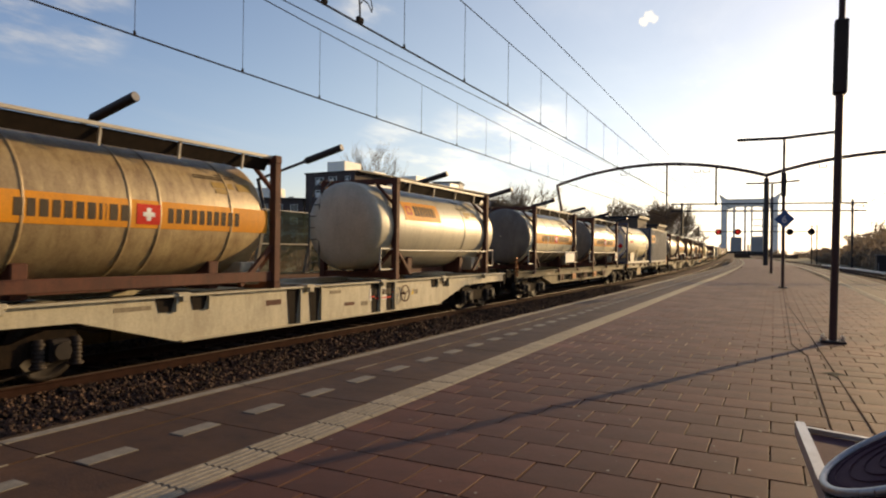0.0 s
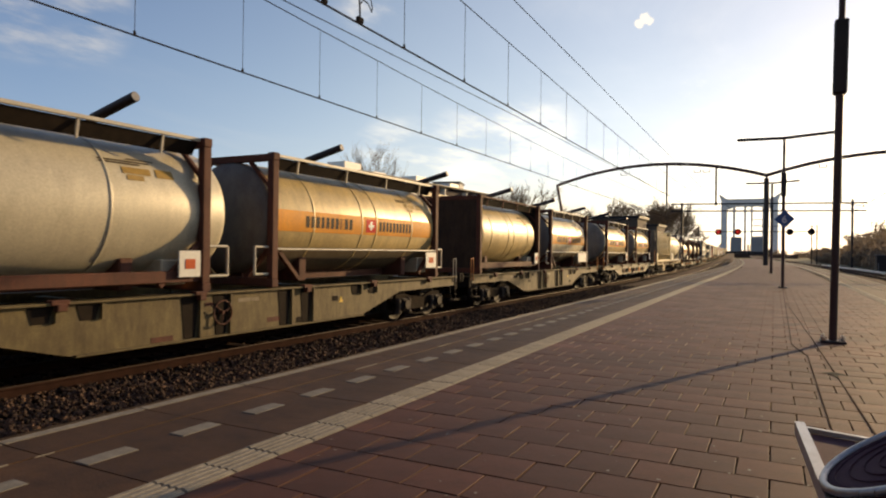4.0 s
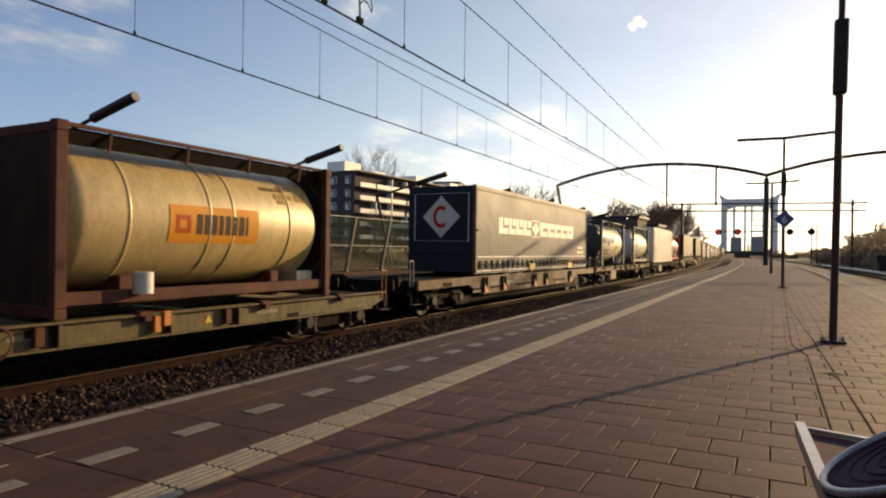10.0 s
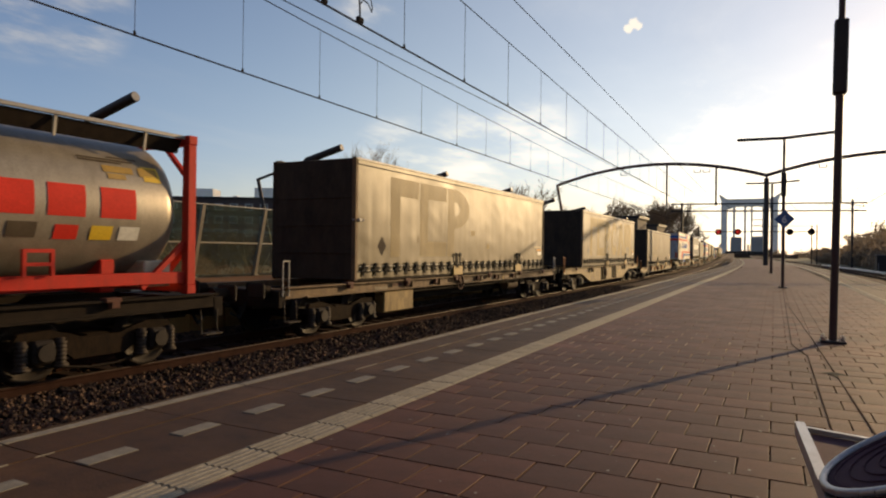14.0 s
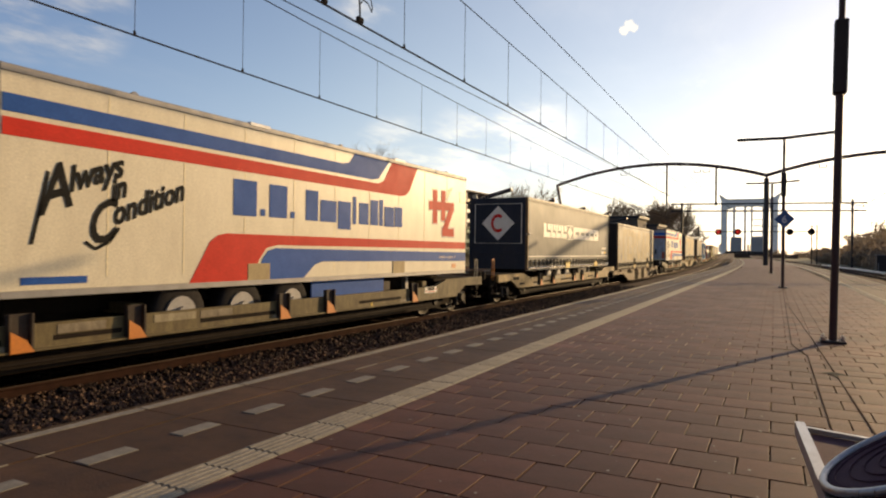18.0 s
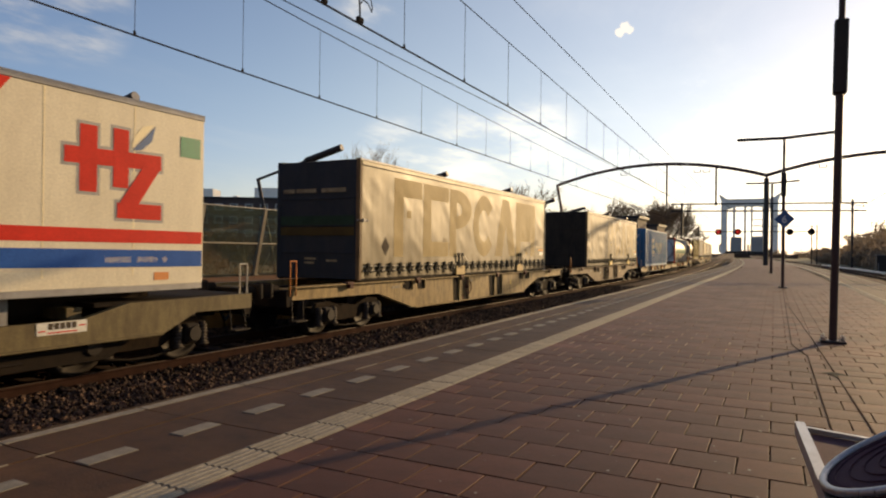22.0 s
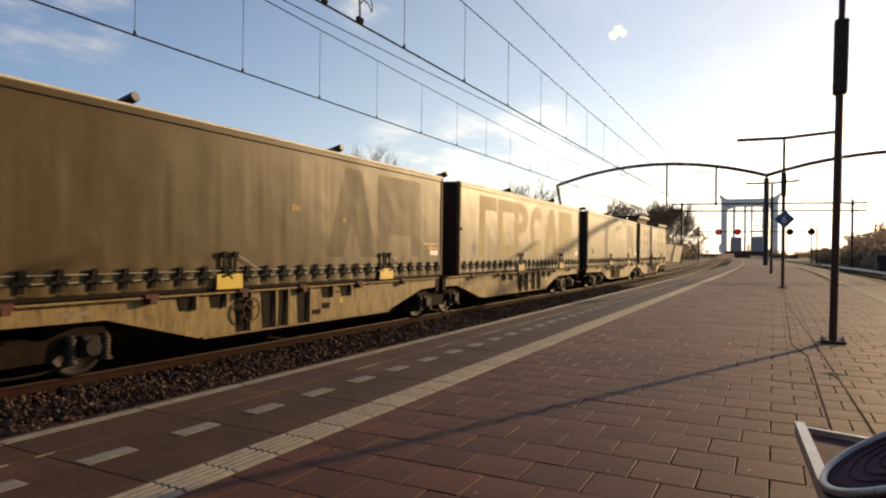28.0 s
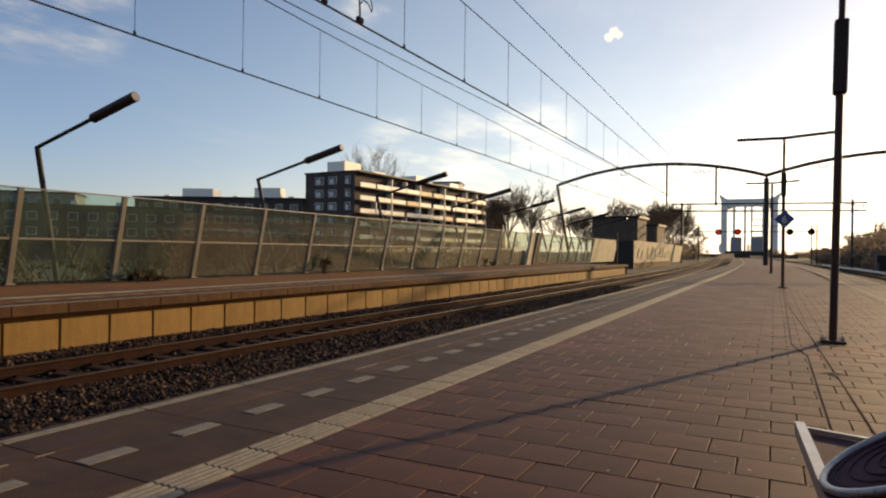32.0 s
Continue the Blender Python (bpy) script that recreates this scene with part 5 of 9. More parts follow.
CURTAIN_MARK = mat("faded_pale_lettering", (0.352, 0.250, 0.092), (0.286, 0.200, 0.072), 0.58, scale=0.45, fine=25, bump=0.08, dirt=(0.14, 0.092, 0.028), amount=0.22, spec=0.14)
CURTAIN_DIM = mat("dim_lettering", (0.225, 0.157, 0.053), (0.180, 0.125, 0.043), 0.55, scale=0.5, fine=25, bump=0.08, dirt=(0.10, 0.067, 0.020), amount=0.33, spec=0.2)
CURTAIN_SHADE = mat("dark_ghost_lettering", (0.058, 0.037, 0.0105), (0.045, 0.029, 0.009), 0.55, scale=0.5, fine=25, bump=0.08, dirt=(0.078, 0.050, 0.014), amount=0.35, spec=0.16)
CURTAIN_FAINT = mat("grimy_lettering", (0.108, 0.066, 0.018), (0.084, 0.053, 0.016), 0.50, scale=0.5, fine=25, bump=0.08, dirt=(0.092, 0.057, 0.016), amount=0.4, spec=0.16)
CURTAIN_GREY = mat("slate_curtain", (0.041, 0.053, 0.062), (0.033, 0.043, 0.050), 0.52, scale=0.7, fine=25, bump=0.06, dirt=(0.070, 0.072, 0.070), amount=0.12, spec=0.18)
BULKHEAD = mat("grimy_bulkhead", (0.046, 0.033, 0.024), (0.029, 0.022, 0.017), 0.8, scale=1.4, fine=30, bump=0.15, dirt=(0.085, 0.058, 0.036), amount=0.26, spec=0.12)
NAVY = mat("navy_bulkhead", (0.022, 0.027, 0.040), (0.016, 0.021, 0.030), 0.7, scale=1.2, bump=0.06, spec=0.2, dirt=(0.045, 0.042, 0.040), amount=0.2)
BOXGREY = mat("grey_container", (0.32, 0.285, 0.235), (0.25, 0.22, 0.18), 0.6, scale=0.9, fine=35, bump=0.08, dirt=(0.11, 0.085, 0.065), amount=0.28, spec=0.3)
BOXBLUE = mat("blue_container", (0.020, 0.145, 0.275), (0.015, 0.112, 0.215), 0.42, scale=0.9, fine=35, bump=0.08, dirt=(0.09, 0.11, 0.12), amount=0.14, spec=0.42)
BOXWHITE = mat("ivory_container", (0.68, 0.62, 0.46), (0.61, 0.55, 0.40), 0.45, scale=0.8, fine=35, bump=0.05, dirt=(0.34, 0.28, 0.2), amount=0.13)
TRAILWHITE = mat("white_trailer", (0.70, 0.63, 0.47), (0.63, 0.565, 0.42), 0.42, scale=0.7, fine=35, bump=0.03, dirt=(0.36, 0.29, 0.2), amount=0.14, spec=0.35)
SILO = mat("khaki_silo", (0.66, 0.53, 0.27), (0.56, 0.45, 0.23), 0.5, scale=0.8, fine=35, bump=0.05, dirt=(0.30, 0.22, 0.12), amount=0.2, spec=0.34)
SILOYEL = mat("yellow_silo", (0.68, 0.52, 0.19), (0.60, 0.45, 0.165), 0.5, scale=0.8, fine=35, bump=0.05, dirt=(0.32, 0.22, 0.1), amount=0.18, spec=0.3)
WAG_GREY = mat("grey_green_wagon", (0.33, 0.28, 0.175), (0.25, 0.21, 0.13), 0.65, scale=1.6, fine=40, bump=0.1, dirt=(0.085, 0.056, 0.034), amount=0.36, spec=0.3)
WAG_LIGHT = mat("light_grey_wagon", (0.50, 0.45, 0.32), (0.41, 0.365, 0.26), 0.6, scale=1.4, fine=40, bump=0.1, dirt=(0.14, 0.10, 0.065), amount=0.22, spec=0.35)
SLATEBLUE = mat("slate_blue_paint", (0.055, 0.088, 0.165), (0.045, 0.072, 0.135), 0.6, scale=3, bump=0.02, spec=0.15)
# Neutral grey: cool shade of cream tank ends put into colour; also plain ends.
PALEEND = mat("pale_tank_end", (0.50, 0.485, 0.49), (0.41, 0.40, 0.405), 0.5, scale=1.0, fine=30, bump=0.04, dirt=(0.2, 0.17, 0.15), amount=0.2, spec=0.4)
WAG_OLIVE = mat("olive_wagon", (0.170, 0.130, 0.058), (0.118, 0.090, 0.044), 0.7, scale=1.6, fine=40, bump=0.12, dirt=(0.05, 0.032, 0.019), amount=0.40, spec=0.25)
ENDGREEN = mat("dull_green_print", (0.022, 0.046, 0.030), (0.015, 0.033, 0.022), 0.7, scale=2, bump=0.04, spec=0.15)
ENDOCHRE = mat("dull_ochre_print", (0.075, 0.050, 0.015), (0.05, 0.034, 0.012), 0.7, scale=2, bump=0.04, spec=0.15)
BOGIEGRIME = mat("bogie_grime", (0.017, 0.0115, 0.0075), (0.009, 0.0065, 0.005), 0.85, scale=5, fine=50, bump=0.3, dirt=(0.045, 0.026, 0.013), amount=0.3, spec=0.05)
PLACARD = mat("faded_placard", (0.46, 0.36, 0.20), (0.38, 0.295, 0.16), 0.7, scale=3, fine=40, bump=0.05, dirt=(0.24, 0.17, 0.09), amount=0.3, spec=0.2)
STENCIL = mat("worn_stencil", (0.30, 0.25, 0.17), (0.20, 0.165, 0.115), 0.7, scale=3.0, fine=40, bump=0.05, dirt=(0.08, 0.06, 0.04), amount=0.4, spec=0.2)
WAG_BROWN = mat("brown_wagon", (0.190, 0.115, 0.052), (0.125, 0.078, 0.040), 0.7, scale=1.6, fine=40, bump=0.12, dirt=(0.05, 0.030, 0.019), amount=0.40, spec=0.25)
WAG_SAND = mat("sand_wagon", (0.33, 0.225, 0.088), (0.24, 0.165, 0.068), 0.62, scale=1.6, fine=40, bump=0.12, dirt=(0.06, 0.036, 0.018), amount=0.42, spec=0.2)
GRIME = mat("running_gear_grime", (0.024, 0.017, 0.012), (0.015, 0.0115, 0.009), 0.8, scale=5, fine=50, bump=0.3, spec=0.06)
WHEELM = mat("wheel_steel", (0.027, 0.019, 0.014), (0.016, 0.012, 0.010), 0.65, metal=0.1, scale=5, bump=0.1, spec=0.2)
CURTAIN_BROWN = mat("brown_grimy_curtain", (0.078, 0.048, 0.013), (0.059, 0.037, 0.011), 0.48, scale=0.6, fine=25, bump=0.10, dirt=(0.108, 0.062, 0.016), amount=0.24, spec=0.18)
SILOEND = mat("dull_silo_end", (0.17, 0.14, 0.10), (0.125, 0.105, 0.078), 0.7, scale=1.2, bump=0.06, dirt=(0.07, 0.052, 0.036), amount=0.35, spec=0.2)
DULLYEL = mat("grimy_yellow_plate", (0.40, 0.24, 0.035), (0.30, 0.18, 0.03), 0.6, scale=4, bump=0.05, dirt=(0.12, 0.08, 0.03), amount=0.3)
GEARGREY = mat("dusty_gear_steel", (0.052, 0.038, 0.028), (0.030, 0.022, 0.017), 0.7, scale=5, bump=0.1, spec=0.2)
FADEDMARK = mat("faded_cream_letters", (0.70, 0.62, 0.40), (0.58, 0.52, 0.34), 0.6, scale=1.5, bump=0.04, dirt=(0.30, 0.30, 0.24), amount=0.22, spec=0.2)
SHELL_RUSTY = mat("rust_stained_tank", (0.47, 0.355, 0.185), (0.33, 0.235, 0.115), 0.5, metal=0.1, scale=1.1, fine=30, bump=0.06, dirt=(0.13, 0.065, 0.032), amount=0.42)
# White doors with some dirt, their shade painted into a darker grey.
SHADEDDOOR = mat("shaded_dirty_doors", (0.44, 0.42, 0.40), (0.34, 0.32, 0.31), 0.6, scale=1.4, fine=30, bump=0.04, dirt=(0.10, 0.085, 0.08), amount=0.32, spec=0.2)
SHELL_BRIGHT = mat("glossy_cream_tank", (0.90, 0.80, 0.55), (0.84, 0.74, 0.49), 0.47, scale=0.8, fine=30, bump=0.03, dirt=(0.46, 0.36, 0.24), amount=0.12, spec=0.95, coat=0.10)
AMBER = mat("orange_fitting", (0.60, 0.19, 0.02), (0.48, 0.15, 0.02), 0.5, bump=0.05)
ALUEDGE = mat("aluminium_edge", (0.74, 0.66, 0.50), (0.60, 0.53, 0.40), 0.5, scale=3, bump=0.05)

RIM = 2 * math.pi


def dome(y, r, d, sg, n=7):
    """Profile of a dished tank end that bulges by d."""
    return [(y + sg * d * math.sin(i / n * math.pi / 2), max(0.02, r * math.cos(i / n * math.pi / 2) ** 0.62)) for i in range(n + 1)]


def patch(mb, y0, y1, a0, a1, r, cz):
    return mb.lathe([(y0, r), (y1, r)], max(3, int((a1 - a0) / 4)), 0, cz, a0, a1)


def word(mb, y, widths, a0, a1, r, cz, gap=0.045):
    """A row of plain blocks on a round shell."""
    for w in widths:
        patch(mb, y, y + w, a0, a1, r, cz)
        y += w + gap
    return mb


def letters(y, widths, a0, a1, r, cz, gap, material, parent, label):
    """A row of plain blocks on a round shell, each a part."""
    for w in widths:
        part("lettering", patch(MB(), y, y + w, a0, a1, r, cz), material, parent, label)
        y += w + gap


def tank(label, L=6.06, H=2.62, R=1.13, over=0.0, shell=SHELL_BEIGE, frame=RUST, end=TANKEND, band=None, sign=None, belt=True, plate=None, sill=False, rings=(-0.30, -0.04, 0.05, 0.30), extra=None, boxed=False, pot=None):
    root = thing("tank_container", label, "tank container", group="tank containers")
    cz = H - R - 0.13
    h = L / 2
    tl = h - 0.10 + over
    d = 0.34 if over > 0.2 else 0.42
    body = MB().lathe(dome(-tl + d, R, d, -1)[::-1] + dome(tl - d, R, d, 1), 44, 0, cz)
    vessel = part("vessel", body, shell, root)
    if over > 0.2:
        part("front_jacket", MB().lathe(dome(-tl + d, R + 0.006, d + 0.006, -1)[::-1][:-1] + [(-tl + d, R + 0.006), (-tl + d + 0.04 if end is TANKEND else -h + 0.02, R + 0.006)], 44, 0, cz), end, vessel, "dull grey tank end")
    for k in rings:
        # On brown shells a pale seam colour paints the highlight along each seam.
        part("seam", MB().lathe([(k * L - 0.03, R + 0.002), (k * L - 0.022, R + 0.012), (k * L + 0.022, R + 0.012), (k * L + 0.03, R + 0.002)], 44, 0, cz), PALERAIL if shell is SHELL_BROWN else shell, vessel)
    px = 1.14
    for sy in (-1, 1):
        y = sy * (h - 0.09)
        for sx in (-1, 1):
            post = part("corner_post", MB().box(sx * px, y, H / 2, 0.15, 0.17, H - 0.3, 0.012), frame, root)
            for z in (0.075, H - 0.075):
                part("corner_casting", MB().box(sx * (px + 0.004), y, z, 0.165, 0.18, 0.15, 0.012), frame, post)
        part("end_rail", MB().box(0, y, 0.10, 2 * px - 0.15, 0.14, 0.16, 0.01), frame, root)
        part("end_rail", MB().box(0, y, H - 0.09, 2 * px - 0.15, 0.12, 0.14, 0.01), frame, root)
        for sx in (-1, 1):
            part("brace", MB().beam((sx * 1.05, y, 0.75), (sx * 0.45, y, 0.15), 0.08), frame, root)
            part("brace", MB().beam((sx * 1.05, y, H - 0.65), (sx * 0.55, y, H - 0.15), 0.07), frame, root)
            if not boxed:
                part("brace", MB().beam((sx * 1.10, y - sy * 0.05, 0.85), (sx * 1.08, y - sy * 0.85, 0.12), 0.08), frame, root)
        if boxed:
            part("end_panel", MB().box(0, y + sy * 0.03, H / 2, 2 * px - 0.15, 0.03, H - 0.3), BULKHEAD, root, "dark end panel")
    if sill or boxed:
        for sx in (-1, 1):
            part("bottom_rail", MB().box(sx * 1.09, 0, 0.27, 0.12, L - 0.35, 0.19, 0.01), frame, root)
    if belt:
        for sx in (-1, 1):
            part("belt_rail", MB().cyl((sx * 1.19, -h + 0.17, 0.74), (sx * 1.19, h - 0.17, 0.74), 0.026, 8), PALERAIL, root)
    for y in (-h + 1.35, h - 1.35):
        part("saddle", MB().box(0, y, 0.32, 1.7, 0.24, 0.5, 0.02), frame, root)
    part("keel_beam", MB().box(0, 0, 0.16, 0.5, L - 0.4, 0.16), frame, root)
    for sx in (-1, 1):
        part("top_rail", MB().box(sx * 1.10, 0, H - 0.035, 0.06, L - 0.3, 0.06, 0.008), PALERAIL if sx > 0 and not boxed and frame is RUST else frame if frame is not REDFRAME else GALV, root)
    part("walkway", MB().box(0.86, 0, H - 0.085, 0.36, L - 0.36, 0.03), GRIME, root, "dark grating walkway on top")
    part("spill_trough", MB().prism([(1.05, H - 0.07), (1.07, H - 0.07), (0.96, H - 0.29), (0.93, H - 0.29)], "y", -h + 0.2, h - 0.2), GRIME, root, "dark sheet trough")
    for i in range(4):
        y = -h + 0.9 + i * (L - 1.8) / 3
        part("stay", MB().beam((1.045, y, H - 0.34), (1.085, y, H - 0.05), 0.034), PALERAIL if not boxed else frame, root)
    part("manhole", MB().cyl((0, 0.2, cz + R - 0.03), (0, 0.2, H - 0.02), 0.27, 16).cyl((0, 1.0, cz + R - 0.03), (0, 1.0, H - 0.06), 0.12, 10), GRIME, root)
    # ladder at the front end
    la = MB()
    y = -h - 0.03 - (over * 0.8 if over > 0.2 else 0)
    for x in (-0.95, -0.62):
        la.tube([(x, y, 0.25), (x, y, H - 0.75), (x, y + 0.16, H - 0.30), (x, y + 0.5, H - 0.06)], 0.02, 6)
    for i in range(6):
        la.cyl((-0.95, y, 0.4 + i * 0.3), (-0.62, y, 0.4 + i * 0.3), 0.014, 6)
    part("ladder", la, DARKFRAME, root)
    if belt or over > 0.2:
        for sy in (-1, 1):
            e = sy * (h + 0.02)
            o = sy * max(0.35, over * 0.6)
            part("guard_loop", MB().tube([(1.12, e, 0.78), (1.12, e + o, 0.78), (1.12, e + o, 0.26), (1.12, e, 0.26)], 0.026, 8), PALERAIL, root, "pale bent tube guard")
    part("valve_box", MB().box(0.62, h - 0.55, 0.34, 0.7, 0.5, 0.42, 0.02), SHELL_GREY, root)
    r = R + 0.008
    if band:
        for sg, a in ((1, -13), (-1, 171)):
            patch_mb = patch(MB(), -h + 0.16, h - 0.30, a, a + 22, r, cz)
            bd = part("orange_band", patch_mb, ORANGE, vessel, "orange band along the tank")
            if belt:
                part("lower_jacket", patch(MB(), -h + 0.10, h - 0.12, a - 95 if sg > 0 else a + 22 + 24, a - 18 if sg > 0 else a + 22 + 90, R + 0.004, cz), DARKJACKET, vessel, "darker lower half of the tank's jacket")
            if sg > 0:
                part("lettering", word(MB(), -h + 1.1, [0.115, 0.11, 0.12, 0.11, 0.115, 0.115, 0.12, 0.045, 0.01, 0.13, 0.12], a + 5, a + 17, r + 0.004, cz, 0.055), INK, bd, "dark block lettering")
                part("lettering", word(MB(), 0.45, [0.105] * 10, a + 5, a + 17, r + 0.004, cz, 0.055), INK, bd, "dark block lettering")
                part("red_shield", patch(MB(), -0.13, 0.30, a + 3, a + 19, r + 0.005, cz), DECALRED, bd, "red shield")
                part("white_cross", patch(patch(MB(), 0.045, 0.125, a + 6, a + 16, r + 0.008, cz), -0.02, 0.19, a + 9.3, a + 12.7, r + 0.0085, cz), SIGNWHITE, bd, "white cross on the shield")
    if sign:
        y0, y1, a0, a1 = sign
        sg = part("orange_sign", patch(MB(), y0, y1, a0, a1, r, cz), ORANGE, vessel, "orange sign panel on the tank")
        w = (y1 - y0) * 0.62 / 9.8
        letters(y0 + (y1 - y0) * 0.27, [w * k for k in (1.0, 0.85, 1.0, 0.8, 0.95, 0.95, 1.0, 0.42)], a0 + (a1 - a0) * 0.24, a1 - (a1 - a0) * 0.22, r + 0.004, cz, w * 0.34, INK, sg, "dark plain block")
        ya, yb, aa, ab = y0 + (y1 - y0) * 0.06, y0 + (y1 - y0) * 0.21, a0 + (a1 - a0) * 0.26, a1 - (a1 - a0) * 0.26
        ey, ea = (yb - ya) * 0.26, (ab - aa) * 0.26
        em = patch(patch(patch(patch(MB(), ya, yb, aa, aa + ea, r + 0.004, cz), ya, yb, ab - ea, ab, r + 0.004, cz), ya, ya + ey, aa + ea, ab - ea, r + 0.004, cz), yb - ey, yb, aa + ea, ab - ea, r + 0.004, cz)
        part("emblem", em, DULLRED, sg, "square outline emblem in dull red")
    for ya, yb, a0, a1 in ((h - 1.55, h - 1.05, 27, 33), (h - 0.95, h - 0.62, 26, 34), (h - 1.5, h - 1.2, 21.5, 26)):
        part("data_plate", patch(MB(), ya, yb, a0, a1, r, cz), DULLYEL, vessel, "small yellow notice plate")
    for ya, yb, a0, a1 in ((h - 1.9, h - 1.0, 38, 39.5), (h - 1.9, h - 1.2, 35.5, 37), (h - 1.4, h - 0.9, 41, 42.5)):
        part("notice_bar", patch(MB(), ya, yb, a0, a1, r, cz), INK, vessel)
    if plate:
        part("white_plate", MB().box(1.215, h - 1.0 if plate > 0.8 else h - 0.45, 0.48, 0.03, plate, 0.44, 0.01), DECALWHT, root, "white notice board")
        if plate < 0.8:
            part("hazard_mark", MB().box(1.235, h - 0.45, 0.48, 0.006, plate * 0.45, 0.16), DULLRED, root, "faded red hazard mark")
    if pot is not None:
        part("document_tube", MB().cyl((1.24, pot, 0.30), (1.24, pot, 0.63), 0.15, 16), DECALWHT, root, "pale upright document tube")
    if extra:
        extra(vessel, root, r, cz, h)
    return root


def long_tank(label, L=9.125, H=2.72, R=1.16, shell=SHELL_WHITE, rear_blue=True):
    root = thing("tank_container", label, "tank container", group="tank containers")
    cz, h, d = H - R - 0.10, L / 2, 0.35
    v = part("vessel", MB().lathe([(-h + 0.12, 0.02), (-h + 0.12, R - 0.22), (-h + 0.17, R - 0.06), (-h + 0.30, R), (h - 0.30, R), (h - 0.17, R - 0.06), (h - 0.12, R - 0.22), (h - 0.12, 0.02)], 48, 0, cz), shell, root)
    for k in (-0.42, -0.2, 0.0, 0.2, 0.42):
        part("seam", MB().lathe([(k * L - 0.02, R + 0.001), (k * L - 0.012, R + 0.006), (k * L + 0.012, R + 0.006), (k * L + 0.02, R + 0.001)], 44, 0, cz), shell, v)
    for sy in (-1, 1):
        y = sy * (h - 0.06)
        for sx in (-1, 1):
            part("corner_post", MB().box(sx * 1.17, y, H / 2, 0.10, 0.11, H, 0.01), BLUEFRAME, root)
        part("end_rail", MB().box(0, y, 0.1, 2.24, 0.10, 0.16, 0.01), BLUEFRAME, root)
        part("end_rail", MB().box(0, y, H - 0.06, 2.24, 0.10, 0.10, 0.01), BLUEFRAME, root)
        for sx in (-1, 1):
            part("brace", MB().beam((sx * 1.12, y, 0.9), (sx * 0.5, y, 0.15), 0.07), BLUEFRAME, root)
            part("brace", MB().beam((sx * 1.12, y, H - 0.8), (sx * 0.6, y, H - 0.1), 0.07), BLUEFRAME, root)
    for sx in (-1, 1):
        part("bottom_rail", MB().box(sx * 1.12, 0, 0.10, 0.14, L - 0.24, 0.14, 0.01), PALERAIL, root)
    for y in (-h + 1.6, 0, h - 1.6):
        part("saddle", MB().box(0, y, 0.22, 2.0, 0.3, 0.36), PALERAIL, root)
    part("skirt_plate", MB().prism([(-h + 1.1, 0.17), (-h + 2.5, 0.17), (-h + 2.4, 0.80), (-h + 1.1, 0.72)], "x", 1.14, 1.19), SHELL_GREY, root, "pale gusset plate")
    r = R + 0.008
    for ya, a0, a1 in ((-h + 1.75, 16, 23), (-h + 1.75, 25, 32)):
        part("orange_notice", patch(MB(), ya, ya + 0.42, a0, a1, r, cz), DECALYEL, v, "orange notice plate")
    part("hazard_plate", patch(MB(), -h + 1.18, -h + 1.75, -1, 8, r, cz), DECALRED, v, "red hazard plate")
    for i in range(6):
        u = abs(i - 2.5) / 3
        part("hazard_diamond", patch(MB(), -h + 1.85 + i * 0.085, -h + 1.935 + i * 0.085, 3 - 6.5 * (1 - u), 3 + 6.5 * (1 - u), r, cz), DECALRED, v)
    for ya, yb, a0, a1 in ((0.6, 1.3, 33, 35), (1.4, 2.4, 36, 38), (1.4, 2.2, 32.5, 34.5)):
        part("notice_bar", patch(MB(), -h + ya, -h + yb, a0, a1, r, cz), INK, v)
    if rear_blue:
        b = part("blue_label", patch(MB(), h - 1.42, h - 1.12, -22, 27, r, cz), DECALBLUE, v, "upright blue label")
        lt = MB()
        for a0 in (-12, -3, 5, 12, 19):
            patch(lt, h - 1.32, h - 1.22, a0, a0 + 4.2, r + 0.004, cz)
        part("lettering", lt, DECALWHT, b, "white plain blocks")
    for z, wd in ((0.78, 0.5), (0.66, 0.4), (0.55, 0.3)):
        part("front_notice", MB().box(0.40, -h + 0.105, cz + z, wd, 0.02, 0.065), INK, root, "dark plain bar")
    ring = MB()
    n = 32
    outer = []
    for i in range(n):
        a = RIM * i / n
        k8 = math.cos(math.pi / 8) / math.cos((a % (math.pi / 4)) - math.pi / 8)
        outer.append((1.20 * k8 * math.cos(a), 1.25 * k8 * math.sin(a)))
    vs = [(x, -y, cz + z) for y in (h - 0.30, h - 0.16) for x, z in outer] + [(0.93 * math.cos(RIM * i / n), -(h - 0.16), cz + 0.95 * math.sin(RIM * i / n)) for i in range(n)]
    ring.add(vs, [(i, (i + 1) % n, n + (i + 1) % n, n + i) for i in range(n)] + [(n + i, n + (i + 1) % n, 2 * n + (i + 1) % n, 2 * n + i) for i in range(n)])
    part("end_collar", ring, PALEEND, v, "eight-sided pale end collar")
    part("end_face", MB().cyl((0, -h + 0.15, cz), (0, -h + 0.112, cz), 0.95, 32, 0.90), PALEEND, v, "pale flat tank end, its cool shade painted in")
    part("rear_collar", MB().lathe([(h - 0.62, R + 0.004), (h - 0.58, R + 0.02), (h - 0.52, R + 0.02), (h - 0.48, R + 0.004)], 44, 0, cz), shell, v)
    for y in (-h + 3.35, h - 1.9):
        part("support_leg", MB().beam((1.14, y + 0.45, 0.95), (1.14, y, 0.14), 0.10, 0.05), shell, root, "pale slanting support leg")
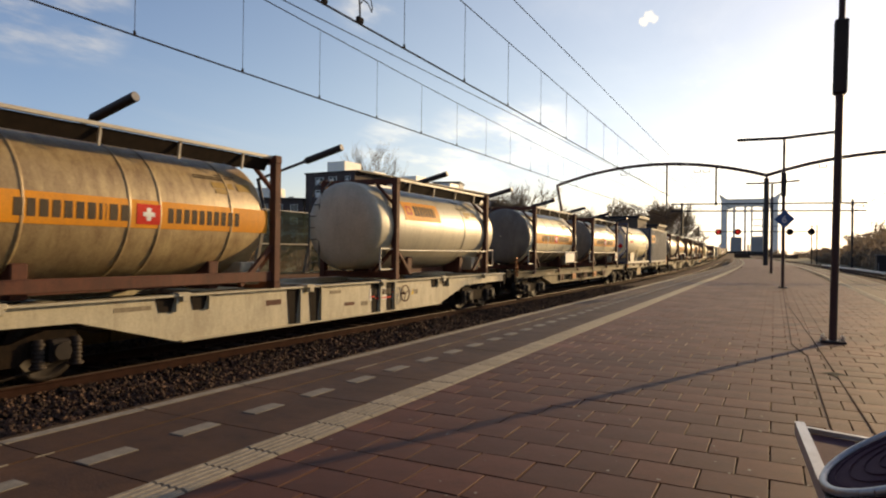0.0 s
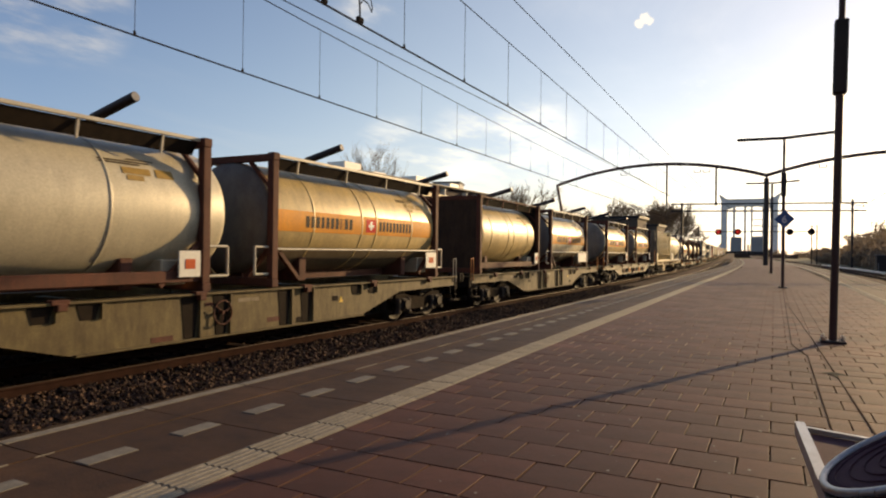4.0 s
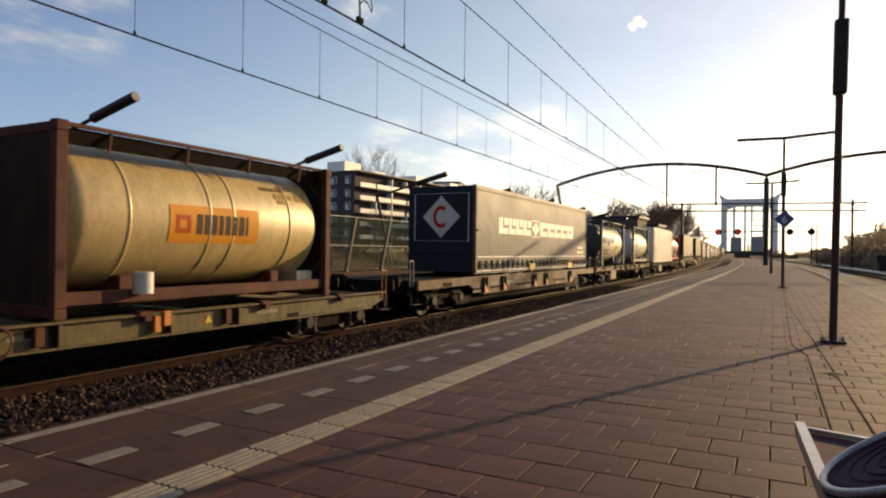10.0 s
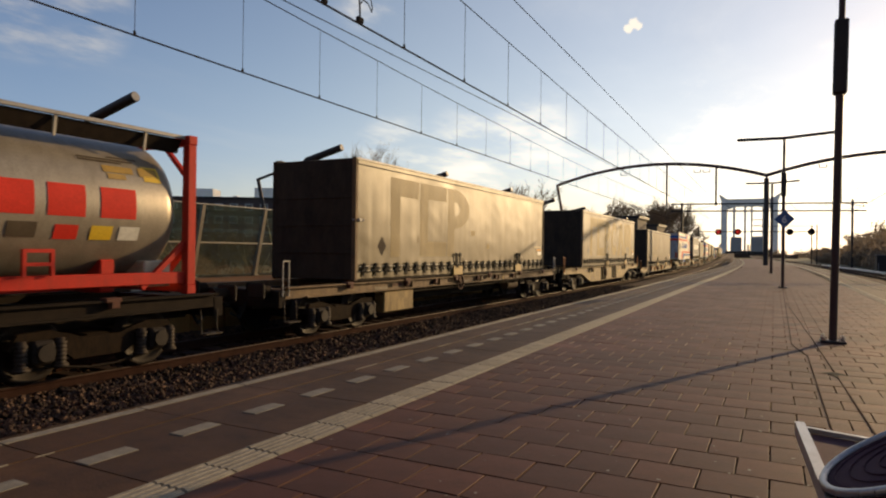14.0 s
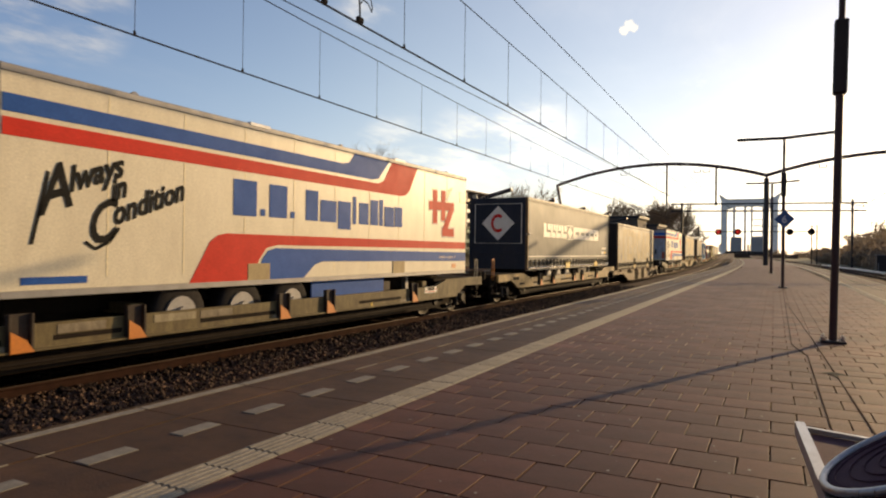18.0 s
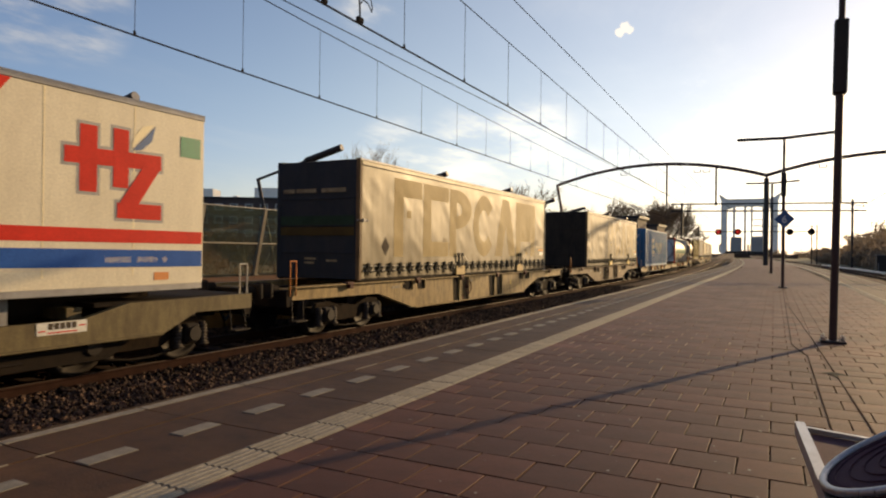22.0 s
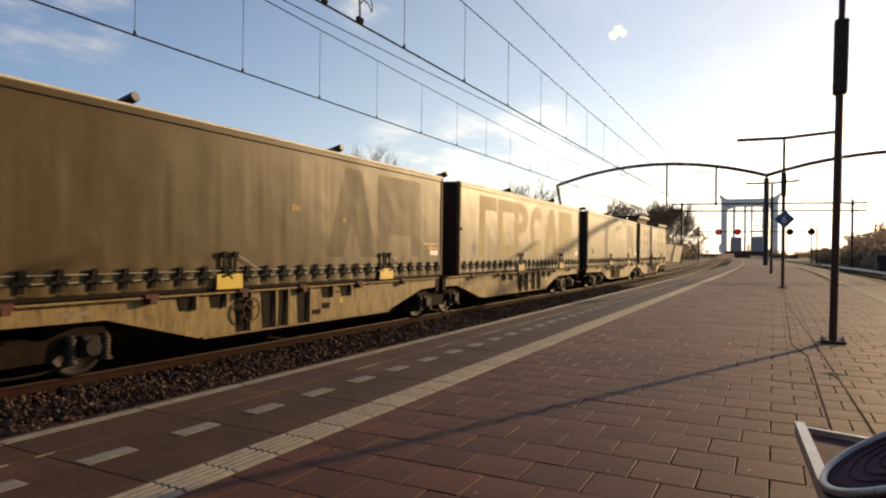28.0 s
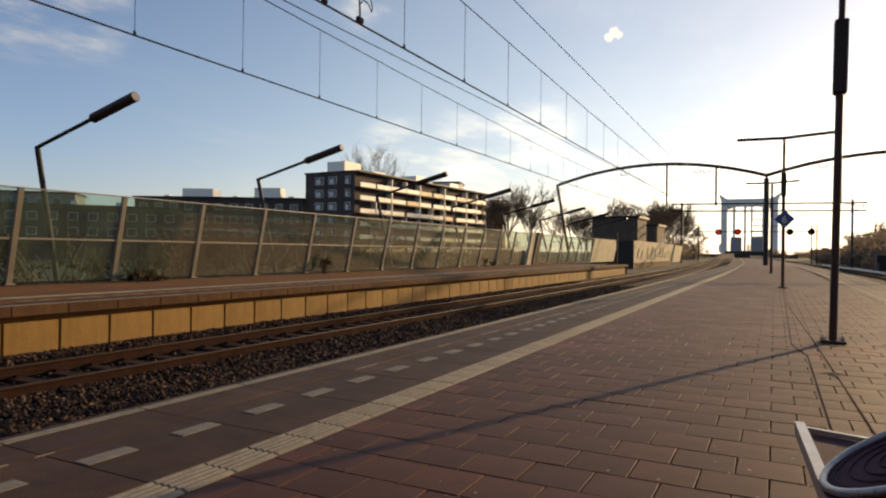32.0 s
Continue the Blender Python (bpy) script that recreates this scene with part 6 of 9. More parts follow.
    for ya, yb, a0, a1 in ((-h + 2.0, -h + 2.75, 30, 33.5), (-h + 2.0, -h + 2.4, 26.5, 29.5), (-h + 1.9, -h + 2.75, 11, 13), (h - 2.9, h - 2.5, -6, 5), (h - 1.95, h - 1.65, -4, 6)):
        part("notice_bar", patch(MB(), ya, yb, a0, a1, r, cz), INK if ya < 0 else FADEDBUFF, v, "faded notice")
    part("end_label", MB().box(0.30, -h + 0.10, cz + 0.22, 0.42, 0.02, 0.42), DECALBLUE, root, "dark blue label on the tank end")
    part("end_hazard", MB().box(0.32, -h + 0.10, cz - 0.22, 0.40, 0.02, 0.26).box(0.72, -h + 0.10, cz - 0.26, 0.26, 0.02, 0.26, 0, pose(0, 0, 0, 0, 45, 0).to_3x3()), DECALRED, root, "red hazard plates on the tank end")
    part("box_panel", MB().box(1.10, -h + 1.75, 0.42, 0.10, 0.95, 0.58, 0.01), SHELL_GREY, root, "flat cream box panel")
    lug = MB()
    for i in range(9):
        lug.box(1.0, -h + 0.8 + i * 0.95, cz + 0.68, 0.05, 0.10, 0.05)
    part("lugs", lug, GRIME, root)
    part("guard_loop", MB().tube([(1.16, h + 0.0, 0.95), (1.16, h + 0.3, 0.95), (1.16, h + 0.3, 0.3), (1.16, h, 0.3)], 0.026, 8), PALERAIL, root)
    return root


def forty_tank(label, L=12.19, H=2.59, R=1.12):
    root = thing("tank_container", label, "tank container", group="tank containers")
    cz, h, d = H - R - 0.12, L / 2, 0.5
    v = part("vessel", MB().lathe(dome(-h + 0.2 + d, R, d, -1)[::-1] + dome(h - 0.15 - d, R, d, 1), 48, 0, cz), SHELL_WHITE, root)
    for k in (-0.33, -0.16, 0.0, 0.16, 0.33):
        part("seam", MB().lathe([(k * L - 0.02, R + 0.001), (k * L - 0.012, R + 0.006), (k * L + 0.012, R + 0.006), (k * L + 0.02, R + 0.001)], 44, 0, cz), SHELL_WHITE, v)
    for sy in (-1, 1):
        y = sy * (h - 0.08)
        for sx in (-1, 1):
            part("corner_post", MB().box(sx * 1.14, y, H / 2, 0.15, 0.16, H, 0.012), REDFRAME if sx > 0 and sy < 0 else RUST if sy < 0 else PALERAIL, root)
        part("end_rail", MB().box(0, y, 0.1, 2.13, 0.12, 0.18, 0.01), RUST if sy < 0 else PALERAIL, root)
        part("end_rail", MB().box(0, y, H - 0.08, 2.13, 0.12, 0.14, 0.01), RUST if sy < 0 else PALERAIL, root)
        part("end_panel", MB().box(0, y + sy * 0.02, H / 2, 2.1, 0.03, H - 0.4), PALEEND, root, "pale grey end panel")
    part("end_disc", MB().cyl((0, -h + 0.03, cz), (0, -h - 0.06, cz), 0.98, 32, 0.86), PALEEND, root, "dished pale grey tank end")
    part("end_rim", MB().lathe([(-h + 0.01, 1.0), (-h + 0.01, 1.05), (-h - 0.012, 1.05), (-h - 0.012, 1.0), (-h + 0.01, 1.0)], 40, 0, cz), GRIME, root, "dark ring round the tank end")
    for z, wd in ((0.15, 0.7), (-0.05, 0.8)):
        part("end_lettering", MB().box(0.1, -h - 0.065, cz + z, wd, 0.01, 0.10), INK, root, "dark plain bar")
    for ya, yb in ((-1.2, -1.9), (2.6, 1.9), (h - 0.4, h - 1.2)):
        part("leg", MB().beam((1.05, ya, 0.95), (1.05, yb, 0.1), 0.09), PALERAIL, root)
    part("keel_beam", MB().box(0, 0, 0.12, 0.6, L - 0.5, 0.2), PALERAIL, root)
    part("top_rail", MB().box(1.0, 0, H - 0.04, 0.06, L - 0.4, 0.06), PALERAIL, root)
    r = R + 0.008
    for y, ws, gap in ((-3.9, [0.62] * 3, 0.1), (-1.5, [0.6, 0.55, 0.62], 0.1), (0.85, [0.55] * 5 + [0.12] + [0.3] * 3, 0.09)):
        letters(y, ws, -17, 8, r, cz, gap, DECALGRN, v, "green plain block")
    part("ladder", MB().tube([(-0.95, -h - 0.04, 0.2), (-0.95, -h - 0.04, H - 0.1)], 0.02, 6).tube([(-0.65, -h - 0.04, 0.2), (-0.65, -h - 0.04, H - 0.1)], 0.02, 6), PALERAIL, root)
    return root


def silo(label, L=9.125, H=2.75, shell=SILO, green=False):
    """Round bulk container with deep square stiffening ribs."""
    root = thing("silo_container", label, "bulk container", group="bulk containers")
    h, R, cz = L / 2, 1.16, H / 2 + 0.02
    v = part("vessel", MB().lathe([(-h + 0.14, 0.02), (-h + 0.14, R - 0.05), (-h + 0.2, R), (h - 0.2, R), (h - 0.14, R - 0.05), (h - 0.14, 0.02)], 44, 0, cz), shell, root)
    n, first, pitch, hw = (9, 0.14, 1.0, 0.09) if green else (10, 0.98, 0.827, 0.068)
    outline = [(1.23, 0.62), (1.23, H - 0.66), (0.78, H - 0.03), (-0.78, H - 0.03), (-1.23, H - 0.66), (-1.23, 0.62), (-0.9, 0.10), (0.9, 0.10)]
    for i in range(n):
        y = -h + first + i * pitch
        part("rib", MB().prism(outline, "y", y - hw, y + hw), shell, root)
    for sy in (-1, 1):
        y = sy * (h - 0.08)
        for sx in (-1, 1):
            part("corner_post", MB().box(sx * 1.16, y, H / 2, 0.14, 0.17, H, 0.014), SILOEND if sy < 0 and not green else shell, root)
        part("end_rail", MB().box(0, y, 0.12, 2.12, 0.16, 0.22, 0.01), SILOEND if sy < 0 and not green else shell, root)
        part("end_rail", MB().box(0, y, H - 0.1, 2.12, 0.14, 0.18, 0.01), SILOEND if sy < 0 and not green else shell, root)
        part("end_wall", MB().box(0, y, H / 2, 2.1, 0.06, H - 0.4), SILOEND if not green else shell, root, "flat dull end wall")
        for z in (0.75, 1.55, 2.2):
            part("hinge_lug", MB().box(0.15, y + sy * 0.04, z, 0.20, 0.03, 0.09, 0.008), SILOEND if not green else shell, root)
    la = MB()
    for x in (-0.95, -0.65):
        la.tube([(x, -h - 0.03, 0.2), (x, -h - 0.03, H - 0.1)], 0.02, 6)
    for i in range(8):
        la.cyl((-0.95, -h - 0.03, 0.3 + i * 0.3), (-0.65, -h - 0.03, 0.3 + i * 0.3), 0.014, 6)
    part("ladder", la, GALV, root)
    for sx in (-1, 1):
        part("bottom_rail", MB().box(sx * 1.12, 0, 0.1, 0.16, L - 0.3, 0.18, 0.01), shell, root)
    part("valve_box", MB().box(1.15, -h + 0.45, 0.5, 0.14, 0.6, 0.5, 0.02), shell, root)
    if green:
        for y, ws, gap in ((-h + 0.4, [0.5] * 3, 0.07), (-h + 2.3, [0.5] * 3, 0.07), (-h + 4.65, [0.5] * 5 + [0.1] + [0.27] * 3, 0.06)):
            letters(y, ws, -22, 4, R + 0.006, cz, gap, DECALGRN, v, "green plain block")
    return root


def corrugated(label, L, W=2.438, H=2.896, skin=BOXGREY, name="shipping_container", sign=None, posts=None):
    root = thing(name, label, "container", group="shipping containers")
    posts = posts or skin
    h, w = L / 2, W / 2
    for sx in (-1, 1):
        pts, y, k = [], -h + 0.16, 0
        per = 0.278
        while y < h - 0.16 - per:
            pts += [(y, 0.0), (y + 0.07, 0.0), (y + 0.138, 0.036), (y + 0.209, 0.036)]
            y += per
        pts += [(y, 0.0), (h - 0.15, 0.0)]
        mb = MB()
        vs = [(sx * (w - 0.015 - d), y, z) for z in (0.16, H - 0.11) for y, d in pts]
        n = len(pts)
        mb.add(vs, [(i, i + 1, n + i + 1, n + i) for i in range(n - 1)])
        part("side_wall", mb, skin, root, "deeply corrugated steel side")
        part("bottom_rail", MB().box(sx * (w - 0.04), 0, 0.08, 0.08, L - 0.3, 0.16, 0.01), skin, root)
        part("top_rail", MB().box(sx * (w - 0.035), 0, H - 0.06, 0.07, L - 0.3, 0.11, 0.01), skin, root)
        for sy in (-1, 1):
            p = part("corner_post", MB().box(sx * (w - 0.075), sy * (h - 0.08), H / 2, 0.15, 0.16, H - 0.2, 0.01), posts, root)
            for z in (0.06, H - 0.06):
                part("corner_casting", MB().box(sx * (w - 0.08), sy * (h - 0.088), z, 0.165, 0.178, 0.12, 0.01), posts, p)
    part("roof", MB().box(0, 0, H - 0.03, W - 0.16, L - 0.2, 0.03), skin, root)
    part("underframe", MB().box(0, 0, 0.1, W - 0.2, L - 0.3, 0.14), GRIME, root)
    for sy in (-1, 1):
        y = sy * (h - 0.07)
        part("end_rail", MB().box(0, y, H - 0.09, W - 0.3, 0.11, 0.16, 0.01), posts, root)
        part("end_rail", MB().box(0, y, 0.09, W - 0.3, 0.11, 0.16, 0.01), posts, root)
        for sx in (-1, 1):
            d = part("door", MB().box(sx * 0.53, y, H / 2, 1.04, 0.05, H - 0.36, 0.008), skin, root, "container door leaf")
            for x in (0.22, 0.80):
                part("lock_rod", MB().cyl((sx * x, y + sy * 0.05, 0.2), (sx * x, y + sy * 0.05, H - 0.2), 0.018, 8).box(sx * (x + 0.1), y + sy * 0.055, 1.15, 0.22, 0.02, 0.04), GALV, d)
            for zz, ww in ((H - 0.5, 0.5), (H - 0.65, 0.35), (H - 1.1, 0.4), (1.0, 0.3)):
                part("notice_bar", MB().box(sx * 0.55, y + sy * 0.028, zz, ww * 0.6, 0.004, 0.06), DECALWHT, d)
    if sign:
        sign(root, w, h, H)
    return root


def reefer(label, L=12.192, W=2.438, H=2.896):
    root = thing("refrigerated_container", label, "container", group="shipping containers")
    h, w = L / 2, W / 2
    for sx in (-1, 1):
        rnd = random.Random(4)

        def skin(u, v):
            y, z = -h + 0.16 + (L - 0.32) * u, 0.22 + (H - 0.42) * v
            dent = 0.010 * noise.noise(Vector((y * 1.1, z * 1.4, 3))) + 0.012 * max(0, noise.noise(Vector((y * 2.3, z * 2.2, 8))) - 0.35)
            return (sx * (w - 0.018 - dent), y, z)
        part("side_wall", MB().grid(skin, 90, 16), BOXWHITE, root, "dented ivory side wall")
        ys = [0.42, 0.62, 0.80, 1.12] + [1.12 + 0.545 * i for i in range(1, 19)] + [11.35, 11.6]
        for y in ys:
            part("side_rib", MB().box(sx * (w - 0.018), -h + y, H / 2, 0.022, 0.045, H - 0.46, 0.009), BOXWHITE, root)
        part("bottom_rail", MB().box(sx * (w - 0.045), 0, 0.11, 0.09, L - 0.3, 0.20, 0.012), BOXWHITE, root)
        part("top_rail", MB().box(sx * (w - 0.04), 0, H - 0.1, 0.08, L - 0.3, 0.18, 0.012), BOXWHITE, root)
        for sy in (-1, 1):
            p = part("corner_post", MB().box(sx * (w - 0.075), sy * (h - 0.08), H / 2, 0.15, 0.16, H - 0.2, 0.012), BOXWHITE, root)
            for z in (0.07, H - 0.07):
                part("corner_casting", MB().box(sx * (w - 0.08), sy * (h - 0.088), z, 0.168, 0.182, 0.14, 0.014), BOXWHITE, p)
                part("casting_hole", MB().box(sx * (w + 0.004), sy * (h - 0.09), z, 0.006, 0.055, 0.07), BLACK, p)
    part("hazard_mark", MB().prism([(h - 1.05, 1.15), (h - 0.80, 1.15), (h - 0.925, 1.38)], "x", w - 0.010, w + 0.004), INK, root, "small dark triangle mark")
    for y, z, ly, lz in ((-h + 1.2, 0.33, 0.9, 0.03), (-h + 3.3, 1.62, 0.05, 0.14), (-h + 2.9, 2.30, 0.12, 0.03)):
        part("scuff", MB().box(w - 0.006, y, z, 0.006, ly, lz), FADEDBUFF, root, "brown scuff mark")
    part("roof", MB().box(0, 0, H - 0.03, W - 0.14, L - 0.2, 0.04), BOXWHITE, root)
    part("underframe", MB().box(0, 0, 0.12, W - 0.2, L - 0.3, 0.16), GRIME, root)
    for sy in (-1, 1):
        y = sy * (h - 0.05)
        part("end_rail", MB().box(0, y, H - 0.1, W - 0.3, 0.09, 0.18, 0.01), BOXWHITE, root)
        part("end_rail", MB().box(0, y, 0.1, W - 0.3, 0.09, 0.16, 0.01), BOXWHITE, root)
        for sx in (-1, 1):
            d = part("door", MB().box(sx * 0.535, y, H / 2, 1.05, 0.05, H - 0.38, 0.01), BOXWHITE, root, "ivory door leaf with lock rods")
            for x in (0.14, 0.62):
                part("lock_rod", MB().cyl((sx * x, y + sy * 0.05, 0.15), (sx * x, y + sy * 0.05, H - 0.15), 0.02, 8).box(sx * (x + 0.12), y + sy * 0.05, 0.62, 0.28, 0.02, 0.04), BOXWHITE, d)
            for z in (0.4, 0.85, 1.3, 1.75, 2.2, 2.55):
                part("hinge", MB().box(sx * 1.06, y + sy * 0.035, z, 0.06, 0.03, 0.13, 0.005), BOXWHITE, d)
        part("vent", MB().box(0.78, y + sy * 0.03, 0.78, 0.17, 0.02, 0.26), RUST, root, "small brown vent")
        for nx, nz, nw, nh in ((0.72, H - 0.62, 0.3, 0.07), (0.72, H - 0.85, 0.2, 0.1), (0.55, 1.72, 0.6, 0.04), (0.55, 1.62, 0.6, 0.03)):
            part("notice_bar", MB().box(nx, y + sy * 0.028, nz, nw, 0.004, nh), STENCIL, root, "dim notice bar")
    return root


def drape(seed, amp, pull=0.0):
    """Folds of a curtain side: how far it bellies at (y, z)."""
    def fn(y, z):
        k = amp * (noise.noise(Vector((y * 0.55, z * 0.35, seed))) * 1.2 + 0.45 * noise.noise(Vector((y * 2.1, z * 0.7, seed + 5))))
        k += pull * 0.8 * abs(noise.noise(Vector((y * 1.6 + z * 1.1, z * 1.5, seed + 9)))) ** 1.5
        k += 0.004 * noise.noise(Vector((y * 9, z * 0.4, seed + 2)))
        return k
    return fn


def curtain_box(label, L=13.62, W=2.48, H=2.88, cloth=CURTAIN, bulk=BULKHEAD, marks=None, seed=1, amp=0.018, pull=0.014, name="curtain_swap_body", category="swap body", buckles=27, gear=False, roofm=ALUEDGE, plates=DULLYEL):
    root = thing(name, label, category, group="curtain-sided bodies")
    h, w = L / 2, W / 2
    fn = drape(seed, amp, pull)
    z0, z1 = 0.05, H - 0.15
    rnd = random.Random(seed)

    def skin_x(y, z):
        q = min(1, max(0, (z - z0) / (z1 - z0)))
        # pulled in towards each lacing strap at the foot
        hem = 0.010 * math.cos((y + h - 0.35) / (L - 0.7) * (buckles - 1) * RIM) * max(0.0, 1 - q * 5)
        return w - 0.012 + fn(y, z) * math.sin(math.pi * q) ** 0.5 - hem
    for sx in (-1, 1):
        def skin(u, v):
            y, z = -h + 0.10 + (L - 0.2) * u, z0 + (z1 - z0) * v
            return (sx * skin_x(y, z), y, z)
        part("curtain", MB().grid(skin, 200 if sx > 0 else 40, 26 if sx > 0 else 6), cloth, root, "dusty tarpaulin side curtain")
        part("bottom_rail", MB().box(sx * (w - 0.06), 0, 0.03, 0.08, L - 0.05, 0.10, 0.01), GRIME if not gear else GALV, root)
        part("top_rail", MB().box(sx * (w - 0.03), 0, H - 0.105, 0.07, L - 0.04, 0.11, 0.012), cloth, root)
        part("roof_hem", MB().box(sx * (w - 0.022), 0, H - 0.03, 0.07, L - 0.03, 0.05, 0.014), roofm, root, "pale hem of the roof sheet")
        part("rail_groove", MB().box(sx * (w + 0.003), 0, H - 0.155, 0.012, L - 0.06, 0.014), BLACK, root)

        def edge(u, v):
            y = -h + 0.02 + (L - 0.04) * u
            lump = 0.018 + 0.022 * noise.noise(Vector((y * 2.4, seed, sx))) + 0.012 * noise.noise(Vector((y * 7.0, seed + 3, sx)))
            return (sx * (w - 0.005 - 0.20 * v), y, H - 0.012 + lump * math.sin(min(1.0, v * 3) * math.pi / 2))
        part("roof_edge", MB().grid(edge, 110 if sx > 0 else 20, 3), roofm, root, "pale lumpy sunlit roof edge")
        for sy in (-1, 1):
            part("corner_post", MB().box(sx * (w - 0.05), sy * (h - 0.05), H / 2, 0.11, 0.11, H - 0.02, 0.01), WAG_BROWN if sx > 0 and sy < 0 else bulk, root)
    x = w + 0.012
    for i in range(buckles):
        y = -h + 0.35 + i * (L - 0.7) / (buckles - 1)
        part("strap", MB().box(x, y, 0.245, 0.014, 0.075, 0.29).box(x + 0.016, y, 0.36, 0.045, 0.12, 0.11, 0.015).beam((x + 0.018, y - 0.14, 0.225), (x + 0.018, y + 0.14, 0.295), 0.045).beam((x + 0.018, y + 0.12, 0.19), (x + 0.018, y - 0.06, 0.31), 0.04), BLACK, root)
    if gear:
        part("side_rail", MB().box(w + 0.012, 0, 0.075, 0.05, L - 0.1, 0.085, 0.02), CHROME, root, "bright aluminium side rail")
    for z in (0.335, 0.225):
        part("lacing_cable", MB().cyl((w + 0.016, -h + 0.15, z), (w + 0.016, h - 0.15, z), 0.007, 5), PALERAIL, root, "thin lacing cable")
    for y in (-h * 0.21, h * 0.55):
        part("lifting_plate", MB().box(w + 0.035, y, 0.14, 0.03, 0.62, 0.27, 0.008), DECALYEL if gear else plates, root, "yellow lifting plate")
        for k in () if gear else (-0.13, 0.13):
            part("grab_strap", MB().box(w + 0.030, y + k, 0.47, 0.03, 0.065, 0.36, 0.01).box(w + 0.040, y + k, 0.62, 0.05, 0.13, 0.10, 0.015), BLACK, root)
        part("slack_cable", MB().cyl((w + 0.03, y + 0.18, 0.62), (w + 0.02, y + 0.75, 0.34), 0.008, 5), PALERAIL, root)
    part("roof", MB().box(0, 0, H - 0.04, W - 0.2, L - 0.1, 0.04), roofm, root)
    part("floor", MB().box(0, 0, 0.10, W - 0.2, L - 0.06, 0.16), GRIME, root)
    for sy in (-1, 1):
        y = sy * (h - 0.03)
        e = part("bulkhead", MB().box(0, y, H / 2, W - 0.2, 0.05, H - 0.06, 0.006), bulk, root, "dark end bulkhead")
        if sy < 0:
            for z in (0.65, 1.3, 1.95):
                part("bulkhead_rib", MB().box(0, y - 0.03, z, W - 0.26, 0.03, 0.05, 0.006), bulk, e)
    part("edge_latch", MB().cyl((w - 0.04, -h - 0.04, 1.42), (w + 0.03, -h + 0.30, 1.42), 0.022, 8).box(w + 0.02, -h + 0.16, 1.42, 0.05, 0.12, 0.08, 0.01), GALV, root, "ratchet latch at the curtain's edge")

    def place(nm, shape, material, lab):
        """Flat shapes that follow the folds: slanted blocks (y0, y1, z0, z1, shift of each side at the top) or rings (y, z, half width, half height, inner share, from, to)."""
        for item in shape:
            mb = MB()
            if len(item) == 7:
                cy, cz, ry, rz, inn, a0, a1 = item

                def g(u, v):
                    a, k = radians(a0 + (a1 - a0) * u), inn + (1 - inn) * v
                    y, z = cy + ry * k * math.cos(a), cz + rz * k * math.sin(a)
                    return (skin_x(y, z) + 0.0025, y, z)
                mb.grid(g, 40, 5)
            else:
                y0, y1, za, zb, top0, top1 = item

                def g(u, v):
                    ya, yb = y0 + top0 * v, y1 + top1 * v
                    y, z = ya + (yb - ya) * u, za + (zb - za) * v
                    return (skin_x(y, z) + 0.0025, y, z)
                mb.grid(g, max(2, int(abs(y1 - y0) / 0.08)), max(2, int((zb - za) / 0.10)))
            part(nm, mb, material, root, lab)
    if not gear:
        m = 0.82
        c = -h + 1.15
        place("diamond_sticker", [(c - 0.2, c, m, m + 0.24, 0.2, 0.0), (c, c + 0.2, m, m + 0.24, 0, -0.2), (c - 0.002, c, m - 0.24, m, -0.198, 0.0), (c, c + 0.002, m - 0.24, m, 0, 0.198)], BULKHEAD if seed % 2 else CURTAIN_GREY, "faded dark diamond sticker")
        for yy, zz, ly, lz, mm in ((h - 0.72, 0.60, 0.46, 0.13, DECALWHT), (h - 0.82, 0.76, 0.56, 0.07, ORANGE), (h - 1.12, 0.87, 0.84, 0.075, FADEDBUFF)):
            place("notice_bar", [(yy, yy + ly, zz, zz + lz, 0, 0)], mm, "plain notice bar")
        for k in range(3):
            yy, zz = rnd.uniform(-h + 2, h - 2), rnd.uniform(0.6, 1.7)
            place("repair_patch", [(yy, yy + rnd.uniform(0.1, 0.3), zz, zz + rnd.uniform(0.1, 0.22), rnd.uniform(-0.03, 0.03), 0)], CURTAIN_MARK if k < 2 else CURTAIN_FAINT, "sewn-on patch")
    if marks:
        marks(place, h)
    if gear:
        trailer_gear(root, h)
    return root


def trailer_gear(root, h):
    """Wheels and chassis of a semi-trailer standing in its wagon's pocket."""
    part("chassis", MB().box(0.45, 0, -0.12, 0.14, 2 * h - 1.0, 0.28).box(-0.45, 0, -0.12, 0.14, 2 * h - 1.0, 0.28), GRIME, root)
    for i in range(3):
        y = -3.95 + i * 1.36
        for sx in (-1, 1):
            wh = part("wheel", MB().lathe([(-0.0, 0.30), (0.0, 0.50), (0.03, 0.53), (0.29, 0.53), (0.32, 0.50), (0.32, 0.30)], 24), RUBBER, root, "trailer tyre")
            wh.matrix_basis = Matrix.Translation((sx * 1.18, y, -0.36)) @ Matrix.Rotation(radians(90 * sx), 4, "Z")
            part("hub", MB().cyl((0, 0.03, 0), (0, -0.03, 0), 0.30, 16).cyl((0, -0.03, 0), (0, -0.10, 0), 0.13, 12), GALV, wh, "dusty pale steel wheel hub")
            part("mudguard", MB().lathe([(-0.17, 0.60), (0.17, 0.60)], 12, 0, 0, 20, 160), BLACK, root).matrix_basis = Matrix.Translation((sx * 1.02, y, -0.36)) @ Matrix.Rotation(radians(90), 4, "Z")
    for x in (0.85, -0.85):
        part("landing_leg", MB().box(x, h - 3.0, -0.35, 0.12, 0.14, 0.8), GALV, root)
    part("side_box", MB().box(0.88, 1.9, -0.28, 0.4, 1.6, 0.45, 0.02), GEARGREY, root)


